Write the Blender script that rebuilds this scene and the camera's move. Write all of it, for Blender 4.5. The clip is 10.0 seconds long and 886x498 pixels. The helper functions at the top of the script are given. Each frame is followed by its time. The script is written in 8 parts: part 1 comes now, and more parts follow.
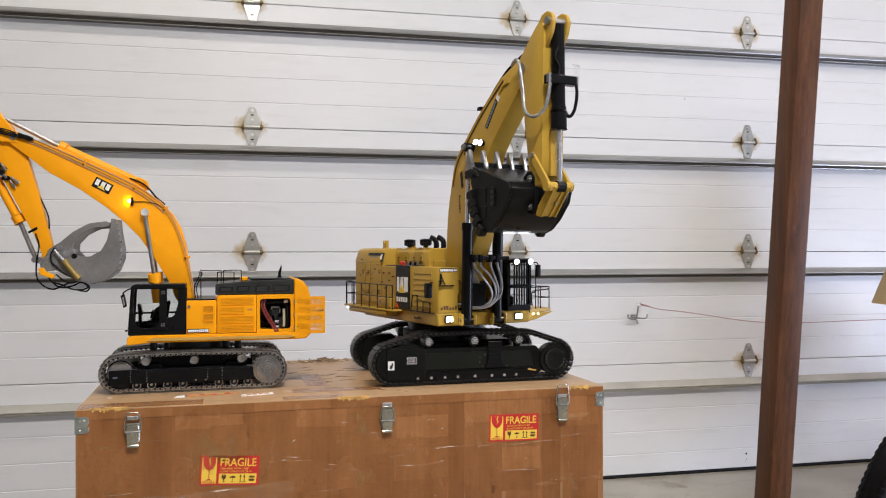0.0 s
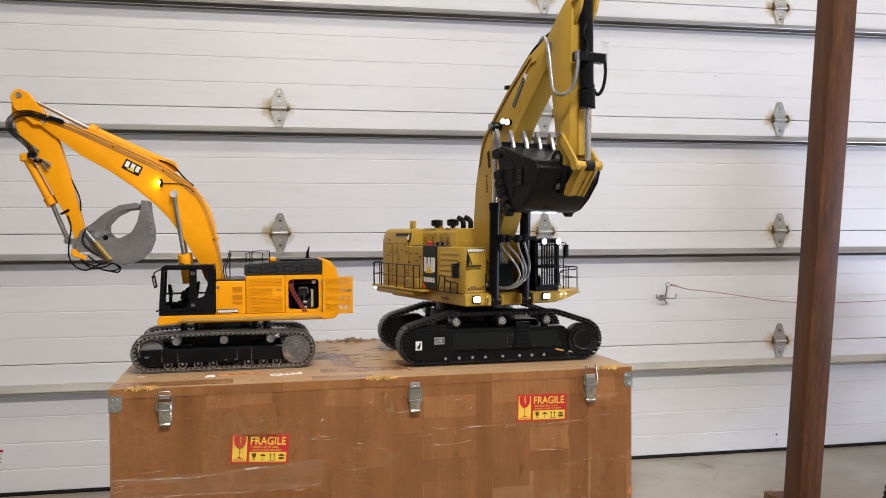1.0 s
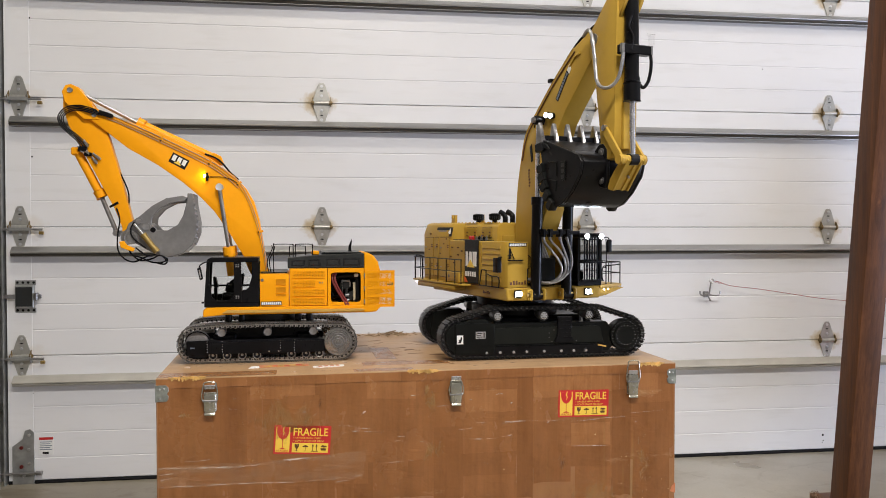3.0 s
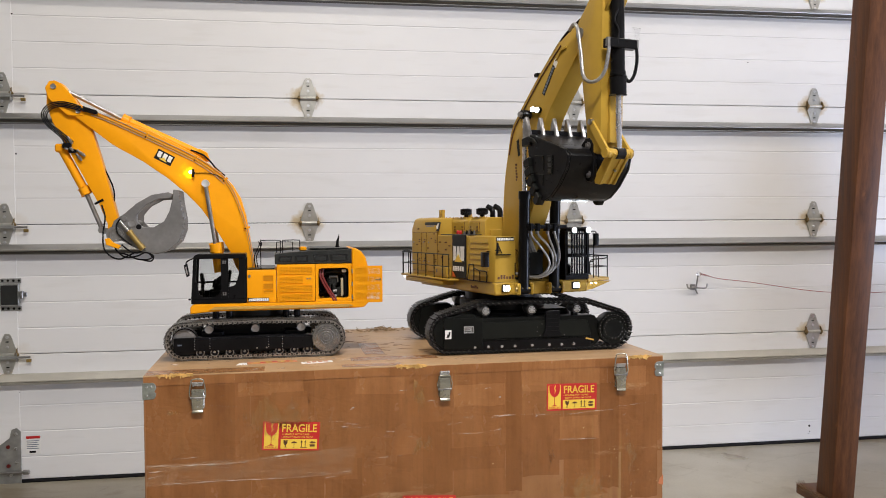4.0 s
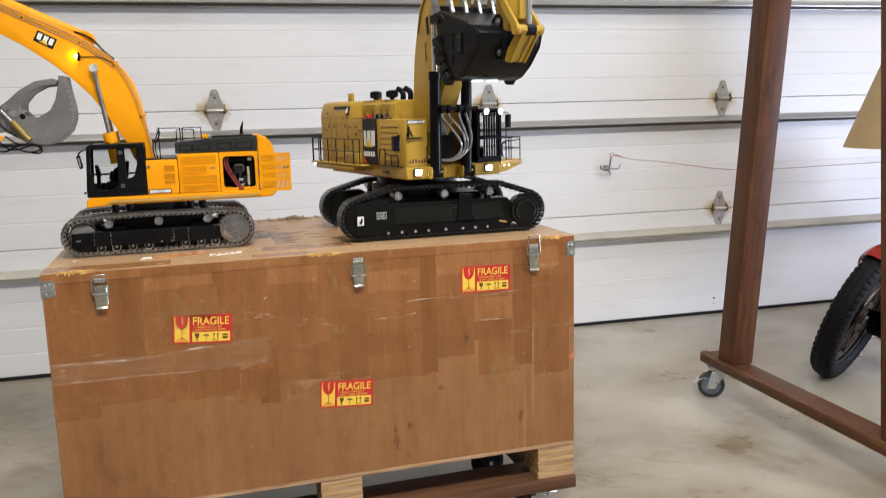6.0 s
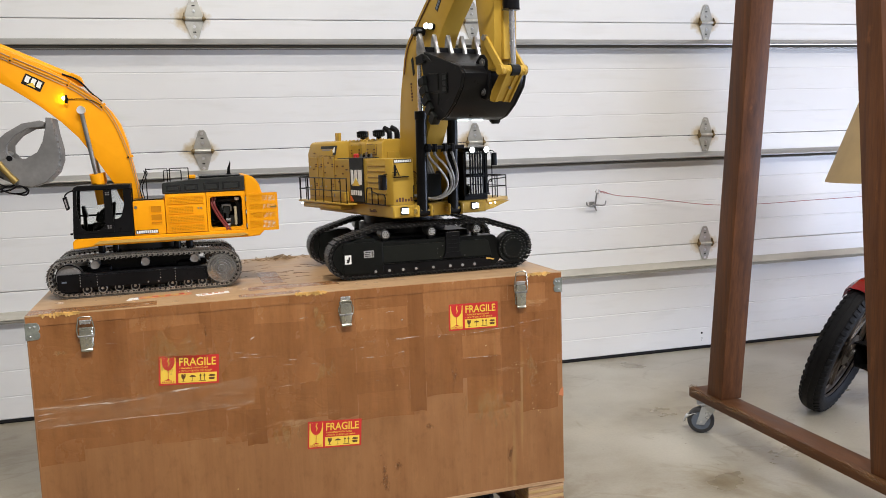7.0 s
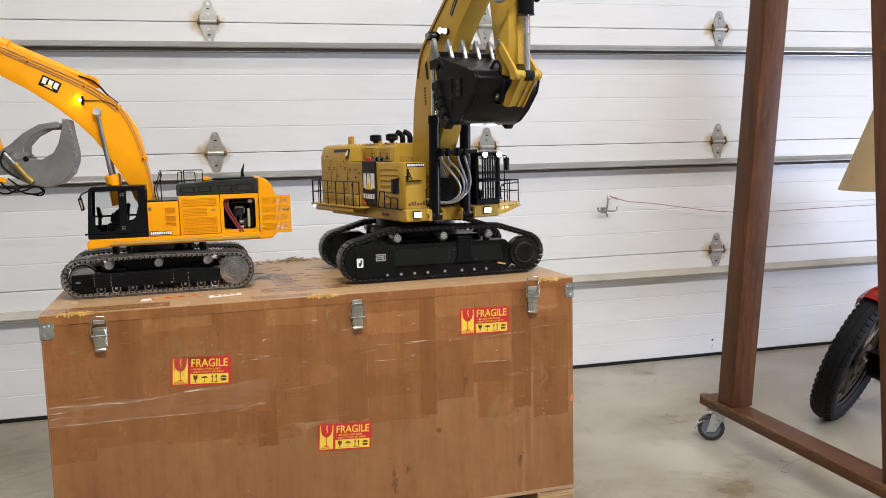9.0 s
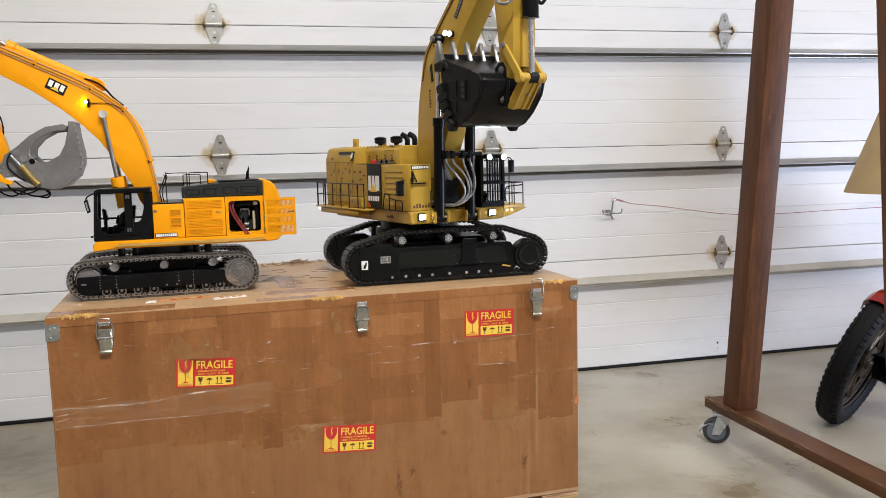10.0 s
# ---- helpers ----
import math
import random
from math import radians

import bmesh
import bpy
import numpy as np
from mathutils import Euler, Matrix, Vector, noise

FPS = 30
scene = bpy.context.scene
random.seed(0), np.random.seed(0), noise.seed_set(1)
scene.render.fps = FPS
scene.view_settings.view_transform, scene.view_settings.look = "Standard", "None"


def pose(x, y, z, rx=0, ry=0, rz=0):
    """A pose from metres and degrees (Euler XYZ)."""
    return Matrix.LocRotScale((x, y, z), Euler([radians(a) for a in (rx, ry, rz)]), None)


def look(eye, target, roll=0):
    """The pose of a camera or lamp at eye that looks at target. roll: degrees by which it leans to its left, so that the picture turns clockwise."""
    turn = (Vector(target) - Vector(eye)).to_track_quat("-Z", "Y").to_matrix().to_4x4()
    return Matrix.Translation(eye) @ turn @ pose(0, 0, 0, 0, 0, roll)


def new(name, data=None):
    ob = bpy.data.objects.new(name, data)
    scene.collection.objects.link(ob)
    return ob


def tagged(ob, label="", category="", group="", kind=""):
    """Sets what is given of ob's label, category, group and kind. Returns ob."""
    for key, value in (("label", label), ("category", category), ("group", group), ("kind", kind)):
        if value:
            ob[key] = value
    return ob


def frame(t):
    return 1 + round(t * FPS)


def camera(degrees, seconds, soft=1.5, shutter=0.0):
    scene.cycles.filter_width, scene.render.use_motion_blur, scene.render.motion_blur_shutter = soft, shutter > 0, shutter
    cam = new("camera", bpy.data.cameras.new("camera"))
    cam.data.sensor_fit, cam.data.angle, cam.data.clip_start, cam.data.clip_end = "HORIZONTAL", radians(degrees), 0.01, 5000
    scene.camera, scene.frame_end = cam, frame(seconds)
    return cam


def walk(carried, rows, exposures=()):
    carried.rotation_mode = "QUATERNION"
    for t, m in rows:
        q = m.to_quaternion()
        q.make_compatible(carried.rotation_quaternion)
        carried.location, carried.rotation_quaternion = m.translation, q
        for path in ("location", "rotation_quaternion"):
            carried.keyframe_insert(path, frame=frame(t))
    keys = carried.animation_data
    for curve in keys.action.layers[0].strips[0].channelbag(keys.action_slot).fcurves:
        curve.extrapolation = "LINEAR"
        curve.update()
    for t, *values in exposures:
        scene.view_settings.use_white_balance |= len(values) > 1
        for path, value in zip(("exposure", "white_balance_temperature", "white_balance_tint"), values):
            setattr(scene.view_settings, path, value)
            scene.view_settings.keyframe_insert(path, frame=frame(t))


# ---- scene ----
cam = camera(56.6, 10.0, soft=0.9, shutter=0.5)
PATH = [
    (0, (0.033, -4.124, 1.209), (0.469, -2.172, 1.221), -0.1),
    (0.5, (0.033, -4.119, 1.208), (0.426, -2.158, 1.187), -0.3),
    (1, (0.033, -4.119, 1.208), (0.405, -2.154, 1.173), -0.3),
    (1.5, (0.027, -4.121, 1.205), (0.344, -2.147, 1.163), -0.1),
    (2, (0.027, -4.119, 1.205), (0.309, -2.139, 1.159), -0.0),
    (2.5, (0.026, -4.117, 1.205), (0.303, -2.137, 1.161), -0.0),
    (4, (0.028, -4.116, 1.205), (0.334, -2.141, 1.146), -0.4),
    (4.5, (0.045, -4.108, 1.206), (0.438, -2.151, 1.082), -1.4),
    (5, (0.051, -4.08, 1.187), (0.483, -2.161, 0.827), -1.2),
    (5.5, (0.049, -4.086, 1.187), (0.475, -2.179, 0.764), -1.1),
    (6, (0.057, -4.087, 1.193), (0.541, -2.175, 0.861), -1.5),
    (7.5, (0.058, -4.094, 1.196), (0.578, -2.178, 0.957), -1.9),
    (8, (0.056, -4.094, 1.197), (0.574, -2.176, 0.961), -1.7),
    (8.5, (0.053, -4.095, 1.197), (0.561, -2.175, 0.961), -1.6),
    (9, (0.051, -4.094, 1.196), (0.547, -2.17, 0.963), -1.4),
    (9.5, (0.052, -4.095, 1.194), (0.539, -2.169, 0.966), -1.3),
    (10, (0.051, -4.095, 1.196), (0.536, -2.168, 0.969), -1.4),
]
walk(cam, [(t, look(eye, target, roll)) for t, eye, target, roll in PATH], [(0.0, 0.27, 6490, 12.6), (0.6, 0.28, 6570, 12.3), (1.4, 0.30, 6630, 12.3), (2.5, 0.30, 6640, 12.4), (4.2, 0.32, 6630, 12.5), (5.0, 0.46, 6600, 11.5), (5.5, 0.60, 6560, 11), (6.1, 0.44, 6520, 10.2), (7.3, 0.42, 6520, 10.2), (10.0, 0.43, 6530, 10.4)])

# ---- world and light ----
world = bpy.data.worlds.new("world")
scene.world = world
world.use_nodes = True
world.node_tree.nodes["Background"].inputs[0].default_value = (0.75, 0.82, 1.0, 1)
world.node_tree.nodes["Background"].inputs[1].default_value = 0.05
scene.view_settings.exposure = 0.0

S = 0.6096          # height of one door section
CEIL = 3.95
LAMPS = [(-0.6, -1.35, 14), (2.4, -1.35, 4), (5.0, -2.0, 13), (0.4, -4.3, 137), (4.0, -4.4, 64)]
for lx, ly, power in LAMPS:
    tone = (1.0, 0.74, 0.48) if lx > 4.5 else (1.0, 0.925, 0.76) if ly > -2 else (1.0, 0.975, 0.935)
    data = bpy.data.lights.new("shop_light_glow", "AREA")
    data.shape, data.size, data.size_y, data.energy = "RECTANGLE", 1.3, 0.22, power
    data.color = tone
    lamp = new("shop_light_glow", data)
    lamp.matrix_world = pose(lx, ly, CEIL - 0.13)
# bluish light from the right, through an unseen window added in the side wall
WIN = (-4.6, -2.4, 0.15, 1.35)       # y from, y to, sill, head
data = bpy.data.lights.new("window_daylight", "AREA")
data.shape, data.size, data.size_y, data.energy = "RECTANGLE", WIN[3] - WIN[2] - 0.2, WIN[1] - WIN[0] - 0.2, 158
data.color = (0.62, 0.73, 1.0)
lamp = new("window_daylight", data)
lamp.matrix_world = pose(6.24, (WIN[0] + WIN[1]) / 2, (WIN[2] + WIN[3]) / 2, 0, 90, 0)


# ---- materials ----
def nodes_of(name):
    m = bpy.data.materials.new(name)
    m.use_nodes = True
    nt = m.node_tree
    return m, nt, nt.nodes["Principled BSDF"]


def noise_node(nt, scale, detail=4.0, stretch=None, rough=0.55):
    n = nt.nodes.new("ShaderNodeTexNoise")
    n.inputs["Scale"].default_value, n.inputs["Detail"].default_value, n.inputs["Roughness"].default_value = scale, detail, rough
    co = nt.nodes.new("ShaderNodeTexCoord")
    mp = nt.nodes.new("ShaderNodeMapping")
    if stretch:
        mp.inputs["Scale"].default_value = stretch
    nt.links.new(co.outputs["Object"], mp.inputs["Vector"])
    nt.links.new(mp.outputs["Vector"], n.inputs["Vector"])
    return n


def ramp_node(nt, src, stops):
    r = nt.nodes.new("ShaderNodeValToRGB")
    e = r.color_ramp.elements
    e[0].position, e[0].color = stops[0][0], (*stops[0][1], 1)
    e[1].position, e[1].color = stops[-1][0], (*stops[-1][1], 1)
    for p, c in stops[1:-1]:
        x = e.new(p)
        x.color = (*c, 1)
    nt.links.new(src, r.inputs["Fac"])
    return r


def mix_node(nt, fac, a, b, blend="MIX"):
    m = nt.nodes.new("ShaderNodeMix")
    m.data_type, m.blend_type = "RGBA", blend
    for sock, v in ((m.inputs[0], fac), (m.inputs[6], a), (m.inputs[7], b)):
        if isinstance(v, (int, float)):
            sock.default_value = v
        elif isinstance(v, tuple):
            sock.default_value = (*v, 1)
        else:
            nt.links.new(v, sock)
    return m.outputs[2]


def math_node(nt, op, a, b=None, c=None, clamp=False):
    m = nt.nodes.new("ShaderNodeMath")
    m.operation, m.use_clamp = op, clamp
    for i, v in enumerate((a, b, c)):
        if v is None:
            continue
        if isinstance(v, (int, float)):
            m.inputs[i].default_value = v
        else:
            nt.links.new(v, m.inputs[i])
    return m.outputs[0]


def bump_node(nt, p, height, strength, dist):
    b = nt.nodes.new("ShaderNodeBump")
    b.inputs["Strength"].default_value, b.inputs["Distance"].default_value = strength, dist
    nt.links.new(height, b.inputs["Height"])
    nt.links.new(b.outputs["Normal"], p.inputs["Normal"])


def paint(name, color, rough=0.4, metal=0.0, fine=60.0, coarse=6.0, var=0.12, bump=0.05, coat=0.0, random_island=0.0, spec=0.5):
    """A surface with grain and wear at two scales."""
    m, nt, p = nodes_of(name)
    a, b = noise_node(nt, fine, 5), noise_node(nt, coarse, 3)
    lo = tuple(c * (1 - var) for c in color)
    hi = tuple(min(1, c * (1 + var)) for c in color)
    base = ramp_node(nt, b.outputs["Fac"], [(0.3, lo), (0.7, hi)]).outputs["Color"]
    grain = ramp_node(nt, a.outputs["Fac"], [(0.3, (1 - var * 0.6,) * 3), (0.7, (1.0,) * 3)]).outputs["Color"]
    col = mix_node(nt, 1.0, base, grain, "MULTIPLY")
    if random_island:
        info = nt.nodes.new("ShaderNodeObjectInfo")
        tone = ramp_node(nt, info.outputs["Random"], [(0, (1 - random_island,) * 3), (1, (1.0,) * 3)]).outputs["Color"]
        col = mix_node(nt, 1.0, col, tone, "MULTIPLY")
    nt.links.new(col, p.inputs["Base Color"])
    rr = math_node(nt, "MULTIPLY_ADD", a.outputs["Fac"], rough * 0.5, rough * 0.75)
    nt.links.new(rr, p.inputs["Roughness"])
    p.inputs["Metallic"].default_value = metal
    p.inputs["Coat Weight"].default_value = coat
    p.inputs["Specular IOR Level"].default_value = spec
    if bump:
        bump_node(nt, p, a.outputs["Fac"], bump, 0.002)
    return m


def glow(name, color, power):
    m, nt, p = nodes_of(name)
    p.inputs["Base Color"].default_value = (*color, 1)
    p.inputs["Emission Color"].default_value = (*color, 1)
    p.inputs["Emission Strength"].default_value = power
    return m


def door_paint():
    m, nt, p = nodes_of("door_white")
    co = nt.nodes.new("ShaderNodeTexCoord")
    sep = nt.nodes.new("ShaderNodeSeparateXYZ")
    nt.links.new(co.outputs["Object"], sep.inputs[0])
    x, z = sep.outputs[0], sep.outputs[2]

    def period(v, step):
        return math_node(nt, "PINGPONG", v, step / 2)
    dx = math_node(nt, "SUBTRACT", period(math_node(nt, "ADD", x, 135.5 + 0.014), 1.355), 0.0)
    dz = math_node(nt, "SUBTRACT", period(math_node(nt, "ADD", z, 100 * S), S), 0.0)
    # brownish grease and rust round the hinges
    d = math_node(nt, "SQRT", math_node(nt, "ADD", math_node(nt, "POWER", math_node(nt, "DIVIDE", dx, 0.100), 2.0), math_node(nt, "POWER", math_node(nt, "DIVIDE", dz, 0.068), 2.0)))
    n1 = noise_node(nt, 28, 5)
    d2 = math_node(nt, "MULTIPLY_ADD", n1.outputs["Fac"], 0.9, math_node(nt, "SUBTRACT", d, 0.45))
    rust = ramp_node(nt, d2, [(0.55, (1, 1, 1)), (0.95, (0, 0, 0))]).outputs["Color"]
    n2, n3 = noise_node(nt, 1.3, 4), noise_node(nt, 9, 6, (0.35, 1, 2.2))
    base = ramp_node(nt, n2.outputs["Fac"], [(0.3, (0.765, 0.765, 0.765)), (0.7, (0.81, 0.81, 0.805))]).outputs["Color"]
    scuff = ramp_node(nt, n3.outputs["Fac"], [(0.30, (0.86, 0.85, 0.82)), (0.45, (1, 1, 1))]).outputs["Color"]
    base = mix_node(nt, 0.32, base, scuff, "MULTIPLY")
    col = mix_node(nt, math_node(nt, "MULTIPLY", math_node(nt, "MULTIPLY", rust, 0.62), math_node(nt, "MULTIPLY", math_node(nt, "GREATER_THAN", z, 0.3), math_node(nt, "MULTIPLY_ADD", math_node(nt, "GREATER_THAN", x, -1.20), 0.80, 0.20))), base, (0.46, 0.295, 0.040))
    nt.links.new(col, p.inputs["Base Color"])
    p.inputs["Roughness"].default_value = 0.42
    wood = noise_node(nt, 60, 4, (0.15, 1, 1.5))
    bump_node(nt, p, wood.outputs["Fac"], 0.10, 0.002)
    return m


def concrete():
    """Trowelled slab: soft cloudy tone, brown damp stains, a few dark wandering lines, fine grit."""
    m, nt, p = nodes_of("concrete")
    a, b, c = noise_node(nt, 0.75, 5, None, 0.5), noise_node(nt, 2.2, 6, (1.0, 1.25, 1.0), 0.55), noise_node(nt, 95, 4)
    base = ramp_node(nt, a.outputs["Fac"], [(0.30, (0.250, 0.205, 0.138)), (0.44, (0.325, 0.287, 0.218)), (0.56, (0.385, 0.352, 0.284)), (0.72, (0.440, 0.415, 0.355))]).outputs["Color"]
    cloud = ramp_node(nt, b.outputs["Fac"], [(0.28, (0.60, 0.55, 0.46)), (0.41, (0.84, 0.815, 0.77)), (0.54, (1.0, 1.0, 1.0)), (0.72, (1.10, 1.10, 1.10))]).outputs["Color"]
    col = mix_node(nt, 1.0, base, cloud, "MULTIPLY")
    damp = noise_node(nt, 1.05, 7, (1.0, 1.15, 1.0), 0.62)
    damp.inputs["Distortion"].default_value = 0.9
    spot = ramp_node(nt, damp.outputs["Fac"], [(0.36, (0.56, 0.49, 0.38)), (0.43, (0.80, 0.76, 0.69)), (0.465, (1, 1, 1))]).outputs["Color"]
    col = mix_node(nt, 0.75, col, spot, "MULTIPLY")
    vein = noise_node(nt, 1.1, 4, (1.0, 1.3, 1.0), 0.5)
    vein.inputs["Distortion"].default_value = 2.2
    line = ramp_node(nt, vein.outputs["Fac"], [(0.485, (1, 1, 1)), (0.497, (0.76, 0.73, 0.67)), (0.503, (0.80, 0.77, 0.72)), (0.53, (1, 1, 1))]).outputs["Color"]
    col = mix_node(nt, ramp_node(nt, b.outputs["Fac"], [(0.45, (0.75, 0.75, 0.75)), (0.60, (0, 0, 0))]).outputs["Color"], col, mix_node(nt, 1.0, col, line, "MULTIPLY"))
    grain = ramp_node(nt, c.outputs["Fac"], [(0.25, (0.88, 0.88, 0.88)), (0.6, (1, 1, 1))]).outputs["Color"]
    col = mix_node(nt, 0.7, col, grain, "MULTIPLY")
    fleck = noise_node(nt, 38, 3)
    col = mix_node(nt, math_node(nt, "MULTIPLY", ramp_node(nt, fleck.outputs["Fac"], [(0.27, (1, 1, 1)), (0.30, (0, 0, 0))]).outputs["Color"], 0.55), col, (0.12, 0.095, 0.065))
    nt.links.new(col, p.inputs["Base Color"])
    nt.links.new(math_node(nt, "MULTIPLY_ADD", b.outputs["Fac"], 0.30, 0.17), p.inputs["Roughness"])
    bump_node(nt, p, c.outputs["Fac"], 0.06, 0.002)
    return m


def timber(name, dark, light, along="z", rough=0.55, ring=9.0, knots=True, scuff=0.0):
    """Sawn wood with grain along one axis."""
    m, nt, p = nodes_of(name)
    st = {"x": (0.06, 1, 1), "y": (1, 0.06, 1), "z": (1, 1, 0.06)}[along]
    st2 = {"x": (0.4, 1, 1), "y": (1, 0.4, 1), "z": (1, 1, 0.4)}[along]
    a, b = noise_node(nt, ring * 6, 6, st), noise_node(nt, ring, 3, st2)
    c = noise_node(nt, 240, 3, st)
    mid = tuple((d + l) / 2 for d, l in zip(dark, light))
    col = ramp_node(nt, a.outputs["Fac"], [(0.3, dark), (0.5, mid), (0.72, light)]).outputs["Color"]
    tone = ramp_node(nt, b.outputs["Fac"], [(0.3, (0.72, 0.70, 0.68)), (0.65, (1, 1, 1))]).outputs["Color"]
    col = mix_node(nt, 0.8, col, tone, "MULTIPLY")
    col = mix_node(nt, 1.0, col, ramp_node(nt, c.outputs["Fac"], [(0.30, (0.80, 0.79, 0.78)), (0.52, (1, 1, 1)), (0.75, (1.10, 1.10, 1.10))]).outputs["Color"], "MULTIPLY")
    if knots:
        v = nt.nodes.new("ShaderNodeTexVoronoi")
        v.inputs["Scale"].default_value = 5.0
        co = nt.nodes.new("ShaderNodeTexCoord")
        mp = nt.nodes.new("ShaderNodeMapping")
        mp.inputs["Scale"].default_value = st2
        nt.links.new(co.outputs["Object"], mp.inputs["Vector"])
        nt.links.new(mp.outputs["Vector"], v.inputs["Vector"])
        k = ramp_node(nt, v.outputs["Distance"], [(0.035, (0.45, 0.40, 0.36)), (0.09, (1, 1, 1))]).outputs["Color"]
        col = mix_node(nt, 1.0, col, k, "MULTIPLY")
    if scuff:
        sn = noise_node(nt, 16, 8, st2, 0.7)
        sf = ramp_node(nt, sn.outputs["Fac"], [(0.62, (0, 0, 0)), (0.72, (1, 1, 1))]).outputs["Color"]
        col = mix_node(nt, math_node(nt, "MULTIPLY", sf, scuff), col, tuple(min(1, c * 2.6) for c in light))
    info = nt.nodes.new("ShaderNodeObjectInfo")
    t2 = ramp_node(nt, info.outputs["Random"], [(0, (0.86, 0.85, 0.84)), (1, (1, 1, 1))]).outputs["Color"]
    col = mix_node(nt, 1.0, col, t2, "MULTIPLY")
    nt.links.new(col, p.inputs["Base Color"])
    nt.links.new(math_node(nt, "MULTIPLY_ADD", a.outputs["Fac"], 0.3, rough - 0.10), p.inputs["Roughness"])
    p.inputs["Specular IOR Level"].default_value = 0.26
    bump_node(nt, p, c.outputs["Fac"], 0.25, 0.0015)
    return m


def plywood(name, tint=(1, 1, 1), rough=0.45, flat=False, crease=0.0):
    """Reddish crate plywood, scuffed, with upright figure."""
    m, nt, p = nodes_of(name)
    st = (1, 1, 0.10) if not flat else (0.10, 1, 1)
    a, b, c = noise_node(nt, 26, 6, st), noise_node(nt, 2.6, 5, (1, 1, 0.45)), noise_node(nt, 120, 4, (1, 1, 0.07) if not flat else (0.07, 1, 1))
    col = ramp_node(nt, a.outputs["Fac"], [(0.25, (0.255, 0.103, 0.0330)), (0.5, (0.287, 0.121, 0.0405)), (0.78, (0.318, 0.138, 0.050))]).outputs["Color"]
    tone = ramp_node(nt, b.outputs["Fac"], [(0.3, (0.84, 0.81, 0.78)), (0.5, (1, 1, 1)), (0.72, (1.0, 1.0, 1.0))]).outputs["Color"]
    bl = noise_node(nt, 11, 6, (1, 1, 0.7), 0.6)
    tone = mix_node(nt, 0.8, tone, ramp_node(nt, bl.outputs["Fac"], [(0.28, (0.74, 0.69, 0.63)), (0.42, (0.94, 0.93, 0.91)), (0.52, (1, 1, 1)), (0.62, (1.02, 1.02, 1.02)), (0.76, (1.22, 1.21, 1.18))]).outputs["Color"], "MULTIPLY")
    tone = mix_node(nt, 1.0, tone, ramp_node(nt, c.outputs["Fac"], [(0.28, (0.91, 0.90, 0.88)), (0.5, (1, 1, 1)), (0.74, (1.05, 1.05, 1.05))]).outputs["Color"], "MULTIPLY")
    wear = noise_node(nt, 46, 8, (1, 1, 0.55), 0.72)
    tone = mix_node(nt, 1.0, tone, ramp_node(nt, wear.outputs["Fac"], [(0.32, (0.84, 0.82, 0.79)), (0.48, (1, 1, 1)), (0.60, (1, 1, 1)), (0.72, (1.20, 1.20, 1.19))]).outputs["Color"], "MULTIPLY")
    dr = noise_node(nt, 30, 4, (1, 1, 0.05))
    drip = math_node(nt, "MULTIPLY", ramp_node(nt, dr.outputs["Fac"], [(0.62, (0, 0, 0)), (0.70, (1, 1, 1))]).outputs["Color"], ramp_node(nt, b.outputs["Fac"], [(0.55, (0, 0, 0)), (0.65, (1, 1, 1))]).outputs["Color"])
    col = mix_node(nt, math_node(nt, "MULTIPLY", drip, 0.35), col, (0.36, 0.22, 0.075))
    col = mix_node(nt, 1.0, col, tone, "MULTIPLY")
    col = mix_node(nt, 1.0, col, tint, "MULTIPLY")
    s = noise_node(nt, 7, 8, (0.5, 1, 1.6), 0.7)
    scr = ramp_node(nt, s.outputs["Fac"], [(0.635, (0, 0, 0)), (0.70, (1, 1, 1))]).outputs["Color"]
    col = mix_node(nt, math_node(nt, "MULTIPLY", scr, 0.34), col, (0.50, 0.33, 0.18))
    nt.links.new(col, p.inputs["Base Color"])
    nt.links.new(math_node(nt, "MULTIPLY_ADD", bl.outputs["Fac"], 0.35, rough - 0.17), p.inputs["Roughness"])
    if crease:
        cr = noise_node(nt, 34, 3, (0.5, 1.0, 1.0), 0.5)
        cr.inputs["Distortion"].default_value = 2.0
        bump_node(nt, p, cr.outputs["Fac"], crease, 0.006)
    else:
        bump_node(nt, p, bl.outputs["Fac"], 0.12, 0.0015)
    return m


def glass(name, tint=(1, 1, 1), rough=0.02):
    m, nt, p = nodes_of(name)
    p.inputs["Base Color"].default_value = (*tint, 1)
    p.inputs["Roughness"].default_value = rough
    p.inputs["Transmission Weight"].default_value = 1.0
    p.inputs["IOR"].default_value = 1.1
    return m


def film(name, color=(0.62, 0.45, 0.30), low=0.01, high=0.09, scale=40, start=0.35, full=0.72):
    """Clear packing film: mostly see-through, glossy, wrinkled."""
    m, nt, p = nodes_of(name)
    p.inputs["Base Color"].default_value = (*color, 1)
    p.inputs["Roughness"].default_value = 0.16
    n = noise_node(nt, scale, 5, (0.3, 1, 2))
    nt.links.new(ramp_node(nt, n.outputs["Fac"], [(start, (low,) * 3), (full, (high,) * 3)]).outputs["Color"], p.inputs["Alpha"])
    return m


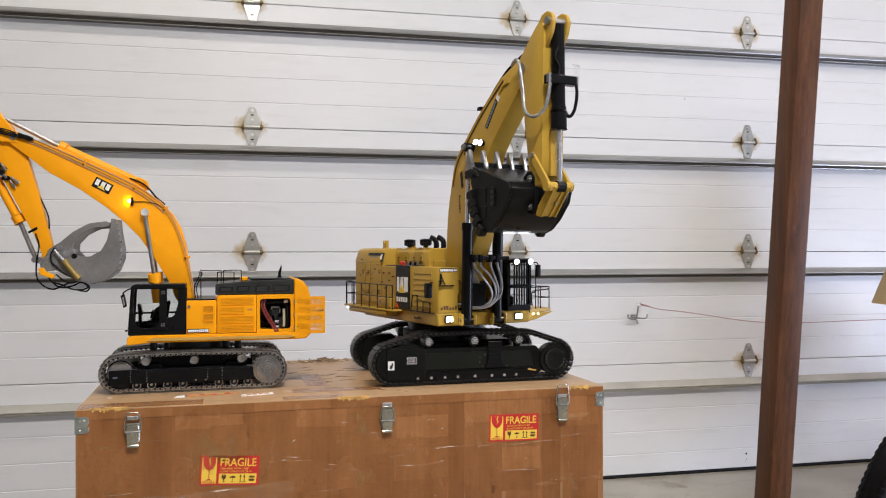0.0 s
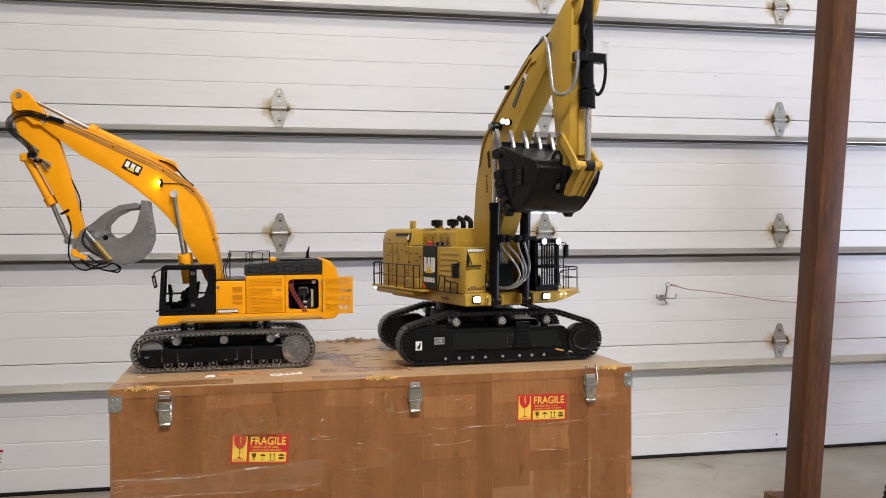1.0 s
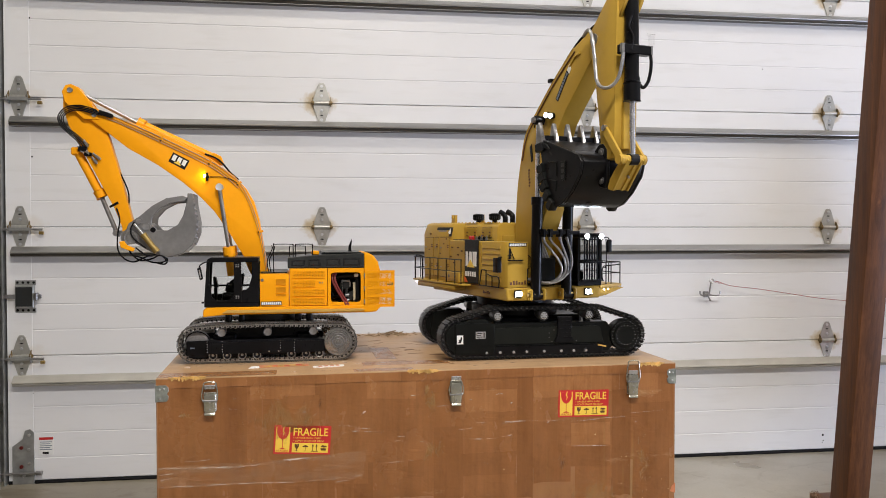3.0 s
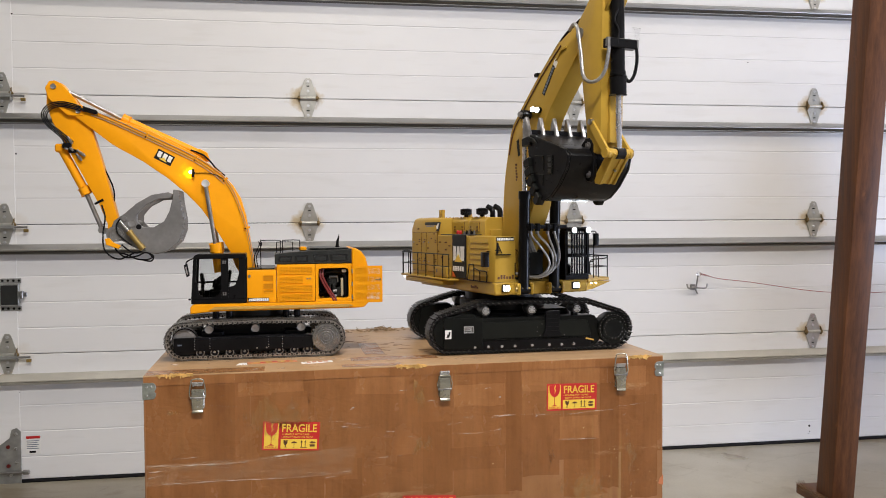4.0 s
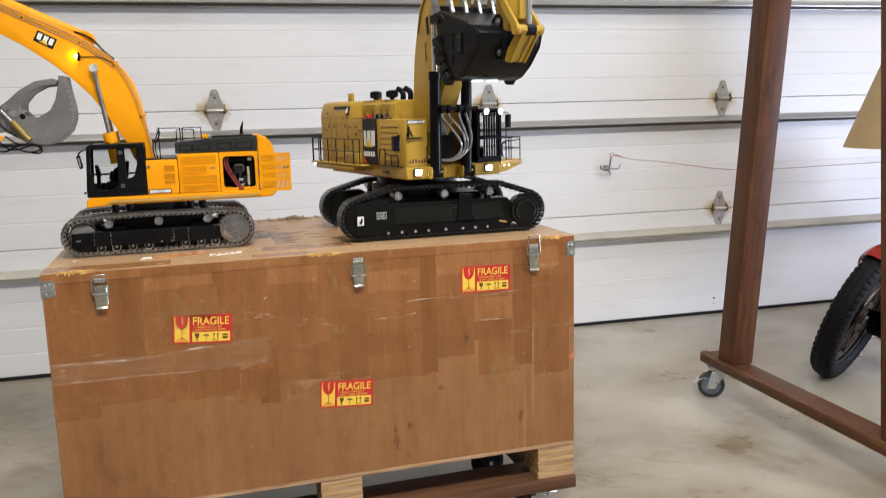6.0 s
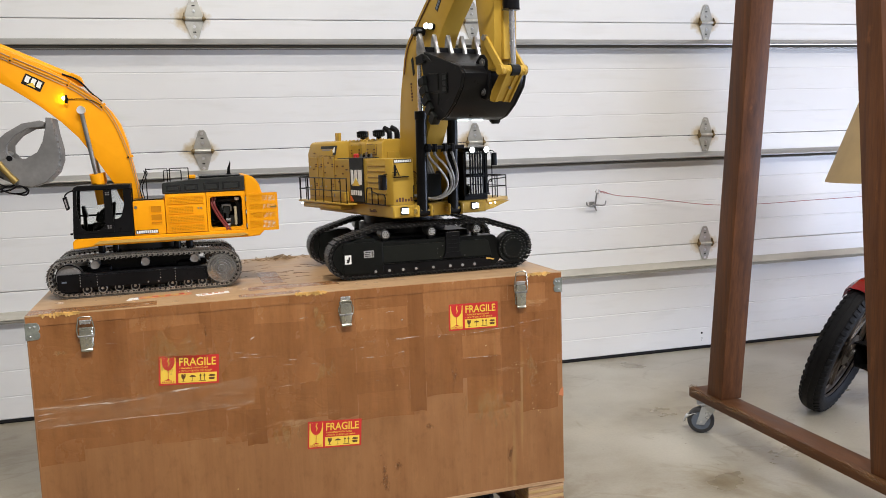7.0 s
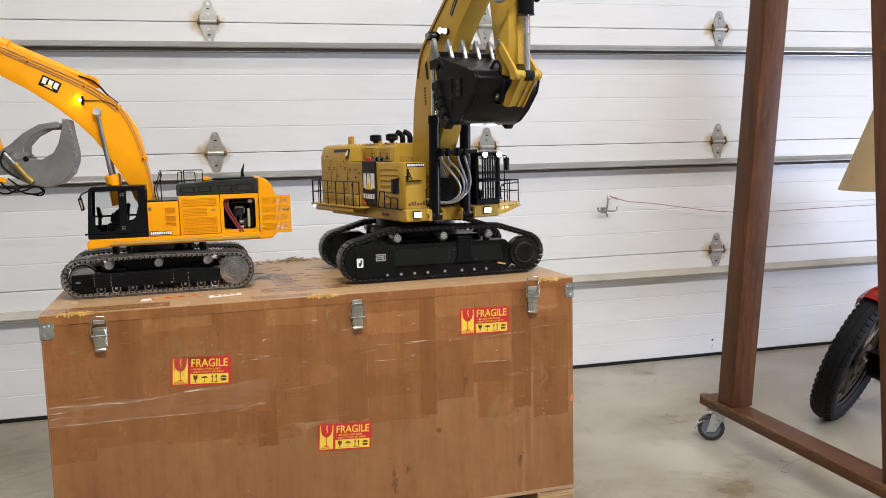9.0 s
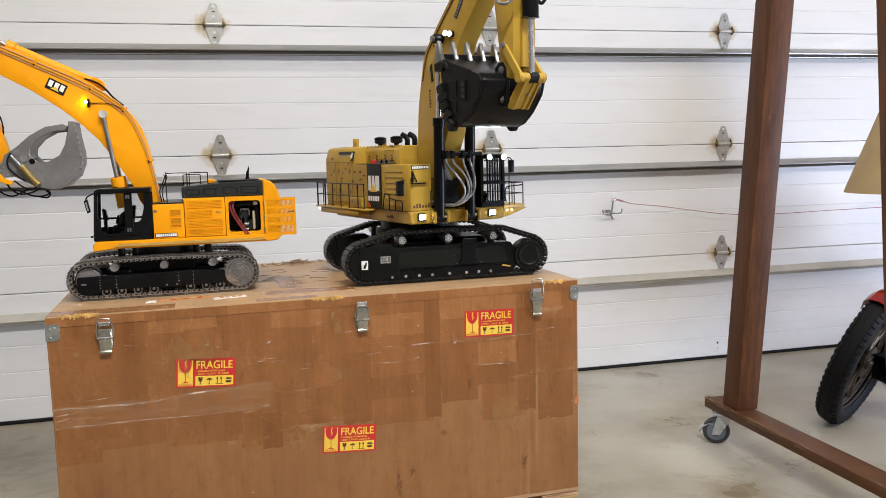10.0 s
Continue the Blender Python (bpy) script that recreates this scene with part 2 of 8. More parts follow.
def stain(name, color, full, scale, rough=0.35):
    """A thin blotch that thins out towards its rim, broken up by noise."""
    m, nt, p = nodes_of(name)
    p.inputs["Base Color"].default_value = (*color, 1)
    p.inputs["Roughness"].default_value = rough
    co = nt.nodes.new("ShaderNodeTexCoord")
    sub = nt.nodes.new("ShaderNodeVectorMath")
    sub.operation = "SUBTRACT"
    sub.inputs[1].default_value = (0.5, 0.5, 0.5)
    nt.links.new(co.outputs["Generated"], sub.inputs[0])
    flat = nt.nodes.new("ShaderNodeVectorMath")
    flat.operation = "MULTIPLY"
    flat.inputs[1].default_value = (2, 0, 2)
    nt.links.new(sub.outputs[0], flat.inputs[0])
    away = nt.nodes.new("ShaderNodeVectorMath")
    away.operation = "LENGTH"
    nt.links.new(flat.outputs[0], away.inputs[0])
    n = noise_node(nt, scale, 8, (1, 1, 0.45), 0.75)
    body = math_node(nt, "MULTIPLY_ADD", n.outputs["Fac"], 3.4, math_node(nt, "SUBTRACT", -1.25, away.outputs["Value"]))
    nt.links.new(ramp_node(nt, body, [(0.0, (0, 0, 0)), (0.75, (full,) * 3)]).outputs["Color"], p.inputs["Alpha"])
    return m


M_DOOR = door_paint()
M_CONC = concrete()
M_WALL = paint("wall_paint", (0.50, 0.49, 0.47), 0.6, var=0.05, coarse=1.5)
# for walls out of view, kept dark to cut bounce and reflections
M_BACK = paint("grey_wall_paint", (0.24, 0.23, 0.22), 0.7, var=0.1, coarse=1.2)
M_CEIL = paint("ceiling_paint", (0.75, 0.75, 0.74), 0.7, var=0.04, coarse=1.0)
M_GALV = paint("galvanised_steel", (0.56, 0.56, 0.55), 0.36, 0.85, 45, 12, 0.22, 0.06)
M_GALVD = paint("weathered_galvanised_steel", (0.37, 0.375, 0.36), 0.40, 0.6, 40, 14, 0.25, 0.06)
M_HINGE = paint("pale_zinc_hinge", (0.50, 0.495, 0.455), 0.33, 0.6, 50, 18, 0.20, 0.04)
M_GALVG = paint("dull_greenish_galvanised", (0.36, 0.39, 0.355), 0.42, 0.7, 60, 30, 0.35, 0.3)
M_STRUT = paint("strut_steel", (0.47, 0.465, 0.45), 0.40, 0.9, 12, 2, 0.08, 0.0)
M_NICKEL = paint("nickel_plate", (0.40, 0.39, 0.325), 0.26, 0.85, 50, 15, 0.15, 0.01)
M_ZINC = paint("zinc_plate", (0.66, 0.67, 0.68), 0.28, 0.9, 60, 15, 0.15, 0.03)
M_PLATED = paint("bright_plated_steel", (0.50, 0.53, 0.56), 0.30, 0.7, 30, 8, 0.06, 0.0)
M_CHROME = paint("polished_rod", (0.86, 0.86, 0.88), 0.26, 1.0, 15, 5, 0.01, 0.0)
# dark tone stands in for the shade on the strut's underside
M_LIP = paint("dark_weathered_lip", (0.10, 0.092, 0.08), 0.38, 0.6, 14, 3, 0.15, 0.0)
M_DUST = paint("dusty_strut", (0.50, 0.48, 0.42), 0.5, 0.25, 20, 4, 0.12, 0.0)
M_PIPED = paint("dull_boom_pipe", (0.44, 0.33, 0.26), 0.4, 0.2, 40, 8, 0.1, 0.0)
M_PIPE = paint("bright_pipe", (0.66, 0.67, 0.68), 0.3, 0.35, 40, 8, 0.1, 0.0)
M_STEEL = paint("bare_steel", (0.36, 0.355, 0.35), 0.36, 0.9, 120, 25, 0.25, 0.06)
M_TURNED = paint("turned_bright_steel", (0.40, 0.39, 0.375), 0.22, 0.95, 140, 30, 0.25, 0.04)
M_CASTST = paint("dull_cast_steel", (0.24, 0.235, 0.23), 0.46, 0.7, 160, 40, 0.3, 0.1)
M_LINK = paint("bright_chain_steel", (0.48, 0.46, 0.43), 0.32, 0.9, 150, 30, 0.3, 0.1, random_island=0.35)
M_TAN = paint("dull_tan_strip", (0.50, 0.30, 0.07), 0.5, 0.0, 90, 12, 0.12, 0.05, spec=0.2)
M_CREAM = paint("cream_plastic", (0.52, 0.45, 0.30), 0.45, 0.0, 60, 9, 0.08, 0.02)
M_RUST = paint("rusty_steel", (0.23, 0.155, 0.06), 0.55, 0.35, 120, 40, 0.45, 0.15)
M_TSTEEL = paint("worn_track_steel", (0.235, 0.225, 0.205), 0.34, 0.9, 150, 30, 0.35, 0.12, random_island=0.25)
M_TOOTH = paint("worn_tooth_steel", (0.34, 0.335, 0.33), 0.30, 0.75, 130, 30, 0.35, 0.1)
M_BUCKET = paint("cast_grey_steel", (0.23, 0.225, 0.22), 0.42, 0.45, 120, 14, 0.2, 0.1)
M_ORANGE = paint("orange_yellow_paint", (0.87, 0.350, 0.0070), 0.34, 0.0, 70, 9, 0.05, 0.02, spec=0.16)
# darker orange carries the shade inside slots and vents
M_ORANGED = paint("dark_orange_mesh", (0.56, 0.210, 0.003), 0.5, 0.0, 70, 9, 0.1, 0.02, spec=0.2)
M_GOLD = paint("ochre_yellow_paint", (0.455, 0.285, 0.043), 0.36, 0.0, 70, 9, 0.08, 0.02, spec=0.24)
M_VENT = paint("dark_vent_glass", (0.010, 0.0105, 0.0105), 0.12, 0.0, 80, 12, 0.3, 0.0, spec=0.6)
M_BLACK = paint("black_paint", (0.0055, 0.0055, 0.0062), 0.30, 0.0, 80, 12, 0.3, 0.008, spec=0.16)
M_DARK = paint("charcoal_paint", (0.0065, 0.0072, 0.0065), 0.32, 0.0, 90, 12, 0.3, 0.01, spec=0.15)
M_GUNM = paint("dark_grey_panel", (0.024, 0.0255, 0.0245), 0.36, 0.0, 70, 12, 0.2, 0.04, spec=0.25)
M_BSTEEL = paint("blackened_track_steel", (0.012, 0.012, 0.013), 0.36, 0.35, 150, 30, 0.35, 0.1, random_island=0.3)
M_PANEL = paint("dark_green_grey_panel", (0.0085, 0.0098, 0.0080), 0.34, 0.0, 70, 12, 0.25, 0.03, spec=0.22)
M_RUBBER = paint("tyre_rubber", (0.008, 0.008, 0.009), 0.62, 0.0, 120, 15, 0.3, 0.15, spec=0.16)
M_HOSEB = paint("black_hose", (0.006, 0.006, 0.007), 0.5, var=0.2, spec=0.12)
M_HOSEG = paint("braided_hose", (0.42, 0.42, 0.42), 0.32, 0.7, 500, 40, 0.4, 0.25)
M_REDHOSE = paint("red_hose", (0.20, 0.028, 0.026), 0.4, var=0.15)
M_BRASS = paint("brass_fitting", (0.33, 0.23, 0.075), 0.4, 0.7, var=0.2)
M_WHITE = paint("white_print", (0.80, 0.80, 0.78), 0.45, var=0.04)
M_RED = paint("red_print", (0.52, 0.022, 0.022), 0.34, var=0.08)
M_REDFLASH = paint("orange_red_print", (0.60, 0.10, 0.02), 0.36, var=0.08)
M_YEL = paint("yellow_print", (0.80, 0.545, 0.065), 0.36, var=0.07)
M_INK = paint("black_print", (0.008, 0.008, 0.008), 0.45, var=0.1, spec=0.25)
M_BROWNINK = paint("brown_print", (0.10, 0.035, 0.01), 0.5, var=0.1)
M_TIMBER = timber("stained_timber", (0.074, 0.0268, 0.0094), (0.153, 0.0575, 0.0192), "z", 0.46, 9.0, True, 0.22)
M_TIMBERY = timber("stained_timber_flat", (0.070, 0.0275, 0.0105), (0.146, 0.061, 0.0230), "y", 0.44, 9.0, True, 0.50)
M_TIMBERX = timber("stained_plank", (0.075, 0.034, 0.016), (0.165, 0.080, 0.038), "x", 0.48, 8.0, True, 0.45)
M_PINE = timber("raw_pine", (0.42, 0.26, 0.10), (0.66, 0.46, 0.22), "x", 0.7, 12, False)
M_SPLIT = timber("dull_split_wood", (0.22, 0.15, 0.085), (0.48, 0.36, 0.23), "x", 0.75, 12, False)
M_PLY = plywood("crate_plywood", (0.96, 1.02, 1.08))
# the lid's tan, tinted paler still to take in its reflected sheen
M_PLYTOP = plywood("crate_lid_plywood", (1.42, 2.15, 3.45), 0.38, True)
M_TAPES = [plywood("packing_tape_a", (1.06, 1.065, 1.08), 0.24, False, 0.14), plywood("packing_tape_b", (0.79, 0.735, 0.675), 0.20, False, 0.12), plywood("packing_tape_c", (0.88, 0.84, 0.79), 0.24, False, 0.14), plywood("packing_tape_d", (0.74, 0.68, 0.61), 0.20, False, 0.12)]
M_LIDTAPE = plywood("lid_packing_tape", (1.06, 1.20, 1.40), 0.20, True, 0.55)
M_SCRAP = paint("orange_tape_scrap", (0.62, 0.22, 0.10), 0.35, var=0.25)
M_PLYEDGE = timber("plywood_edge", (0.40, 0.22, 0.11), (0.62, 0.42, 0.25), "x", 0.7, 20, False)
M_FILM = film("stretch_film")
M_STAIN = stain("yellow_glue_stain", (0.47, 0.275, 0.10), 0.32, 34)
M_SCUFF = stain("dark_scuff", (0.15, 0.060, 0.022), 0.36, 60)
# clear film whose pale, patchy colour also paints its glints
M_STRAND = film("wrinkled_film_strand", (0.90, 0.74, 0.60), 0.02, 0.50, 95, 0.46, 0.68)
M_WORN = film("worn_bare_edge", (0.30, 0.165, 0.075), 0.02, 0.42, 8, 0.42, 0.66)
M_GLASS = glass("cab_glass", (0.90, 0.92, 0.92))
M_CLEAR = glass("clear_plastic", (0.95, 0.95, 0.95), 0.05)
M_LED = glow("white_led", (0.90, 0.96, 1.0), 18.0)
M_LEDSOFT = glow("dim_white_led", (0.80, 0.92, 1.0), 5.0)
M_AMBER = glow("amber_led", (1.0, 0.66, 0.10), 60.0)
M_TUBE = glow("lamp_diffuser", (1.0, 0.96, 0.9), 4.0)
M_SHADE = paint("tan_shade_cloth", (0.46, 0.33, 0.165), 0.8, var=0.08, fine=220, bump=0.2)
M_REDPAINT = paint("red_enamel", (0.42, 0.012, 0.010), 0.14, var=0.08, bump=0.01, coat=0.8)
M_RIM = paint("dull_rim_metal", (0.12, 0.10, 0.085), 0.4, 0.7, var=0.3)
M_CORD = paint("red_cord", (0.30, 0.045, 0.055), 0.6, var=0.15)
M_FOAM = paint("yellowed_torn_tape", (0.60, 0.35, 0.095), 0.55, var=0.35, fine=160, coarse=45, bump=0.5)
M_PUR = paint("red_polyurethane", (0.115, 0.012, 0.010), 0.3, var=0.1)
M_GREYRUB = paint("grey_tread_rubber", (0.035, 0.036, 0.04), 0.5, var=0.12)
M_GREYHUB = paint("grey_hub_plastic", (0.135, 0.165, 0.215), 0.4, var=0.1)


# ---- mesh helpers ----
def T(x, y, z):
    return Matrix.Translation((x, y, z))


def bevelled(bm, w, seg=1, angle=30):
    if w <= 0:
        return bm
    edges = [e for e in bm.edges if len(e.link_faces) == 2 and e.calc_face_angle(0) > radians(angle)]
    bmesh.ops.bevel(bm, geom=edges, offset=w, segments=seg, affect="EDGES", profile=0.6, clamp_overlap=True)
    return bm


def join(*parts):
    out = bmesh.new()
    for b in parts:
        me = bpy.data.meshes.new("tmp")
        b.to_mesh(me)
        out.from_mesh(me)
        bpy.data.meshes.remove(me)
        b.free()
    return out


def box(x0, x1, y0, y1, z0, z1, w=0.0, seg=1):
    bm = bmesh.new()
    bmesh.ops.create_cube(bm, size=1)
    bmesh.ops.scale(bm, vec=(abs(x1 - x0), abs(y1 - y0), abs(z1 - z0)), verts=bm.verts)
    bmesh.ops.translate(bm, vec=((x0 + x1) / 2, (y0 + y1) / 2, (z0 + z1) / 2), verts=bm.verts)
    return bevelled(bm, w, seg)


def prism(pts, axis, lo, hi, w=0.0, seg=1):
    """A 2D outline carried from lo to hi along an axis: y takes (x, z), x takes (y, z), z takes (x, y)."""
    bm = bmesh.new()

    def at(p, h):
        return {"y": (p[0], h, p[1]), "x": (h, p[0], p[1]), "z": (p[0], p[1], h)}[axis]
    a = [bm.verts.new(at(p, lo)) for p in pts]
    b = [bm.verts.new(at(p, hi)) for p in pts]
    n = len(pts)
    bm.faces.new(a)
    bm.faces.new(b[::-1])
    for i in range(n):
        bm.faces.new((a[i], b[i], b[(i + 1) % n], a[(i + 1) % n]))
    bmesh.ops.recalc_face_normals(bm, faces=bm.faces)
    return bevelled(bm, w, seg)


def rod(p, q, r, seg=16, r2=None, w=0.0):
    p, q = Vector(p), Vector(q)
    bm = bmesh.new()
    d = q - p
    bmesh.ops.create_cone(bm, cap_ends=True, segments=seg, radius1=r, radius2=r if r2 is None else r2, depth=d.length)
    bm.transform(Matrix.Translation((p + q) / 2) @ d.to_track_quat("Z", "Y").to_matrix().to_4x4())
    return bevelled(bm, w, 1, 50)


def ball(c, r, seg=12):
    bm = bmesh.new()
    bmesh.ops.create_uvsphere(bm, u_segments=seg, v_segments=max(6, seg // 2), radius=r)
    bmesh.ops.translate(bm, vec=c, verts=bm.verts)
    return bm


def ring(c, axis, R, r, seg=40, sub=10):
    bm = bmesh.new()
    ax = Vector(axis).normalized()
    m = Matrix.Translation(c) @ ax.to_track_quat("Z", "Y").to_matrix().to_4x4()
    rows = []
    for i in range(seg):
        t = 2 * math.pi * i / seg
        rows.append([bm.verts.new(m @ Vector(((R + r * math.cos(s)) * math.cos(t), (R + r * math.cos(s)) * math.sin(t), r * math.sin(s)))) for s in [2 * math.pi * k / sub for k in range(sub)]])
    for i in range(seg):
        for k in range(sub):
            bm.faces.new((rows[i][k], rows[(i + 1) % seg][k], rows[(i + 1) % seg][(k + 1) % sub], rows[i][(k + 1) % sub]))
    return bm


def glide(pts, steps=8):
    """A smooth line through the points."""
    P = [Vector(p) for p in pts]
    if len(P) < 3:
        return P
    out = []
    for i in range(len(P) - 1):
        a, b, c, d = P[max(i - 1, 0)], P[i], P[i + 1], P[min(i + 2, len(P) - 1)]
        for k in range(steps):
            t = k / steps
            out.append(0.5 * ((2 * b) + (c - a) * t + (2 * a - 5 * b + 4 * c - d) * t * t + (3 * b - a - 3 * c + d) * t ** 3))
    out.append(P[-1])
    return out


def tube(pts, r, seg=8, steps=8):
    P = glide(pts, steps) if steps else [Vector(p) for p in pts]
    bm = bmesh.new()
    rows, up = [], Vector((0.3, 0.2, 1)).normalized()
    for i, p in enumerate(P):
        d = (P[min(i + 1, len(P) - 1)] - P[max(i - 1, 0)]).normalized()
        s = d.cross(up)
        s = s.normalized() if s.length > 1e-5 else Vector((1, 0, 0))
        up = s.cross(d).normalized()
        rows.append([bm.verts.new(p + r * (math.cos(a) * s + math.sin(a) * up)) for a in [2 * math.pi * k / seg for k in range(seg)]])
    for i in range(len(rows) - 1):
        for k in range(seg):
            bm.faces.new((rows[i][k], rows[i][(k + 1) % seg], rows[i + 1][(k + 1) % seg], rows[i + 1][k]))
    bm.faces.new(rows[0][::-1])
    bm.faces.new(rows[-1])
    bmesh.ops.recalc_face_normals(bm, faces=bm.faces)
    return bm


def mesh_of(name, bm, material, smooth=35):
    me = bpy.data.meshes.new(name)
    for f in bm.faces:
        f.smooth = True
    for e in bm.edges:
        if len(e.link_faces) == 2 and e.calc_face_angle(0) > radians(smooth):
            e.smooth = False
    bm.to_mesh(me)
    bm.free()
    me.materials.append(material)
    return me


class Rig:
    """A thing: an Empty at its base, and parts given in its own coordinates."""

    def __init__(self, name, frame_m, base, label="", category="", group="", kind=""):
        self.ob = new(name)
        self.ob.empty_display_size = 0.05
        self.ob.matrix_world = frame_m @ T(*base)
        self.inv = T(*base).inverted()
        tagged(self.ob, label, category, group, kind)

    def part(self, name, bm, material, parent=None, label="", m=None):
        bm.transform(self.inv @ m if m is not None else self.inv)
        ob = new(name, mesh_of(name, bm, material))
        ob.parent = parent or self.ob
        return tagged(ob, label)

    def shared(self, name, me, m, parent=None):
        """A piece on mesh data shared with its like."""
        ob = new(name, me)
        ob.parent = parent or self.ob
        ob.matrix_basis = self.inv @ m
        return ob


def single(name, bm, material, label="", category="", kind="", group="", m=None):
    ob = new(name, mesh_of(name, bm, material))
    if m is not None:
        ob.matrix_world = m
    return tagged(ob, label, category, group, kind)


def letters(text, size, deep=0.0004, bold=0.0):
    """Writing as a bmesh in the x, z plane, facing -y, its lower left at the origin."""
    cu = bpy.data.curves.new("letters", "FONT")
    cu.body, cu.size, cu.extrude, cu.offset = text, size, deep, bold
    ob = new("letters", cu)
    bpy.context.view_layer.update()
    me = bpy.data.meshes.new_from_object(ob.evaluated_get(bpy.context.evaluated_depsgraph_get()))
    bm = bmesh.new()
    bm.from_mesh(me)
    bpy.data.objects.remove(ob)
    bpy.data.curves.remove(cu)
    bpy.data.meshes.remove(me)
    bm.transform(Matrix.Rotation(radians(90), 4, "X"))
    return bm


def fit_letters(text, x0, z0, width, height, y, deep=0.0004, bold=0.0):
    bm = letters(text, 1.0, deep, bold)
    lo = [min(v.co[i] for v in bm.verts) for i in range(3)]
    hi = [max(v.co[i] for v in bm.verts) for i in range(3)]
    bmesh.ops.translate(bm, vec=(-lo[0], 0, -lo[2]), verts=bm.verts)
    bmesh.ops.scale(bm, vec=(width / (hi[0] - lo[0]), 1, height / (hi[2] - lo[2])), verts=bm.verts)
    bmesh.ops.translate(bm, vec=(x0, y, z0), verts=bm.verts)
    return bm


WORLD = Matrix.Identity(4)
CR = pose(-0.378, -2.097, 0, 0, 0, 2.43)      # the crate's frame: x along its front, y to its back


# ---- the room ----
X0, X1, Y0 = -4.2, 6.2, -7.2
single("floor", box(X0, X1, Y0, 0.25, -0.12, 0), M_CONC, "smooth grey concrete floor with brown stains", "floor", "structure")
single("ceiling", box(X0, X1, Y0, 0.25, CEIL, CEIL + 0.1), M_CEIL, "plain white painted ceiling", "ceiling", "structure")
single("wall_south", box(X0, X1, Y0 - 0.15, Y0, 0, CEIL), M_BACK, "unseen plain wall, dark grey to cut bounce", "wall", "structure")
single("wall_west", box(X0 - 0.15, X0, Y0, 0.25, 0, CEIL), M_BACK, "unseen plain wall, dark grey to cut bounce", "wall", "structure")
single("wall_east", join(box(X1, X1 + 0.15, Y0, WIN[0], 0, CEIL), box(X1, X1 + 0.15, WIN[1], 0.25, 0, CEIL), box(X1, X1 + 0.15, WIN[0], WIN[1], 0, WIN[2]), box(X1, X1 + 0.15, WIN[0], WIN[1], WIN[3], CEIL)), M_BACK, "unseen plain wall, dark grey to cut bounce", "wall", "structure")
# window out of view, added to hold the bluish area lamp
win = Rig("window_1", WORLD, (X1 + 0.1, (WIN[0] + WIN[1]) / 2, WIN[2]), "white framed side window, out of view, added for bluish light", "window", kind="structure")
for y0, y1, z0, z1 in ((WIN[0], WIN[0] + 0.06, WIN[2], WIN[3]), (WIN[1] - 0.06, WIN[1], WIN[2], WIN[3]), (WIN[0] + 0.06, WIN[1] - 0.06, WIN[2], WIN[2] + 0.06), (WIN[0] + 0.06, WIN[1] - 0.06, WIN[3] - 0.06, WIN[3])):
    win.part("window_frame", box(X1 + 0.07, X1 + 0.12, y0, y1, z0, z1, 0.004), M_WHITE)
pane = win.part("pane", box(X1 + 0.09, X1 + 0.096, WIN[0] + 0.06, WIN[1] - 0.06, WIN[2] + 0.06, WIN[3] - 0.06), M_CLEAR)
pane.visible_shadow = False
DX0, DX1, DTOP = -1.47, 5.35, 6 * S
wall_n = join(box(X0, DX0, 0.06, 0.25, 0, CEIL), box(DX1, X1, 0.06, 0.25, 0, CEIL), box(DX0, DX1, 0.06, 0.25, DTOP, CEIL))
single("wall_north", wall_n, M_WALL, "off-white wall round the garage door", "wall", "structure")
for lx, ly, power in LAMPS:
    fix = Rig("ceiling_light", WORLD, (lx, ly, CEIL), "long white shop light on the ceiling", "ceiling light", "ceiling lights")
    fix.part("housing", box(lx - 0.68, lx + 0.68, ly - 0.13, ly + 0.13, CEIL - 0.09, CEIL, 0.01), M_WHITE)
    fix.part("diffuser", box(lx - 0.65, lx + 0.65, ly - 0.11, ly + 0.11, CEIL - 0.115, CEIL - 0.09, 0.006), M_TUBE)

# the sectional door: grooved panels, struts, hinges
door = Rig("garage_door", WORLD, (0, 0, 0), "white sectional steel garage door, closed, with rust round its hinges", "garage door", kind="structure")
HX = [-1.405, 0.0, 1.353, 2.702, 4.055]
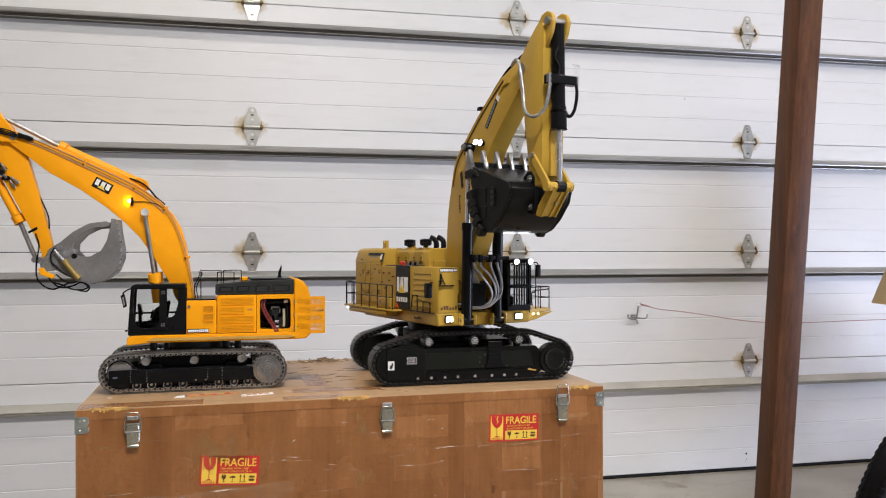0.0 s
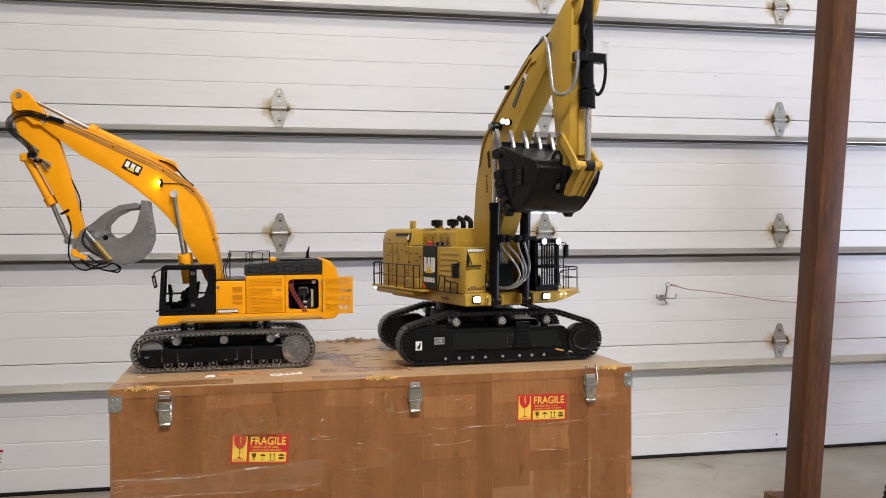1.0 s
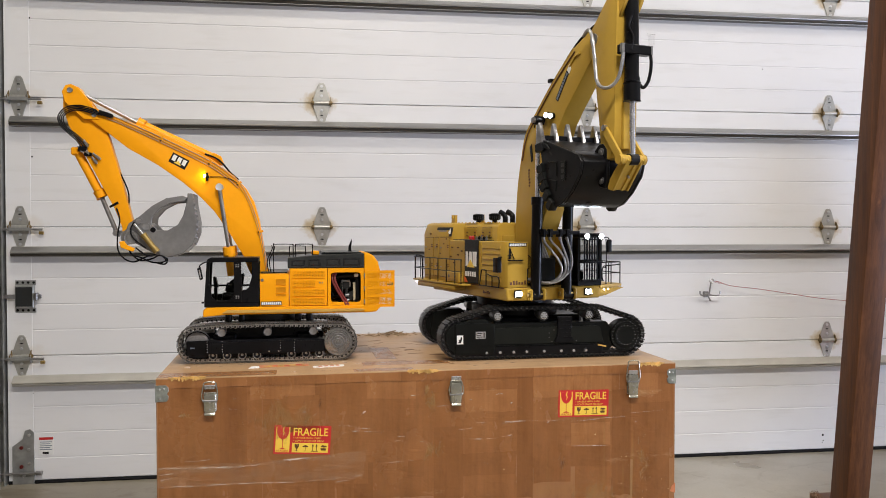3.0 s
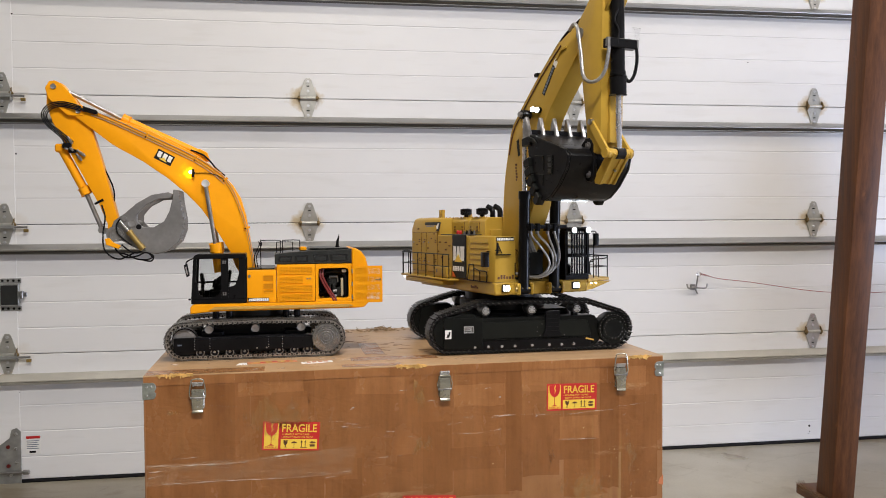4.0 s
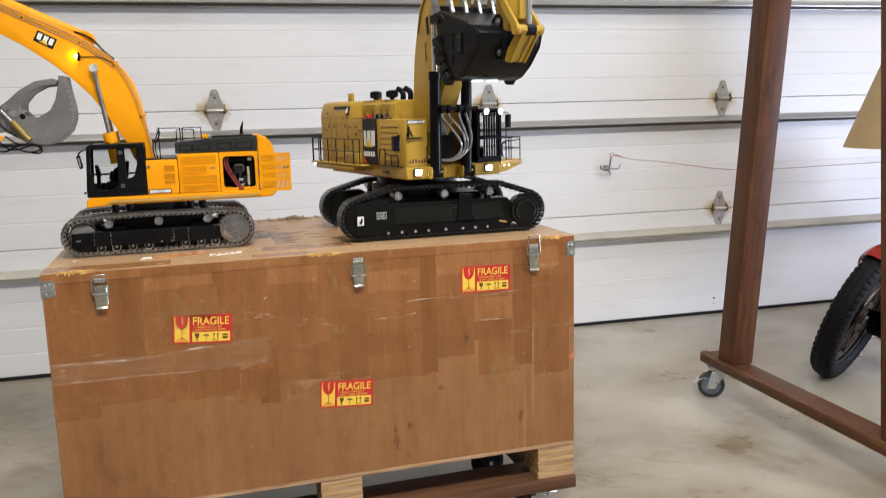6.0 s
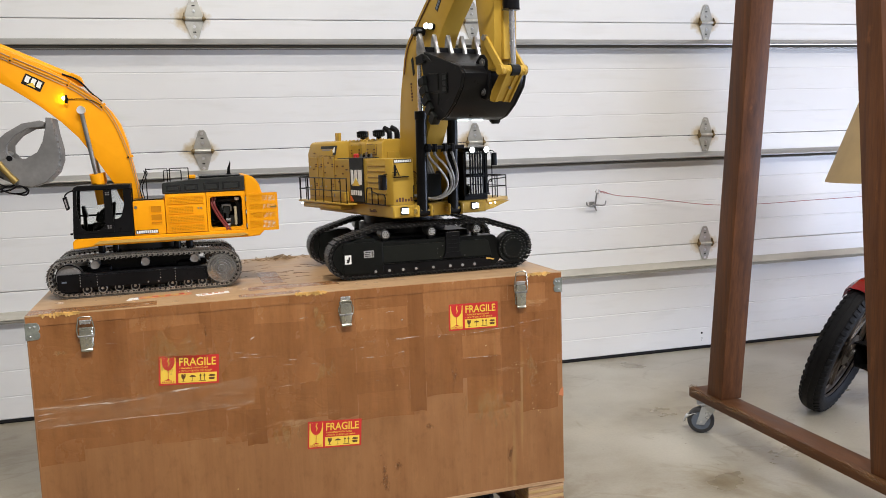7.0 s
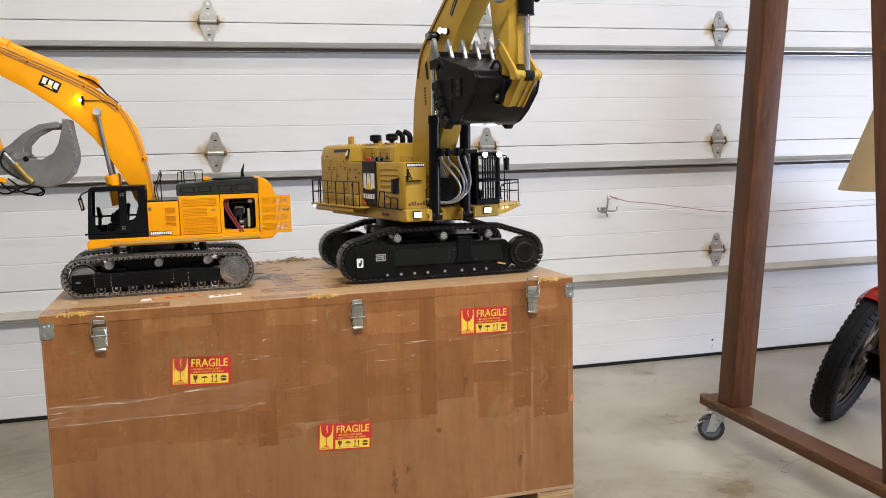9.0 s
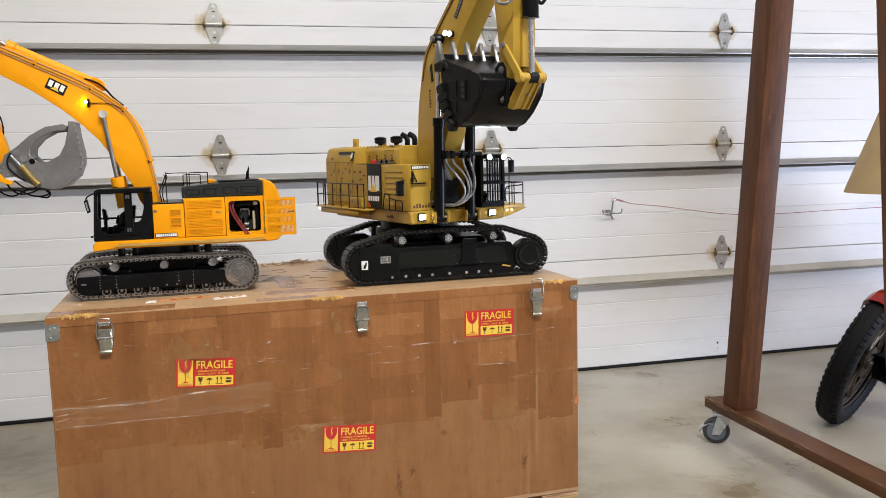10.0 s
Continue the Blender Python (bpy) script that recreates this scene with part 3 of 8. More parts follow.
for k in range(6):
    z0, z1 = k * S + (0.0155 if k == 0 else 0.0015), (k + 1) * S - 0.0015
    g = 0.0025
    line = [(0.045, z0), (0.003, z0), (0.0, z0 + 0.003)]
    for j in range(1, 5):
        zc = k * S + j * S / 5
        line += [(0.0, zc - 0.0036), (g, zc - 0.0012), (g, zc + 0.0012), (0.0, zc + 0.0036)]
    line += [(0.0, z1 - 0.003), (0.003, z1), (0.045, z1)]
    panel = door.part("section_panel", prism(line, "x", DX0, DX1), M_DOOR)
    door.part("end_stile", box(DX0, -1.358, -0.0022, 0.02, z0, z1, 0.0008), M_DOOR)
    zs = (k + 1) * S - 0.118
    prof = [(-0.001, zs + 0.026), (-0.024, zs + 0.026), (-0.031, zs + 0.024), (-0.052, zs + 0.004), (-0.056, zs - 0.001), (-0.055, zs - 0.005), (-0.050, zs - 0.007), (-0.001, zs - 0.007)]
    if k < 5:
        # lip coloured dark for underside shade; the bottom strut's lip stays pale
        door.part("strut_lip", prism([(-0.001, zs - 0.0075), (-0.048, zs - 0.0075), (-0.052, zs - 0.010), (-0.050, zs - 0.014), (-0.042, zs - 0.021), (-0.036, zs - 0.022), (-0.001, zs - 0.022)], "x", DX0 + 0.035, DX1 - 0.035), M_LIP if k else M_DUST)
        if k:
            door.part("strut_bead", tube([(DX0 + 0.035, -0.0435, zs - 0.0215), (DX1 - 0.035, -0.0435, zs - 0.0215)], 0.0022, 8, 0), M_STRUT)
        door.part("strut", prism(prof, "x", DX0 + 0.035, DX1 - 0.035), M_STRUT if k else M_DUST, None, "galvanised stiffening strut with a dusty top")
door.part("bottom_seal", prism([(0.04, 0.0), (-0.004, 0.0), (-0.008, 0.006), (-0.003, 0.0145), (0.04, 0.0145)], "x", DX0, DX1), M_RUBBER, None, "black rubber bottom seal")


def leaf(sign, wide=0.044, high=0.099):
    pts = [(-wide, 0.004), (-wide * 0.92, 0.018), (-0.018, high - 0.012), (-0.010, high), (0.010, high), (0.018, high - 0.012), (wide * 0.92, 0.018), (wide, 0.004)]
    return prism([(x, z * sign) for x, z in pts], "y", -0.0065, -0.0025, 0.001)


def bolt_mesh():
    return mesh_of("bolt", join(rod((0, -0.0062, 0), (0, -0.0085, 0), 0.0074, 12), rod((0, -0.0085, 0), (0, -0.0125, 0), 0.0048, 6)), M_ZINC)


BOLT = bolt_mesh()
HINGE = mesh_of("hinge", join(leaf(1), leaf(-1), rod((-0.040, -0.014, 0), (0.040, -0.014, 0), 0.0085, 12)), M_HINGE)
HARM = mesh_of("hinge_arm", join(prism([(-0.004, -0.016), (-0.018, -0.016), (-0.024, -0.008), (-0.024, 0.010), (-0.015, 0.026), (-0.004, 0.030)], "x", -0.0012, 0.0012, 0.0005), rod((-0.006, -0.014, 0), (0.006, -0.014, 0), 0.0098, 14, None, 0.001)), M_RUST)
HPIN = mesh_of("hinge_pin", join(rod((-0.050, -0.014, 0), (0.050, -0.014, 0), 0.0036, 8), rod((-0.053, -0.014, 0), (-0.050, -0.014, 0), 0.0055, 10), rod((0.050, -0.014, 0), (0.053, -0.014, 0), 0.0055, 10)), M_RUST)
HSLOT = mesh_of("slot", join(rod((-0.005, -0.0064, 0), (-0.005, -0.0070, 0), 0.0028, 10), rod((0.005, -0.0064, 0), (0.005, -0.0070, 0), 0.0028, 10), box(-0.005, 0.005, -0.0070, -0.0064, -0.0028, 0.0028)), M_INK)
for k in range(1, 6):
    for x in HX:
        h = door.shared("hinge", HINGE, T(x, 0, k * S))
        tagged(h, "diamond-shaped galvanised hinge with rusty edges")
        for bz in (0.082, 0.036, -0.036, -0.082):
            b = new("bolt", BOLT)
            b.parent = h
            b.matrix_basis = T(0, 0, bz)
        for me_, m_ in ((HARM, T(-0.043, 0, 0)), (HARM, T(0.043, 0, 0)), (HPIN, T(0, 0, 0)), (HSLOT, T(0, 0, 0.060)), (HSLOT, T(0, 0, -0.060))):
            b = new(me_.name.split(".")[0], me_)
            b.parent = h
            b.matrix_basis = m_
# rollers at the door's edge
for k in range(1, 5):
    z = k * S - 0.012
    br = door.part("roller_bracket", join(box(-1.448, -1.358, -0.032, -0.018, z - 0.007, z + 0.009, 0.002), box(-1.448, -1.445, -0.032, -0.002, z - 0.02, z + 0.02), box(-1.361, -1.358, -0.032, -0.002, z - 0.02, z + 0.02)), M_GALVD)
    door.part("roller", join(rod((-1.52, -0.024, z), (-1.30, -0.024, z), 0.0055, 10), rod((-1.525, -0.024, z), (-1.505, -0.024, z), 0.024, 20)), M_STEEL, br)
    door.part("stem_tip", rod((-1.315, -0.024, z - 0.016), (-1.296, -0.024, z - 0.016), 0.008, 10), M_BRASS, br)
bb = door.part("bottom_bracket", prism([(-1.452, 0.0), (-1.452, 0.18), (-1.405, 0.215), (-1.395, 0.255), (-1.372, 0.262), (-1.354, 0.245), (-1.354, 0.0)], "y", -0.008, -0.003, 0.001), M_GALVD, None, "galvanised bottom bracket with red bolt heads")
for bx, bz in ((-1.41, 0.175), (-1.41, 0.085)):
    door.part("red_bolt", rod((bx, -0.008, bz), (bx, -0.014, bz), 0.009, 8), M_PUR, bb)
for bx, bz in ((-1.375, 0.235), (-1.378, 0.165), (-1.375, 0.10), (-1.40, 0.04)):
    door.part("bolt", rod((bx, -0.008, bz), (bx, -0.013, bz), 0.007, 8), M_ZINC, bb)
door.part("bottom_roller", join(rod((-1.52, -0.022, 0.055), (-1.33, -0.022, 0.055), 0.006, 10), rod((-1.34, -0.022, 0.055), (-1.315, -0.022, 0.055), 0.011, 10)), M_STEEL, bb)
warn = door.part("warning_label", box(-1.335, -1.268, -0.0028, -0.002, 0.135, 0.222), M_WHITE, None, "white warning label with an orange-red band")
door.part("label_band", box(-1.333, -1.270, -0.0034, -0.0028, 0.208, 0.220), M_RED, warn)
for i in range(5):
    door.part("label_line", box(-1.33, -1.275 - 0.008 * (i % 2), -0.0034, -0.0028, 0.196 - i * 0.009, 0.199 - i * 0.009), M_GREYHUB, warn)
door.part("label_mark", box(-1.318, -1.29, -0.0034, -0.0028, 0.140, 0.150), M_INK, warn)
lock = door.part("slide_lock", join(box(-1.425, -1.342, -0.030, -0.006, 0.838, 0.945, 0.003), box(-1.43, -1.338, -0.006, -0.002, 0.815, 0.838, 0.001), box(-1.43, -1.338, -0.006, -0.002, 0.945, 0.968, 0.001)), M_GALVD, None, "galvanised slide lock with slotted flanges")
door.part("lock_face", box(-1.421, -1.347, -0.0312, -0.0302, 0.846, 0.937, 0.0003), M_GUNM, lock, "dark grey face")
door.part("lock_bolt", join(box(-1.50, -1.31, -0.022, -0.014, 0.882, 0.902, 0.002), box(-1.335, -1.322, -0.040, -0.012, 0.874, 0.910, 0.003)), M_STEEL, lock)
for i in range(4):
    for z in (0.826, 0.957):
        door.part("slot", rod((-1.42 + i * 0.024, -0.0062, z), (-1.42 + i * 0.024, -0.0070, z), 0.006, 10), M_INK, lock)
for x, z, r in ((2.688, 0.091, 0.006), (2.69, 0.06, 0.003), (2.685, 0.048, 0.002), (2.319, 2.058, 0.003), (-1.36, 0.43, 0.004), (-1.35, 1.55, 0.004), (-1.355, 2.2, 0.004), (-1.36, 1.0, 0.003)):
    door.part("screw_hole", rod((x, -0.0002, z), (x, -0.0012, z), r, 10), M_INK)

# the door's upright track at its edge
track = Rig("door_track", WORLD, (-1.52, 0, 0), "upright galvanised door track with a steel angle", "door track", kind="structure")
track.part("rail", prism([(-1.505, -0.052), (-1.552, -0.052), (-1.56, -0.044), (-1.56, -0.004), (-1.552, 0.004), (-1.505, 0.004), (-1.505, 0.001), (-1.550, 0.001), (-1.556, -0.006), (-1.556, -0.042), (-1.550, -0.049), (-1.505, -0.049)], "z", 0.01, DTOP), M_GALV)
track.part("angle", prism([(-1.478, 0.058), (-1.478, -0.03), (-1.482, -0.03), (-1.482, 0.054), (-1.57, 0.054), (-1.57, 0.058)], "z", 0.0, DTOP), M_GALVD)
track.part("conduit", rod((-1.49, -0.085, 0.0), (-1.49, -0.085, DTOP), 0.012, 14), M_PIPE, None, "bright galvanised pipe")
for z in (0.35, 0.9, 1.55, 2.15, 2.8):
    track.part("track_bracket", box(-1.60, -1.50, -0.02, 0.058, z, z + 0.04, 0.002), M_GALVD)

# hook on the door and the cord tied to it
hk = Rig("door_hook", T(-0.016, 0, 0), (2.02, 0, 0.865), "small chromed four-armed hook screwed to the door", "hook")
hk.part("plate", join(box(2.008, 2.037, -0.008, -0.001, 0.850, 0.880, 0.002), rod((2.022, -0.008, 0.865), (2.022, -0.05, 0.865), 0.006, 10)), M_STEEL)
for pts in ([(2.022, -0.045, 0.865), (1.99, -0.055, 0.862), (1.972, -0.055, 0.866), (1.967, -0.055, 0.885)], [(2.022, -0.045, 0.865), (2.055, -0.055, 0.862), (2.075, -0.055, 0.866), (2.080, -0.055, 0.885)],
            [(2.022, -0.03, 0.865), (2.022, -0.05, 0.845), (2.022, -0.06, 0.835)], [(2.022, -0.045, 0.865), (2.026, -0.05, 0.90), (2.03, -0.05, 0.93)]):
    hk.part("arm", tube(pts, 0.0043, 8, 5), M_STEEL)
hk.part("eye", ring((2.034, -0.05, 0.936), (0, 1, 0), 0.011, 0.003, 20, 8), M_CHROME)
cord_pts = [(2.040, -0.05, 0.938), (2.07, -0.05, 0.934), (2.10, -0.05, 0.922), (2.16, -0.05, 0.908), (2.30, -0.05, 0.892), (2.46, -0.05, 0.868), (2.66, -0.05, 0.838), (2.86, -0.05, 0.822), (3.10, -0.05, 0.820), (3.34, -0.05, 0.824), (3.7, -0.05, 0.828), (4.0, -0.04, 0.832)]
single("cord", join(tube(cord_pts, 0.0017, 6, 6), tube([(2.045 + 0.006 * i, -0.05 + 0.004 * math.sin(i * 1.9), 0.937 - 0.0016 * i + 0.004 * math.cos(i * 1.9)) for i in range(9)], 0.002, 5, 4)), M_CORD, "thin dull red cord tied to the door hook", "cord", m=T(-0.016, 0, 0))

# ---- the crate ----
W, D, ZB, ZT = 1.321, 0.76, 0.265, 0.852
crate = Rig("crate", CR, (W / 2, D / 2, 0.163), "large reddish plywood shipping crate with latches, tape and fragile labels", "crate")
LID = 0.017
crate.part("front_panel", box(0, W, 0, 0.012, ZB, ZT - LID - 0.001, 0.0012), M_PLY)
crate.part("back_panel", box(0, W, D - 0.012, D, ZB, ZT - LID - 0.001, 0.0012), M_PLY)
for x in (0.0, W - 0.012):
    crate.part("side_panel", box(x, x + 0.012, 0.0125, D - 0.0125, ZB, ZT - LID - 0.001, 0.0012), M_PLY)
crate.part("bottom_panel", box(0.001, W - 0.001, 0.001, D - 0.001, ZB - 0.010, ZB - 0.0005, 0.001), M_PLYEDGE)
random.seed(4)
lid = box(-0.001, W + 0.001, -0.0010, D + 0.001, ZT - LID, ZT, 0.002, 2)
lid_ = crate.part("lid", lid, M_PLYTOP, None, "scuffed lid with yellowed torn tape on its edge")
for x0, x1, k in ((0.001, 0.21, 0), (0.2102, 0.40, 2), (0.4002, 0.585, 0), (0.5852, 0.93, 2), (0.9302, 1.13, 0), (1.1302, W - 0.001, 2)):
    crate.part("edge_tape", box(x0, x1, -0.0016, -0.0009, ZT - LID - 0.007 - 0.001 * (k == 2), ZT - 0.0025), M_TAPES[k], lid_)
crate.part("bottom_edge", box(0.0, W, -0.0012, -0.0002, ZB - 0.008, ZB + 0.001), M_PLYEDGE)
for x in (0.0, 0.604, 1.211):
    for y in (0.0, 0.345):
        wide, tall = 0.109 if y == 0 else 0.10, ZB - 0.0105 - 0.1632
        blk = crate.part("block", box(x + 0.003, x + wide - 0.003, y + 0.003, y + 0.097, 0.1634, ZB - 0.0107), M_PLYEDGE, None, "raw layered plywood foot block")
        for k in range(9):
            dx, dy = random.uniform(0, 0.0022), random.uniform(0, 0.0018)
            crate.part("ply_layer", box(x + dx, x + wide - dx * 0.6, y + dy, y + 0.10, 0.1632 + tall * k / 9, 0.1632 + tall * (k + 0.93) / 9, 0.0008), M_PINE if k % 2 else M_PLYEDGE, blk)


def latch(x, ztop, zbot, catch_z, lever=0.60):
    """A draw latch: base plate, tapered lever with a lip, wire bail over a catch."""
    zk = zbot + (ztop - zbot) * lever
    zw = zbot + (ztop - zbot) * 0.42
    grp = crate.part("latch", box(x - 0.0150, x + 0.0150, -0.0030, -0.0005, zbot + 0.008, zk + 0.006, 0.001), M_NICKEL, None, "nickel-plated spring latch")
    crate.part("lever", prism([(x - 0.0120, zbot), (x + 0.0120, zbot), (x + 0.0150, zk - 0.012), (x + 0.0130, zk + 0.002), (x - 0.0130, zk + 0.002), (x - 0.0150, zk - 0.012)], "y", -0.0110, -0.0032, 0.0022, 3), M_NICKEL, grp)
    crate.part("lever_lip", prism([(-0.0100, zbot + 0.007), (-0.0132, zbot + 0.002), (-0.0128, zbot - 0.001), (-0.0085, zbot - 0.001)], "x", x - 0.0125, x + 0.0125, 0.0012, 2), M_NICKEL, grp)
    crate.part("wire_loop", tube([(x - 0.0165, -0.0075, zw), (x - 0.0185, -0.009, zw + 0.016), (x - 0.0150, -0.010, ztop - 0.010), (x - 0.0110, -0.010, ztop - 0.001), (x + 0.0110, -0.010, ztop - 0.001), (x + 0.0150, -0.010, ztop - 0.010), (x + 0.0185, -0.009, zw + 0.016), (x + 0.0165, -0.0075, zw)], 0.0016, 8, 6), M_NICKEL, grp)
    crate.part("catch", join(box(x - 0.0125, x + 0.0125, -0.0085, -0.0055, catch_z - 0.010, catch_z, 0.001), box(x - 0.0125, x + 0.0125, -0.0125, -0.0085, catch_z - 0.003, catch_z, 0.001)), M_ZINC, grp)
    crate.part("knuckle", rod((x - 0.0168, -0.0085, zw + 0.001), (x + 0.0168, -0.0085, zw + 0.001), 0.0032, 12), M_CASTST, grp)
    for dz in (0.014, 0.030):
        crate.part("rivet", ball((x, -0.0105, zbot + dz), 0.0022, 8), M_CASTST, grp)


latch(0.124, 0.842, 0.762, 0.834)
latch(0.725, 0.826, 0.762, 0.836, 0.86)
latch(1.199, 0.862, 0.765, 0.836)
for x0, x1, sx in ((-0.002, 0.029, 1), (W - 0.024, W + 0.002, -1)):
    xe = x1 if sx > 0 else x0
    face = [(x0 if sx > 0 else x1, 0.796), (xe - sx * 0.005, 0.797), (xe - sx * 0.001, 0.802), (xe, 0.810), (xe - sx * 0.004, 0.815), (xe, 0.821), (xe - sx * 0.001, 0.831), (xe - sx * 0.006, 0.836), (x0 if sx > 0 else x1, 0.836)]
    xs = x0 if sx > 0 else x1 - 0.002
    cp = crate.part("corner_plate", join(prism(face, "y", -0.0022, -0.0004, 0.0006), box(xs, xs + 0.002, -0.0004, 0.035, 0.796, 0.836)), M_GALVG, None, "dented galvanised corner plate")
    for dx, z in ((0.011, 0.805), (0.020, 0.827), (0.010, 0.826)):
        crate.part("rivet", ball(((x0 + dx) if sx > 0 else (x1 - dx), -0.002, z), 0.0029, 8), M_ZINC, cp)


def fragile_label(u0, z0, tilt):
    """Lower left corner and tilt in degrees; 137 by 70 mm."""
    m = T(u0, 0, z0) @ Matrix.Rotation(radians(-tilt), 4, "Y")
    lab = crate.part("fragile_label", box(0, 0.137, -0.0006, -0.0001, 0, 0.070), M_RED, None, "red and yellow fragile label", m)
    crate.part("yellow_field", box(0.004, 0.038, -0.0009, -0.0006, 0.004, 0.066), M_YEL, lab, "", m)
    crate.part("red_field", prism([(0.0065, 0.066), (0.0065, 0.055), (0.0085, 0.046), (0.013, 0.039), (0.0185, 0.0355), (0.0235, 0.0355), (0.029, 0.039), (0.0335, 0.046), (0.0355, 0.055), (0.0355, 0.066), (0.0245, 0.066), (0.0220, 0.058), (0.0250, 0.052), (0.0205, 0.044), (0.0220, 0.053), (0.0190, 0.058), (0.0220, 0.066)], "y", -0.0012, -0.0009), M_RED, lab, "", m)
    crate.part("stem", join(box(0.0202, 0.0218, -0.0012, -0.0009, 0.014, 0.037), prism([(0.012, 0.0115), (0.021, 0.0155), (0.030, 0.0115)], "y", -0.0012, -0.0009)), M_RED, lab, "", m)
    crate.part("small_word", fit_letters("FRAGILE", 0.007, 0.0052, 0.028, 0.0048, -0.0013, 0.0002), M_RED, lab, "", m)
    crate.part("word", fit_letters("FRAGILE", 0.046, 0.045, 0.084, 0.0195, -0.0011, 0.0004, 0.012), M_YEL, lab, "", m)
    crate.part("line", fit_letters("• HANDLE WITH CARE", 0.046, 0.0375, 0.066, 0.0042, -0.0011, 0.0003), M_YEL, lab, "", m)
    crate.part("line", fit_letters("• DON'T STACK OR DROP", 0.046, 0.0305, 0.075, 0.0042, -0.0011, 0.0003), M_YEL, lab, "", m)
    crate.part("yellow_strip", box(0.044, 0.132, -0.0009, -0.0006, 0.004, 0.0275), M_YEL, lab, "", m)
    crate.part("cup_sign", prism([(0.0505, 0.025), (0.0505, 0.018), (0.0545, 0.0125), (0.0545, 0.009), (0.051, 0.0075), (0.060, 0.0075), (0.0565, 0.009), (0.0565, 0.0125), (0.0605, 0.018), (0.0605, 0.025), (0.0565, 0.025), (0.0575, 0.0205), (0.0545, 0.025)], "y", -0.0012, -0.0009), M_BROWNINK, lab, "", m)
    crate.part("umbrella_sign", join(prism([(0.0685, 0.0175), (0.071, 0.0205), (0.0765, 0.0225), (0.082, 0.0205), (0.0845, 0.0175)], "y", -0.0012, -0.0009), box(0.0760, 0.0770, -0.0012, -0.0009, 0.008, 0.018), box(0.0735, 0.0765, -0.0012, -0.0009, 0.007, 0.0085)), M_BROWNINK, lab, "", m)
    for ax in (0.0945, 0.1035):
        crate.part("arrow_sign", join(box(ax - 0.0009, ax + 0.0009, -0.0012, -0.0009, 0.009, 0.021), prism([(ax - 0.003, 0.0195), (ax + 0.003, 0.0195), (ax, 0.0255)], "y", -0.0012, -0.0009)), M_BROWNINK, lab, "", m)
    crate.part("arrow_foot", box(0.0905, 0.1075, -0.0012, -0.0009, 0.0068, 0.0082), M_BROWNINK, lab, "", m)
    crate.part("load_sign", join(prism([(0.113, 0.0185), (0.117, 0.0225), (0.127, 0.0215), (0.129, 0.0185), (0.121, 0.017)], "y", -0.0012, -0.0009), prism([(0.113, 0.0145), (0.120, 0.0155), (0.128, 0.0145), (0.126, 0.0095), (0.115, 0.0095)], "y", -0.0012, -0.0009)), M_BROWNINK, lab, "", m)


fragile_label(0.2715, 0.660, -3.6)
fragile_label(0.996, 0.719, -1.0)
fragile_label(0.612, 0.454, -3.6)

# packing tape stuck on the front in overlapping strips: left, right, bottom, top, tone
TAPE = [(0.010, 0.088, 0.663, 0.832, 2), (0.084, 0.129, 0.536, 0.832, 2), (0.147, 0.209, 0.622, 0.823, 1), (0.216, 0.374, 0.794, 0.833, 0), (0.293, 0.383, 0.714, 0.799, 2), (0.374, 0.398, 0.737, 0.832, 1),
        (0.500, 0.623, 0.784, 0.832, 0), (0.523, 0.620, 0.662, 0.783, 2), (0.266, 0.503, 0.576, 0.646, 2), (0.380, 0.420, 0.532, 0.595, 1), (0.426, 0.460, 0.519, 0.590, 1), (0.467, 0.515, 0.484, 0.627, 3),
        (0.065, 0.137, 0.556, 0.603, 1), (0.138, 0.212, 0.553, 0.594, 2), (0.529, 0.585, 0.519, 0.606, 2), (0.668, 0.745, 0.523, 0.706, 1), (0.752, 0.886, 0.799, 0.832, 2), (0.750, 0.884, 0.740, 0.797, 0), (0.747, 0.884, 0.645, 0.726, 2),
        (0.745, 0.882, 0.578, 0.637, 1), (0.885, 0.928, 0.514, 0.832, 3), (0.930, 1.030, 0.551, 0.711, 1), (1.032, 1.140, 0.642, 0.701, 0), (1.031, 1.139, 0.586, 0.640, 1), (1.143, 1.195, 0.506, 0.786, 3), (1.201, 1.305, 0.473, 0.749, 1),
        (0.930, 1.036, 0.773, 0.832, 0), (1.038, 1.142, 0.785, 0.830, 0), (1.204, 1.273, 0.773, 0.832, 0), (0.601, 0.643, 0.584, 0.628, 1), (0.625, 0.645, 0.629, 0.832, 2), (0.400, 0.470, 0.60, 0.832, 2)]
random.seed(90)
x = 0.004
while x < W - 0.03:
    x1 = min(W - 0.004, x + random.uniform(0.07, 0.19))
    z0 = random.uniform(0.49, 0.60)
    crate.part("old_tape", prism([(x, z0), (x * 0.6 + x1 * 0.4, z0 + random.uniform(-0.006, 0.006)), (x1, z0 + random.uniform(-0.004, 0.004)), (x1, 0.8325), (x, 0.8325)], "y", -0.00011, 0.001), M_TAPES[2])
    x = x1 + 0.001
for i, (x0, x1, z0, z1, k) in enumerate(TAPE):
    y = -0.00018 - 0.00008 * (i % 5)
    random.seed(i)
    j = lambda: random.uniform(-0.003, 0.003)
    foot = [(x0 + (x1 - x0) * f, z0 + random.uniform(-0.003, 0.003)) for f in (0, 0.22, 0.45, 0.7, 1)]
    crate.part("packing_tape", prism(foot + [(x1 + j(), z1 + j() * 0.3), (x0 + j(), z1 + j() * 0.3)], "y", y - 0.0001, 0.001), M_TAPES[k])


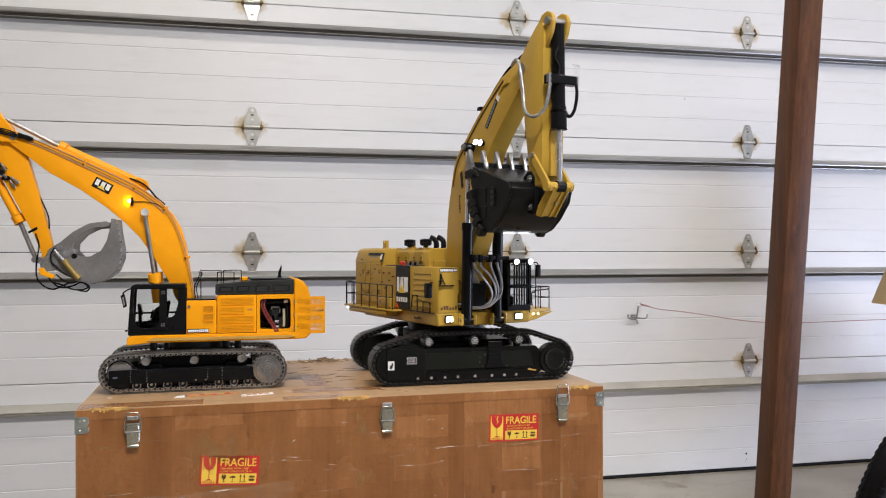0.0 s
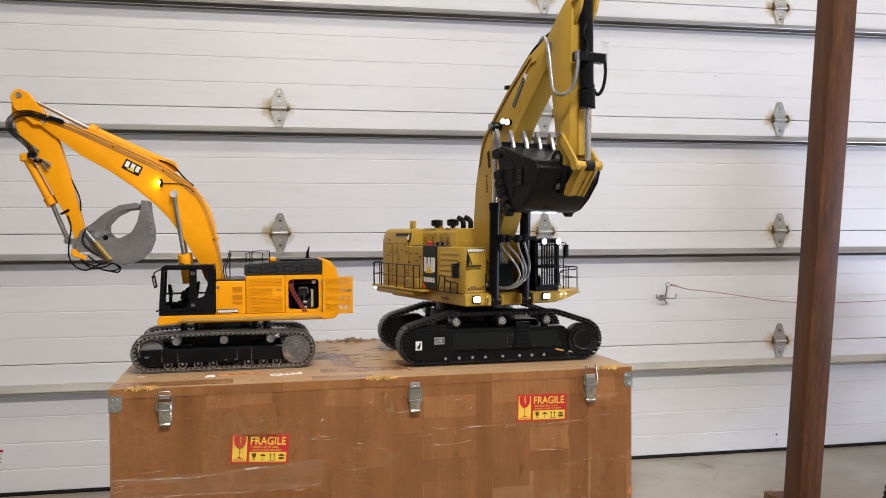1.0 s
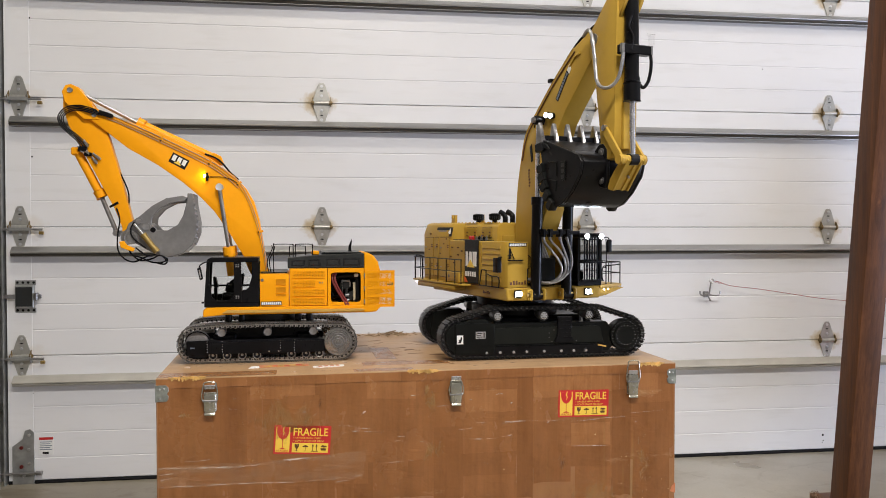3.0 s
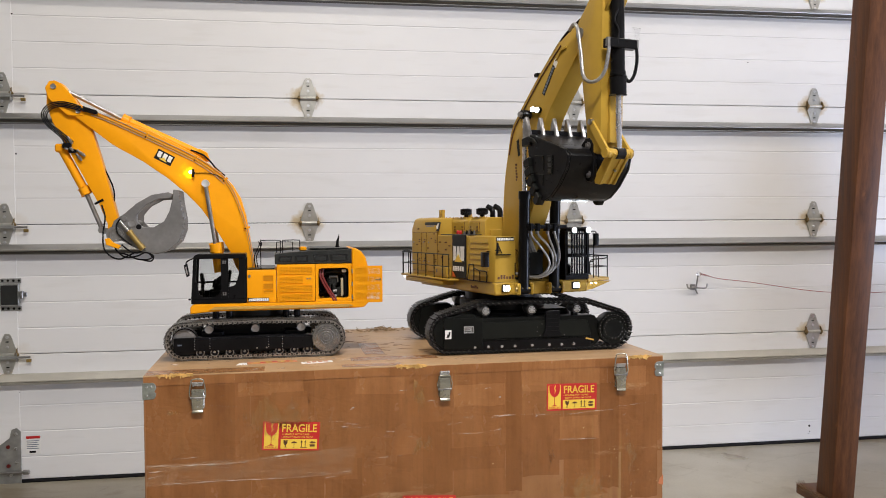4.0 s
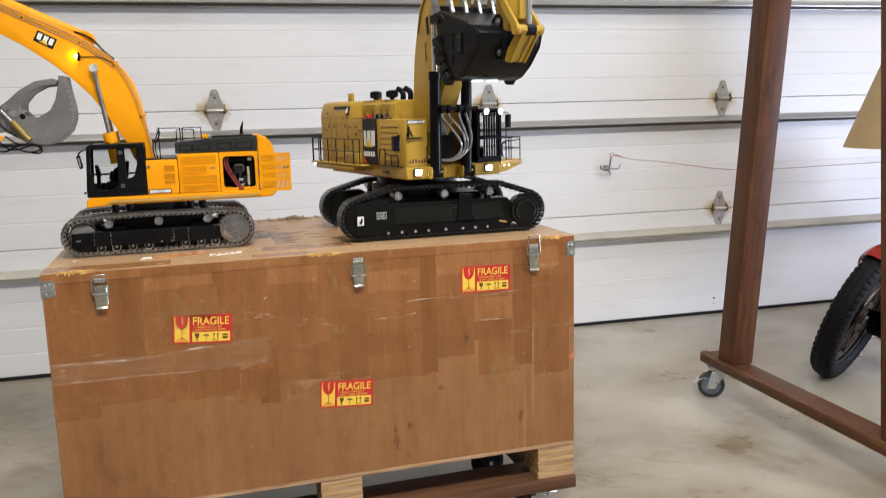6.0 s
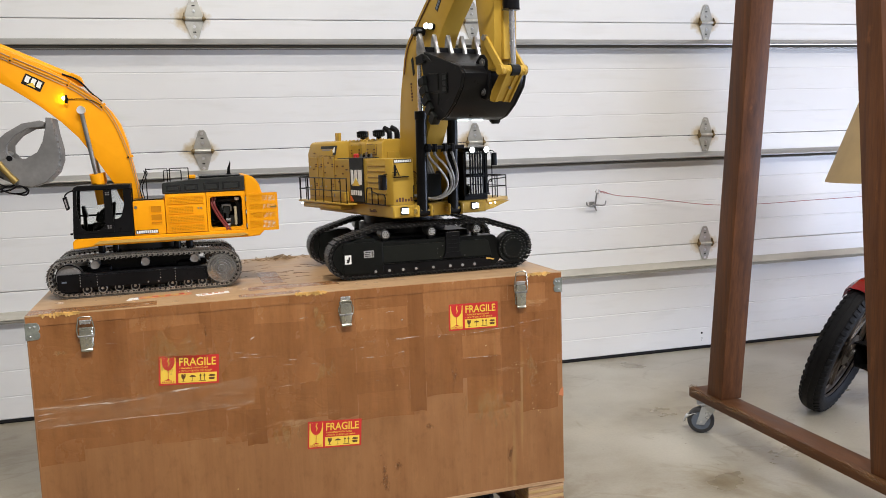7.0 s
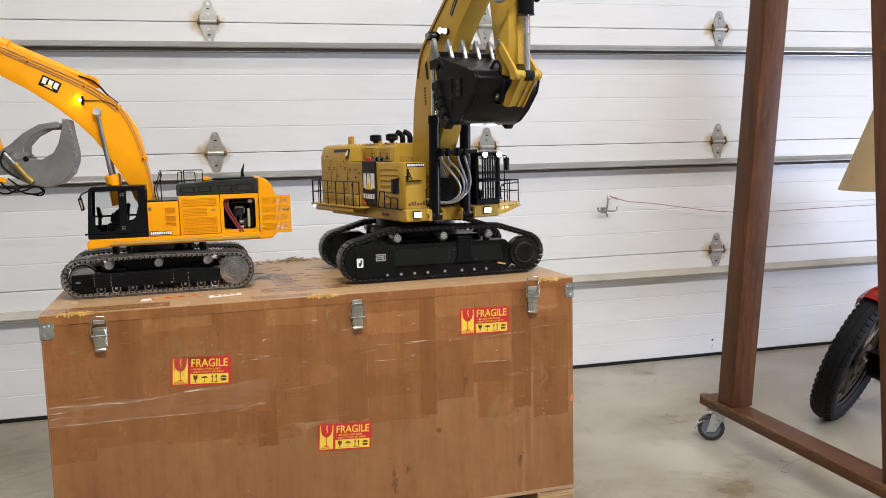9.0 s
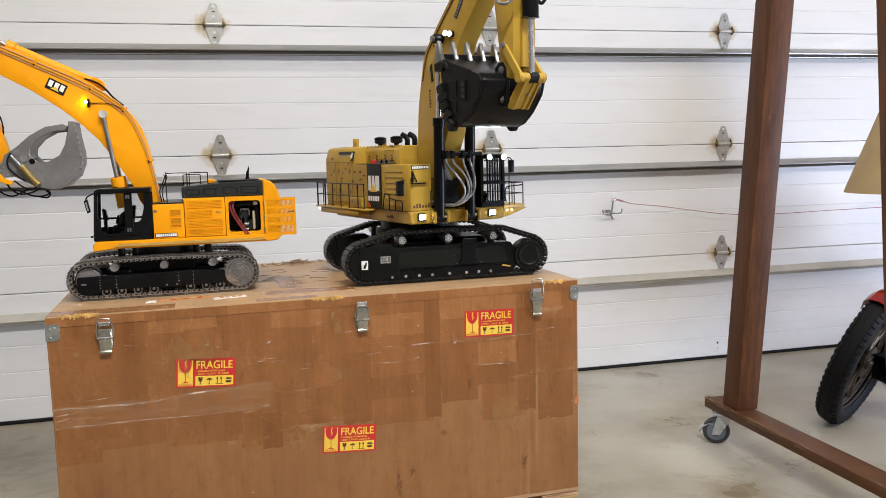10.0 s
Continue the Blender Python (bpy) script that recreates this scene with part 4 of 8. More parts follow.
def ribbon(pts, wide, seed):
    """A flat, ragged band of film along a line on the front."""
    random.seed(seed)
    line = glide([(u, 0, z) for u, z in pts], 10) if len(pts) > 2 else [Vector((pts[0][0] + (pts[1][0] - pts[0][0]) * k / 6, 0, pts[0][1] + (pts[1][1] - pts[0][1]) * k / 6)) for k in range(7)]
    n = len(line) - 1
    bulge = [wide * (0.35 + 0.9 * random.random()) * (1 if 0 < k < n else 0.15) for k in range(n + 1)]
    side = []
    for k in range(n + 1):
        d = (line[min(n, k + 1)] - line[max(0, k - 1)]).normalized()
        side.append((-d.z * bulge[k] * 0.5, d.x * bulge[k] * 0.5))
    return prism([(p.x + a, p.z + b) for p, (a, b) in zip(line, side)] + [(p.x - a, p.z - b) for p, (a, b) in list(zip(line, side))[::-1]], "y", -0.0013, -0.0010)


# strands and bands of clear stretch film, the strands' glints put into pale colour
for k, (wide, pts) in enumerate(((0.004, [(0.003, 0.637), (0.08, 0.635), (0.203, 0.633), (0.306, 0.643), (0.365, 0.647)]), (0.0026, [(0.003, 0.592), (0.077, 0.592), (0.201, 0.591), (0.329, 0.588), (0.421, 0.590), (0.489, 0.596)]),
            (0.003, [(0.007, 0.608), (0.037, 0.613)]), (0.002, [(0.005, 0.621), (0.05, 0.625)]), (0.0016, [(0.145, 0.776), (0.218, 0.769)]), (0.0022, [(0.428, 0.722), (0.475, 0.719)]), (0.0024, [(0.454, 0.708), (0.549, 0.700)]),
            (0.002, [(0.576, 0.689), (0.597, 0.688)]), (0.002, [(0.532, 0.623), (0.616, 0.626)]), (0.0024, [(0.744, 0.674), (0.821, 0.672), (0.873, 0.679)]), (0.0020, [(0.852, 0.714), (0.943, 0.713), (1.052, 0.708), (1.132, 0.713), (1.173, 0.714)]),
            (0.0016, [(0.763, 0.715), (0.807, 0.713)]), (0.0015, [(0.733, 0.698), (0.77, 0.701)]), (0.0015, [(0.609, 0.790), (0.63, 0.791)]), (0.0014, [(0.678, 0.76), (0.714, 0.763)]), (0.0020, [(1.027, 0.643), (1.131, 0.639)]),
            (0.0018, [(1.19, 0.722), (1.30, 0.728)]))):
    crate.part("film_strand", ribbon(pts, wide, k), M_STRAND, None, "strand of clear stretch film")
crate.part("film_wrap", prism([(0.0, 0.588), (0.49, 0.588), (0.50, 0.66), (0.35, 0.645), (0.0, 0.640)], "y", -0.00125, -0.0011), M_FILM)
for u, z, a, b in ((0.662, 0.770, 0.030, 0.062), (0.650, 0.802, 0.012, 0.030), (0.668, 0.655, 0.048, 0.055), (0.066, 0.762, 0.030, 0.012), (0.560, 0.505, 0.09, 0.05), (1.23, 0.60, 0.03, 0.12), (0.30, 0.74, 0.14, 0.08), (1.10, 0.50, 0.12, 0.10)):
    crate.part("glue_stain", box(u - a, u + a, -0.0013, -0.0010, z - b, z + b), M_STAIN)
for u, z, a, b in ((1.006, 0.600, 0.024, 0.055), (0.806, 0.345, 0.020, 0.075), (0.842, 0.375, 0.022, 0.050), (0.936, 0.470, 0.022, 0.018), (0.386, 0.780, 0.008, 0.030), (0.816, 0.810, 0.008, 0.022), (1.16, 0.36, 0.016, 0.05)):
    crate.part("scuff_mark", box(u - a, u + a, -0.0013, -0.0010, z - b, z + b), M_SCUFF)
for u, z, a in ((0.345, 0.758, 0.006), (0.372, 0.752, 0.004), (0.492, 0.752, 0.006), (0.765, 0.775, 0.003), (0.968, 0.708, 0.003), (0.87, 0.762, 0.004), (1.21, 0.700, 0.004), (0.055, 0.762, 0.004)):
    crate.part("film_flake", prism([(u - a, z - a * 0.7), (u + a * 0.2, z - a * 0.4), (u + a * 1.2, z + a * 0.6), (u - a * 0.2, z + a * 0.3)], "y", -0.003, -0.0012), M_STRAND)
random.seed(33)
for i in range(15):
    u, z, l = random.uniform(0.02, 1.22), random.choice((0.60, 0.64, 0.695, 0.71, 0.75, 0.79)) + random.uniform(-0.022, 0.022), random.choice((0.012, 0.02, 0.035, 0.06))
    a, b = random.uniform(-0.006, 0.006), random.uniform(-0.004, 0.004)
    crate.part("film_thread", ribbon([(u, z), (u + l * 0.5, z + a * 0.6), (u + l, z + a + b)], random.uniform(0.0010, 0.0022), 200 + i), M_STRAND)
# chips knocked out of the face
random.seed(21)
chips = []
for i in range(26):
    u, z = (random.uniform(1.15, 1.315), random.uniform(0.46, 0.62)) if i % 3 else (random.uniform(0.05, 1.1), random.uniform(0.3, 0.80))
    r = random.uniform(0.0008, 0.0026)
    chips.append(prism([(u - r, z), (u - r * 0.2, z - r * 0.8), (u + r, z - r * 0.1), (u + r * 0.3, z + r)], "y", -0.0008, -0.0002))
tagged(crate.part("chip", join(*chips), M_PINE), kind="stuff")
crate.part("split_corner", prism([(W - 0.013, 0.508), (W + 0.001, 0.503), (W + 0.001, 0.530), (W - 0.008, 0.522)], "y", -0.0012, -0.0002), M_SCRAP, None, "pale orange tape scrap")
# frayed yellow tape left on the lid's edge, and splinters
random.seed(11)
for c0, c1, y0 in ((0.028, 0.112, 0.001), (0.60, 0.675, 0.001), (1.222, 1.285, 0.012)):
    bits = []
    for i in range(24):
        x = c0 + (c1 - c0) * (i + random.random() * 0.7) / 24
        b = prism([(0, 0), (random.uniform(0.002, 0.006), random.uniform(-0.003, 0.002)), (random.uniform(0.001, 0.005), random.uniform(0.004, 0.012)), (-0.001, random.uniform(0.002, 0.008))], "z", 0, random.uniform(0.0006, 0.002))
        b.transform(T(x, -0.0012, ZT) @ Matrix.Rotation(random.uniform(-0.5, 0.5), 4, "Z") @ Matrix.Rotation(random.uniform(-0.1, 0.25), 4, "X"))
        bits.append(b)
        w, h = random.uniform(0.003, 0.0075), random.uniform(0.002, 0.010)
        b = prism([(0, 0), (w, random.uniform(-0.001, 0.001)), (w * random.uniform(0.5, 1.1), -h * 0.6), (w * random.uniform(0.2, 0.7), -h), (-0.001, -h * random.uniform(0.3, 0.8))], "y", 0, 0.0006)
        b.transform(T(x, -0.0020 - random.random() * 0.0012, ZT + 0.0004) @ Matrix.Rotation(random.uniform(-0.3, 0.1), 4, "X"))
        bits.append(b)
    tagged(crate.part("torn_tape", join(*bits), M_FOAM), kind="stuff")
bits = []
for i in range(70):
    x, y = 0.645 + random.gauss(0, 0.045), 0.715 + random.gauss(0, 0.018)
    r, h = random.uniform(0.004, 0.020), random.uniform(0.0006, 0.0022)
    b = prism([(-r, -h), (-r * 0.3, -h * 1.6), (r, 0), (r * 0.2, h * 1.4)], "z", 0, h * 1.5)
    b.transform(T(x, y, ZT + random.uniform(0.0, 0.010) * max(0.0, 1 - abs(x - 0.645) / 0.06)) @ Matrix.Rotation(random.random() * 3.1, 4, "Z") @ Matrix.Rotation(random.uniform(-0.35, 0.35), 4, "Y"))
    bits.append(b)
tagged(crate.part("splintered_wood", join(*bits), M_SPLIT), kind="stuff")
bits = []
for i in range(34):
    x, y, l, a = random.uniform(0.48, 0.76), random.uniform(0.08, 0.68), random.uniform(0.006, 0.026), random.gauss(0.0, 0.45)
    b = prism([(-l, -0.0003), (-l * 0.2, -0.0016), (l, 0.0), (l * 0.3, 0.0012), (-l * 0.5, 0.0007)], "z", 0, 0.0006)
    b.transform(T(x, y, ZT) @ Matrix.Rotation(a, 4, "Z"))
    bits.append(b)
tagged(crate.part("scratch", join(*bits), M_TIMBERX), kind="stuff")
for pts, mat_, y0, y1 in (([(0.372, 0.085), (0.452, 0.100), (0.450, 0.128), (0.370, 0.115)], M_WHITE, 0, 0), ([(0.235, 0.115), (0.362, 0.125), (0.360, 0.155), (0.233, 0.148)], M_SCRAP, 0, 0)):
    crate.part("lid_label", prism(pts, "z", ZT + 0.0001, ZT + 0.0006), mat_)
crate.part("lid_label_mark", prism([(0.240, 0.119), (0.350, 0.128), (0.349, 0.150), (0.262, 0.145)], "z", ZT + 0.0007, ZT + 0.001), M_FOAM)
for x0, x1, y0, y1, dz in ((0.0, 0.28, 0.006, 0.070, 0.0), (0.50, 0.73, 0.10, 0.155, 0.0), (0.47, 0.62, 0.012, 0.05, 0.0003), (0.545, 0.60, 0.20, 0.42, 0.0)):
    crate.part("lid_tape", box(x0, x1, y0, y1, ZT + 0.0001 + dz, ZT + 0.0003 + dz), M_LIDTAPE)

crate.part("paper_scrap", prism([(0.208, 0.104), (0.236, 0.108), (0.238, 0.140), (0.214, 0.136)], "z", ZT + 0.0001, ZT + 0.0006), M_WHITE, None, "torn white paper scrap")
for k in range(4):
    crate.part("print_bar", prism([(0.385 + 0.015 * k, 0.099 + 0.003 * k), (0.395 + 0.015 * k, 0.101 + 0.003 * k), (0.394 + 0.015 * k, 0.115 + 0.003 * k), (0.384 + 0.015 * k, 0.113 + 0.003 * k)], "z", ZT + 0.0007, ZT + 0.0009), M_SCRAP)
for x, y in ((0.268, 0.124), (0.298, 0.127), (0.330, 0.130)):
    crate.part("print_bar", prism([(x, y), (x + 0.014, y + 0.001), (x + 0.012, y + 0.016), (x - 0.002, y + 0.014)], "z", ZT + 0.0011, ZT + 0.0013), M_RED)
# shreds of clear film and tape left on the lid, pale to paint its glints
random.seed(77)
for k in range(46):
    x = random.uniform(0.02, 0.46) if k < 32 else random.uniform(0.48, 0.92)
    y, a, b = random.uniform(0.01, 0.17), random.uniform(0.003, 0.010), random.uniform(-0.6, 0.6)
    h = random.uniform(0.0012, 0.004)
    crate.part("film_shred", prism([(x - a, y - a * b), (x, y - a * 0.35), (x + a, y + a * b), (x + a * 0.2, y + a * 0.4)], "z", ZT + 0.0008, ZT + h), M_STRAND)


# ---- casters, dolly, gantry ----
def caster(rig, x, y, top, turn, R, tread, hub, brake=False, metal=None):
    """A swivel caster under a plate at height top, its wheel turned by an angle."""
    m = T(x, y, 0) @ Matrix.Rotation(radians(turn), 4, "Z")
    off = 0.028
    metal = metal or M_PLATED
    c = rig.part("caster", join(box(-0.045, 0.045, -0.035, 0.035, top - 0.004, top - 0.0005, 0.001), rod((0, 0, top - 0.016), (0, 0, top - 0.004), 0.026, 18)), metal, None, "swivel caster", m)
    for s in (-1, 1):
        rig.part("fork", prism([(-0.026, top - 0.016), (0.026, top - 0.016), (0.030, top - 0.030), (off + 0.019, R - 0.014), (off - 0.013, R - 0.014), (-0.010, top - 0.050), (-0.026, top - 0.026)], "y", s * 0.021, s * 0.024, 0.0005), metal, c, "", m)
    rig.part("fork_top", box(-0.026, 0.026, -0.0245, 0.0245, top - 0.018, top - 0.015, 0.0008), M_ZINC, c, "", m)
    prof = [(-0.016, R - 0.006), (-0.013, R - 0.001), (-0.006, R), (0.006, R), (0.013, R - 0.001), (0.016, R - 0.006), (0.016, R * 0.70), (-0.016, R * 0.70)]
    bm = bmesh.new()
    rows = [[bm.verts.new((off + q * math.cos(a), p, R + q * math.sin(a))) for p, q in prof] for a in [2 * math.pi * i / 36 for i in range(36)]]
    for i in range(36):
        for k in range(len(prof)):
            bm.faces.new((rows[i][k], rows[(i + 1) % 36][k], rows[(i + 1) % 36][(k + 1) % len(prof)], rows[i][(k + 1) % len(prof)]))
    bmesh.ops.recalc_face_normals(bm, faces=bm.faces)
    wh = rig.part("wheel", bm, tread, c, "", m)
    rig.part("hub", join(rod((off, -0.014, R), (off, 0.014, R), R * 0.71, 30), rod((off, -0.0165, R), (off, 0.0165, R), R * 0.30, 20)), hub, c, "", m)
    rig.part("axle", rod((off, -0.030, R), (off, 0.030, R), 0.006, 6), M_ZINC, c, "", m)
    if brake:
        rig.part("brake_pedal", prism([(off + 0.015, R + 0.030), (off + 0.030, R + 0.032), (off + R + 0.002, R + 0.018), (off + R + 0.016, R - 0.006), (off + R + 0.013, R - 0.008), (off + R, R + 0.014), (off + 0.029, R + 0.028), (off + 0.015, R + 0.026)], "y", -0.020, 0.020, 0.001), M_ZINC, c, "", m)
    return wh


dolly = Rig("dolly", CR, (W / 2, D / 2, 0), "stained timber dolly on red swivel casters under the crate", "dolly")
for y0 in (-0.006, 0.330):
    dolly.part("plank", box(-0.01, W + 0.004, y0, y0 + 0.138, 0.1265, 0.1625, 0.003, 2), M_TIMBERX)
for x0 in (0.01, W - 0.15):
    dolly.part("cross_plank", box(x0 + 0.04, x0 + 0.10, 0.1325, 0.3295, 0.1365, 0.1625, 0.003, 2), M_TIMBERY)
caster(dolly, 1.228, 0.035, 0.126, 168, 0.0545, M_PUR, M_GREYHUB)
caster(dolly, 0.07, 0.035, 0.126, 150, 0.0545, M_PUR, M_GREYHUB)
caster(dolly, 0.09, 0.40, 0.126, 10, 0.0545, M_RUBBER, M_BLACK)
caster(dolly, 1.176, 0.40, 0.126, 8, 0.0545, M_RUBBER, M_BLACK, False, M_DARK)

gan = Rig("gantry_frame", WORLD, (1.97, -1.7, 0), "dark red-brown stained timber frame on casters", "timber frame")
gan.part("base_beam", box(1.904, 2.004, -2.42, -1.128, 0.130, 0.168, 0.004, 2), M_TIMBERY)
for y, top in ((-1.333, -1.580), (-2.205, -2.018)):
    gan.part("post", prism([(y, 0.1685), (y + 0.098, 0.1685), (top + 0.098, 2.46), (top, 2.46)], "x", 1.920, 2.012, 0.004, 2), M_TIMBER)
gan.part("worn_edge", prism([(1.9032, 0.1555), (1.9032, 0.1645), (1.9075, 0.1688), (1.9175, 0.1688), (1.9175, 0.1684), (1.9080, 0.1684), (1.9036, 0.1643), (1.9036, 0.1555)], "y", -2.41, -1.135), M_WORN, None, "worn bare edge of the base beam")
gan.part("top_beam", box(1.92, 2.018, -2.14, -1.36, 2.4605, 2.60, 0.004, 2), M_TIMBERY)
caster(gan, 1.934, -1.222, 0.1295, 150, 0.0535, M_GREYRUB, M_GREYHUB, True)
caster(gan, 1.97, -2.34, 0.1295, 30, 0.0535, M_GREYRUB, M_GREYHUB, True)
for i in range(6):
    gan.part("splinter", rod((1.907 + 0.006 * i, -1.132 - 0.003 * (i % 3), 0.168), (1.904 + 0.006 * i, -1.125 - 0.004 * (i % 2), 0.168 + 0.006 + 0.003 * (i % 3)), 0.0018, 5, 0.0004), M_TIMBERY)

# ---- motorcycle: its front wheel leans over the floor ----
bike = Rig("motorcycle", WORLD, (2.541, -1.119, 0), "parked red motorcycle with a black treaded front tyre", "motorcycle")
LEAN = T(2.563, -1.105, 0) @ Matrix.Rotation(radians(31), 4, "Z") @ Matrix.Rotation(radians(20), 4, "X") @ Matrix.Scale(0.965, 4)
RW = 0.315
BODYM = T(2.66, -0.94, 0) @ Matrix.Rotation(radians(3), 4, "Z") @ Matrix.Rotation(radians(4), 4, "X")
prof = [(-0.032, 0.235), (-0.046, 0.252), (-0.050, 0.275), (-0.044, 0.296), (-0.028, 0.309), (0.0, RW), (0.028, 0.309), (0.044, 0.296), (0.050, 0.275), (0.046, 0.252), (0.032, 0.235)]
bm = bmesh.new()
rows = [[bm.verts.new((q * math.cos(a), p, RW + q * math.sin(a))) for p, q in prof] for a in [2 * math.pi * i / 64 for i in range(64)]]
for i in range(64):
    for k in range(len(prof) - 1):
        bm.faces.new((rows[i][k], rows[i][k + 1], rows[(i + 1) % 64][k + 1], rows[(i + 1) % 64][k]))
bmesh.ops.recalc_face_normals(bm, faces=bm.faces)
tyre = bike.part("tyre", bm, M_RUBBER, None, "worn black tyre", LEAN)
knob = mesh_of("tread_block", prism([(-0.0105, -0.003), (0.0105, -0.003), (0.0088, 0.0045), (-0.0088, 0.0045)], "y", -0.012, 0.012, 0.001), M_RUBBER)
rib = mesh_of("tread_rib", prism([(-0.0172, -0.003), (0.0172, -0.003), (0.0174, 0.0035), (-0.0174, 0.0035)], "y", -0.0108, 0.0108), M_RUBBER)
for i in range(58):
    a = 2 * math.pi * i / 58
    for lat, rr, tip in ((-0.036, 0.3018, -38), (-0.013, 0.3113, -8), (0.013, 0.3113, 8), (0.036, 0.3018, 38)):
        aa = a + (0.05 if abs(lat) > 0.02 else 0)
        bike.shared("tread_block" if abs(lat) > 0.02 else "tread_rib", knob if abs(lat) > 0.02 else rib, LEAN @ T(rr * math.cos(aa), lat, RW + rr * math.sin(aa)) @ Matrix.Rotation(-aa + math.pi / 2, 4, "Y") @ Matrix.Rotation(radians(-tip), 4, "X"), tyre)
rim = bike.part("rim", join(ring((0, 0, RW), (0, 1, 0), 0.232, 0.012, 56, 8), ring((0, -0.022, RW), (0, 1, 0), 0.236, 0.006, 56, 8), ring((0, 0.022, RW), (0, 1, 0), 0.236, 0.006, 56, 8)), M_RIM, None, "", LEAN)
bike.part("hub", join(rod((0, -0.04, RW), (0, 0.04, RW), 0.035, 20), rod((0, -0.030, RW), (0, -0.025, RW), 0.075, 24)), M_RIM, rim, "", LEAN)
for i in range(10):
    a = 2 * math.pi * i / 10
    bike.part("spoke", rod((0.03 * math.cos(a), 0, RW + 0.03 * math.sin(a)), (0.23 * math.cos(a), 0, RW + 0.23 * math.sin(a)), 0.009, 8), M_RIM, rim, "", LEAN)
bm = bmesh.new()
rows = []
for i in range(25):
    a = radians(15 + 99 * i / 24)
    rows.append([bm.verts.new(((0.334 - r_) * math.cos(a), p, RW + (0.334 - r_) * math.sin(a))) for p, r_ in ((-0.064, 0.080), (-0.062, 0.030), (-0.042, 0.008), (0, 0.0), (0.042, 0.008), (0.062, 0.030), (0.064, 0.080))])
for i in range(24):
    for k in range(6):
        bm.faces.new((rows[i][k], rows[i][k + 1], rows[i + 1][k + 1], rows[i + 1][k]))
bmesh.ops.solidify(bm, geom=bm.faces[:], thickness=0.004)
bmesh.ops.recalc_face_normals(bm, faces=bm.faces)
bike.part("fender", bm, M_REDPAINT, None, "glossy red front fender", LEAN)
for s in (-0.085, 0.085):
    bike.part("fork_leg", rod((0.34, s, RW + 0.231), (0.56, s, RW + 0.38), 0.022, 16), M_RIM, None, "", LEAN)
bike.part("axle", rod((0, -0.05, RW), (0, 0.05, RW), 0.012, 12), M_STEEL, None, "", LEAN)
bike.part("body", prism([(0.52, 0.50), (0.60, 0.86), (0.78, 0.95), (1.2, 0.84), (1.45, 0.86), (1.42, 0.74), (1.0, 0.62), (0.85, 0.35), (0.5, 0.32)], "y", -0.12, 0.12, 0.03, 3), M_REDPAINT, None, "", BODYM)
bike.part("rear_tyre", ring((1.38, 0, RW), (0, 1, 0), 0.255, 0.058, 48, 12), M_RUBBER, None, "", BODYM)
tubeb = Rig("steel_tube_stand", WORLD, (3.1, -1.27, 0), "black square steel tube stand beside the motorcycle", "stand")
for y0, y1, z0, z1 in ((-1.320, -1.314, 0.205, 0.312), (-1.226, -1.220, 0.205, 0.312), (-1.314, -1.226, 0.306, 0.312), (-1.314, -1.226, 0.205, 0.211)):
    tubeb.part("tube_wall", box(2.645, 3.5, y0, y1, z0, z1), M_BLACK)
tubeb.part("leg", box(3.40, 3.45, -1.30, -1.24, 0.0, 0.2045, 0.003), M_BLACK)
tubeb.part("foot", box(3.25, 3.6, -1.37, -1.17, 0.0, 0.02, 0.003), M_BLACK)

# ---- floor lamp with a tan shade ----
fl = Rig("floor_lamp", WORLD, (3.27, -0.75, 0), "floor lamp with a tan cloth cone shade", "floor lamp")
bm = bmesh.new()
rows = [[bm.verts.new((3.27 + r * math.cos(a), -0.75 + r * math.sin(a), z)) for r, z in ((0.305, 0.962), (0.085, 1.55), (0.081, 1.55), (0.301, 0.962))] for a in [2 * math.pi * i / 40 for i in range(40)]]
for i in range(40):
    for k in range(4):
        bm.faces.new((rows[i][k], rows[(i + 1) % 40][k], rows[(i + 1) % 40][(k + 1) % 4], rows[i][(k + 1) % 4]))
bmesh.ops.recalc_face_normals(bm, faces=bm.faces)
fl.part("shade", bm, M_SHADE)
fl.part("pole", rod((3.27, -0.75, 0.02), (3.27, -0.75, 1.5), 0.011, 14), M_BLACK)
fl.part("spider", join(rod((3.18, -0.75, 1.5), (3.36, -0.75, 1.5), 0.003, 8), rod((3.27, -0.84, 1.5), (3.27, -0.66, 1.5), 0.003, 8)), M_BLACK)
fl.part("foot", join(rod((3.27, -0.75, 0), (3.27, -0.75, 0.012), 0.10, 32), rod((3.27, -0.75, 0.012), (3.27, -0.75, 0.03), 0.04, 24, 0.015)), M_BLACK)


# ---- tracked model excavators on the crate ----
def hull_path(circles, pitch):
    """The belt round circles (x, z, r), cut into equal links: places and angles."""
    pts = []
    for x, z, r in circles:
        pts += [(x + r * math.cos(2 * math.pi * i / 120), z + r * math.sin(2 * math.pi * i / 120)) for i in range(120)]
    pts = sorted(set(pts))

    def half(seq):
        out = []
        for p in seq:
            while len(out) > 1 and (out[-1][0] - out[-2][0]) * (p[1] - out[-2][1]) - (out[-1][1] - out[-2][1]) * (p[0] - out[-2][0]) <= 0:
                out.pop()
            out.append(p)
        return out[:-1]
    h = half(pts) + half(pts[::-1])
    h.append(h[0])
    seg = [math.dist(h[i], h[i + 1]) for i in range(len(h) - 1)]
    total = sum(seg)
    n = round(total / pitch)
    out = []
    for k in range(n):
        s = total * k / n
        i = 0
        while s > seg[i]:
            s -= seg[i]
            i += 1
        f = s / seg[i]
        a, b = h[i], h[i + 1]
        out.append((a[0] + f * (b[0] - a[0]), a[1] + f * (b[1] - a[1]), math.atan2(b[1] - a[1], b[0] - a[0])))
    return out


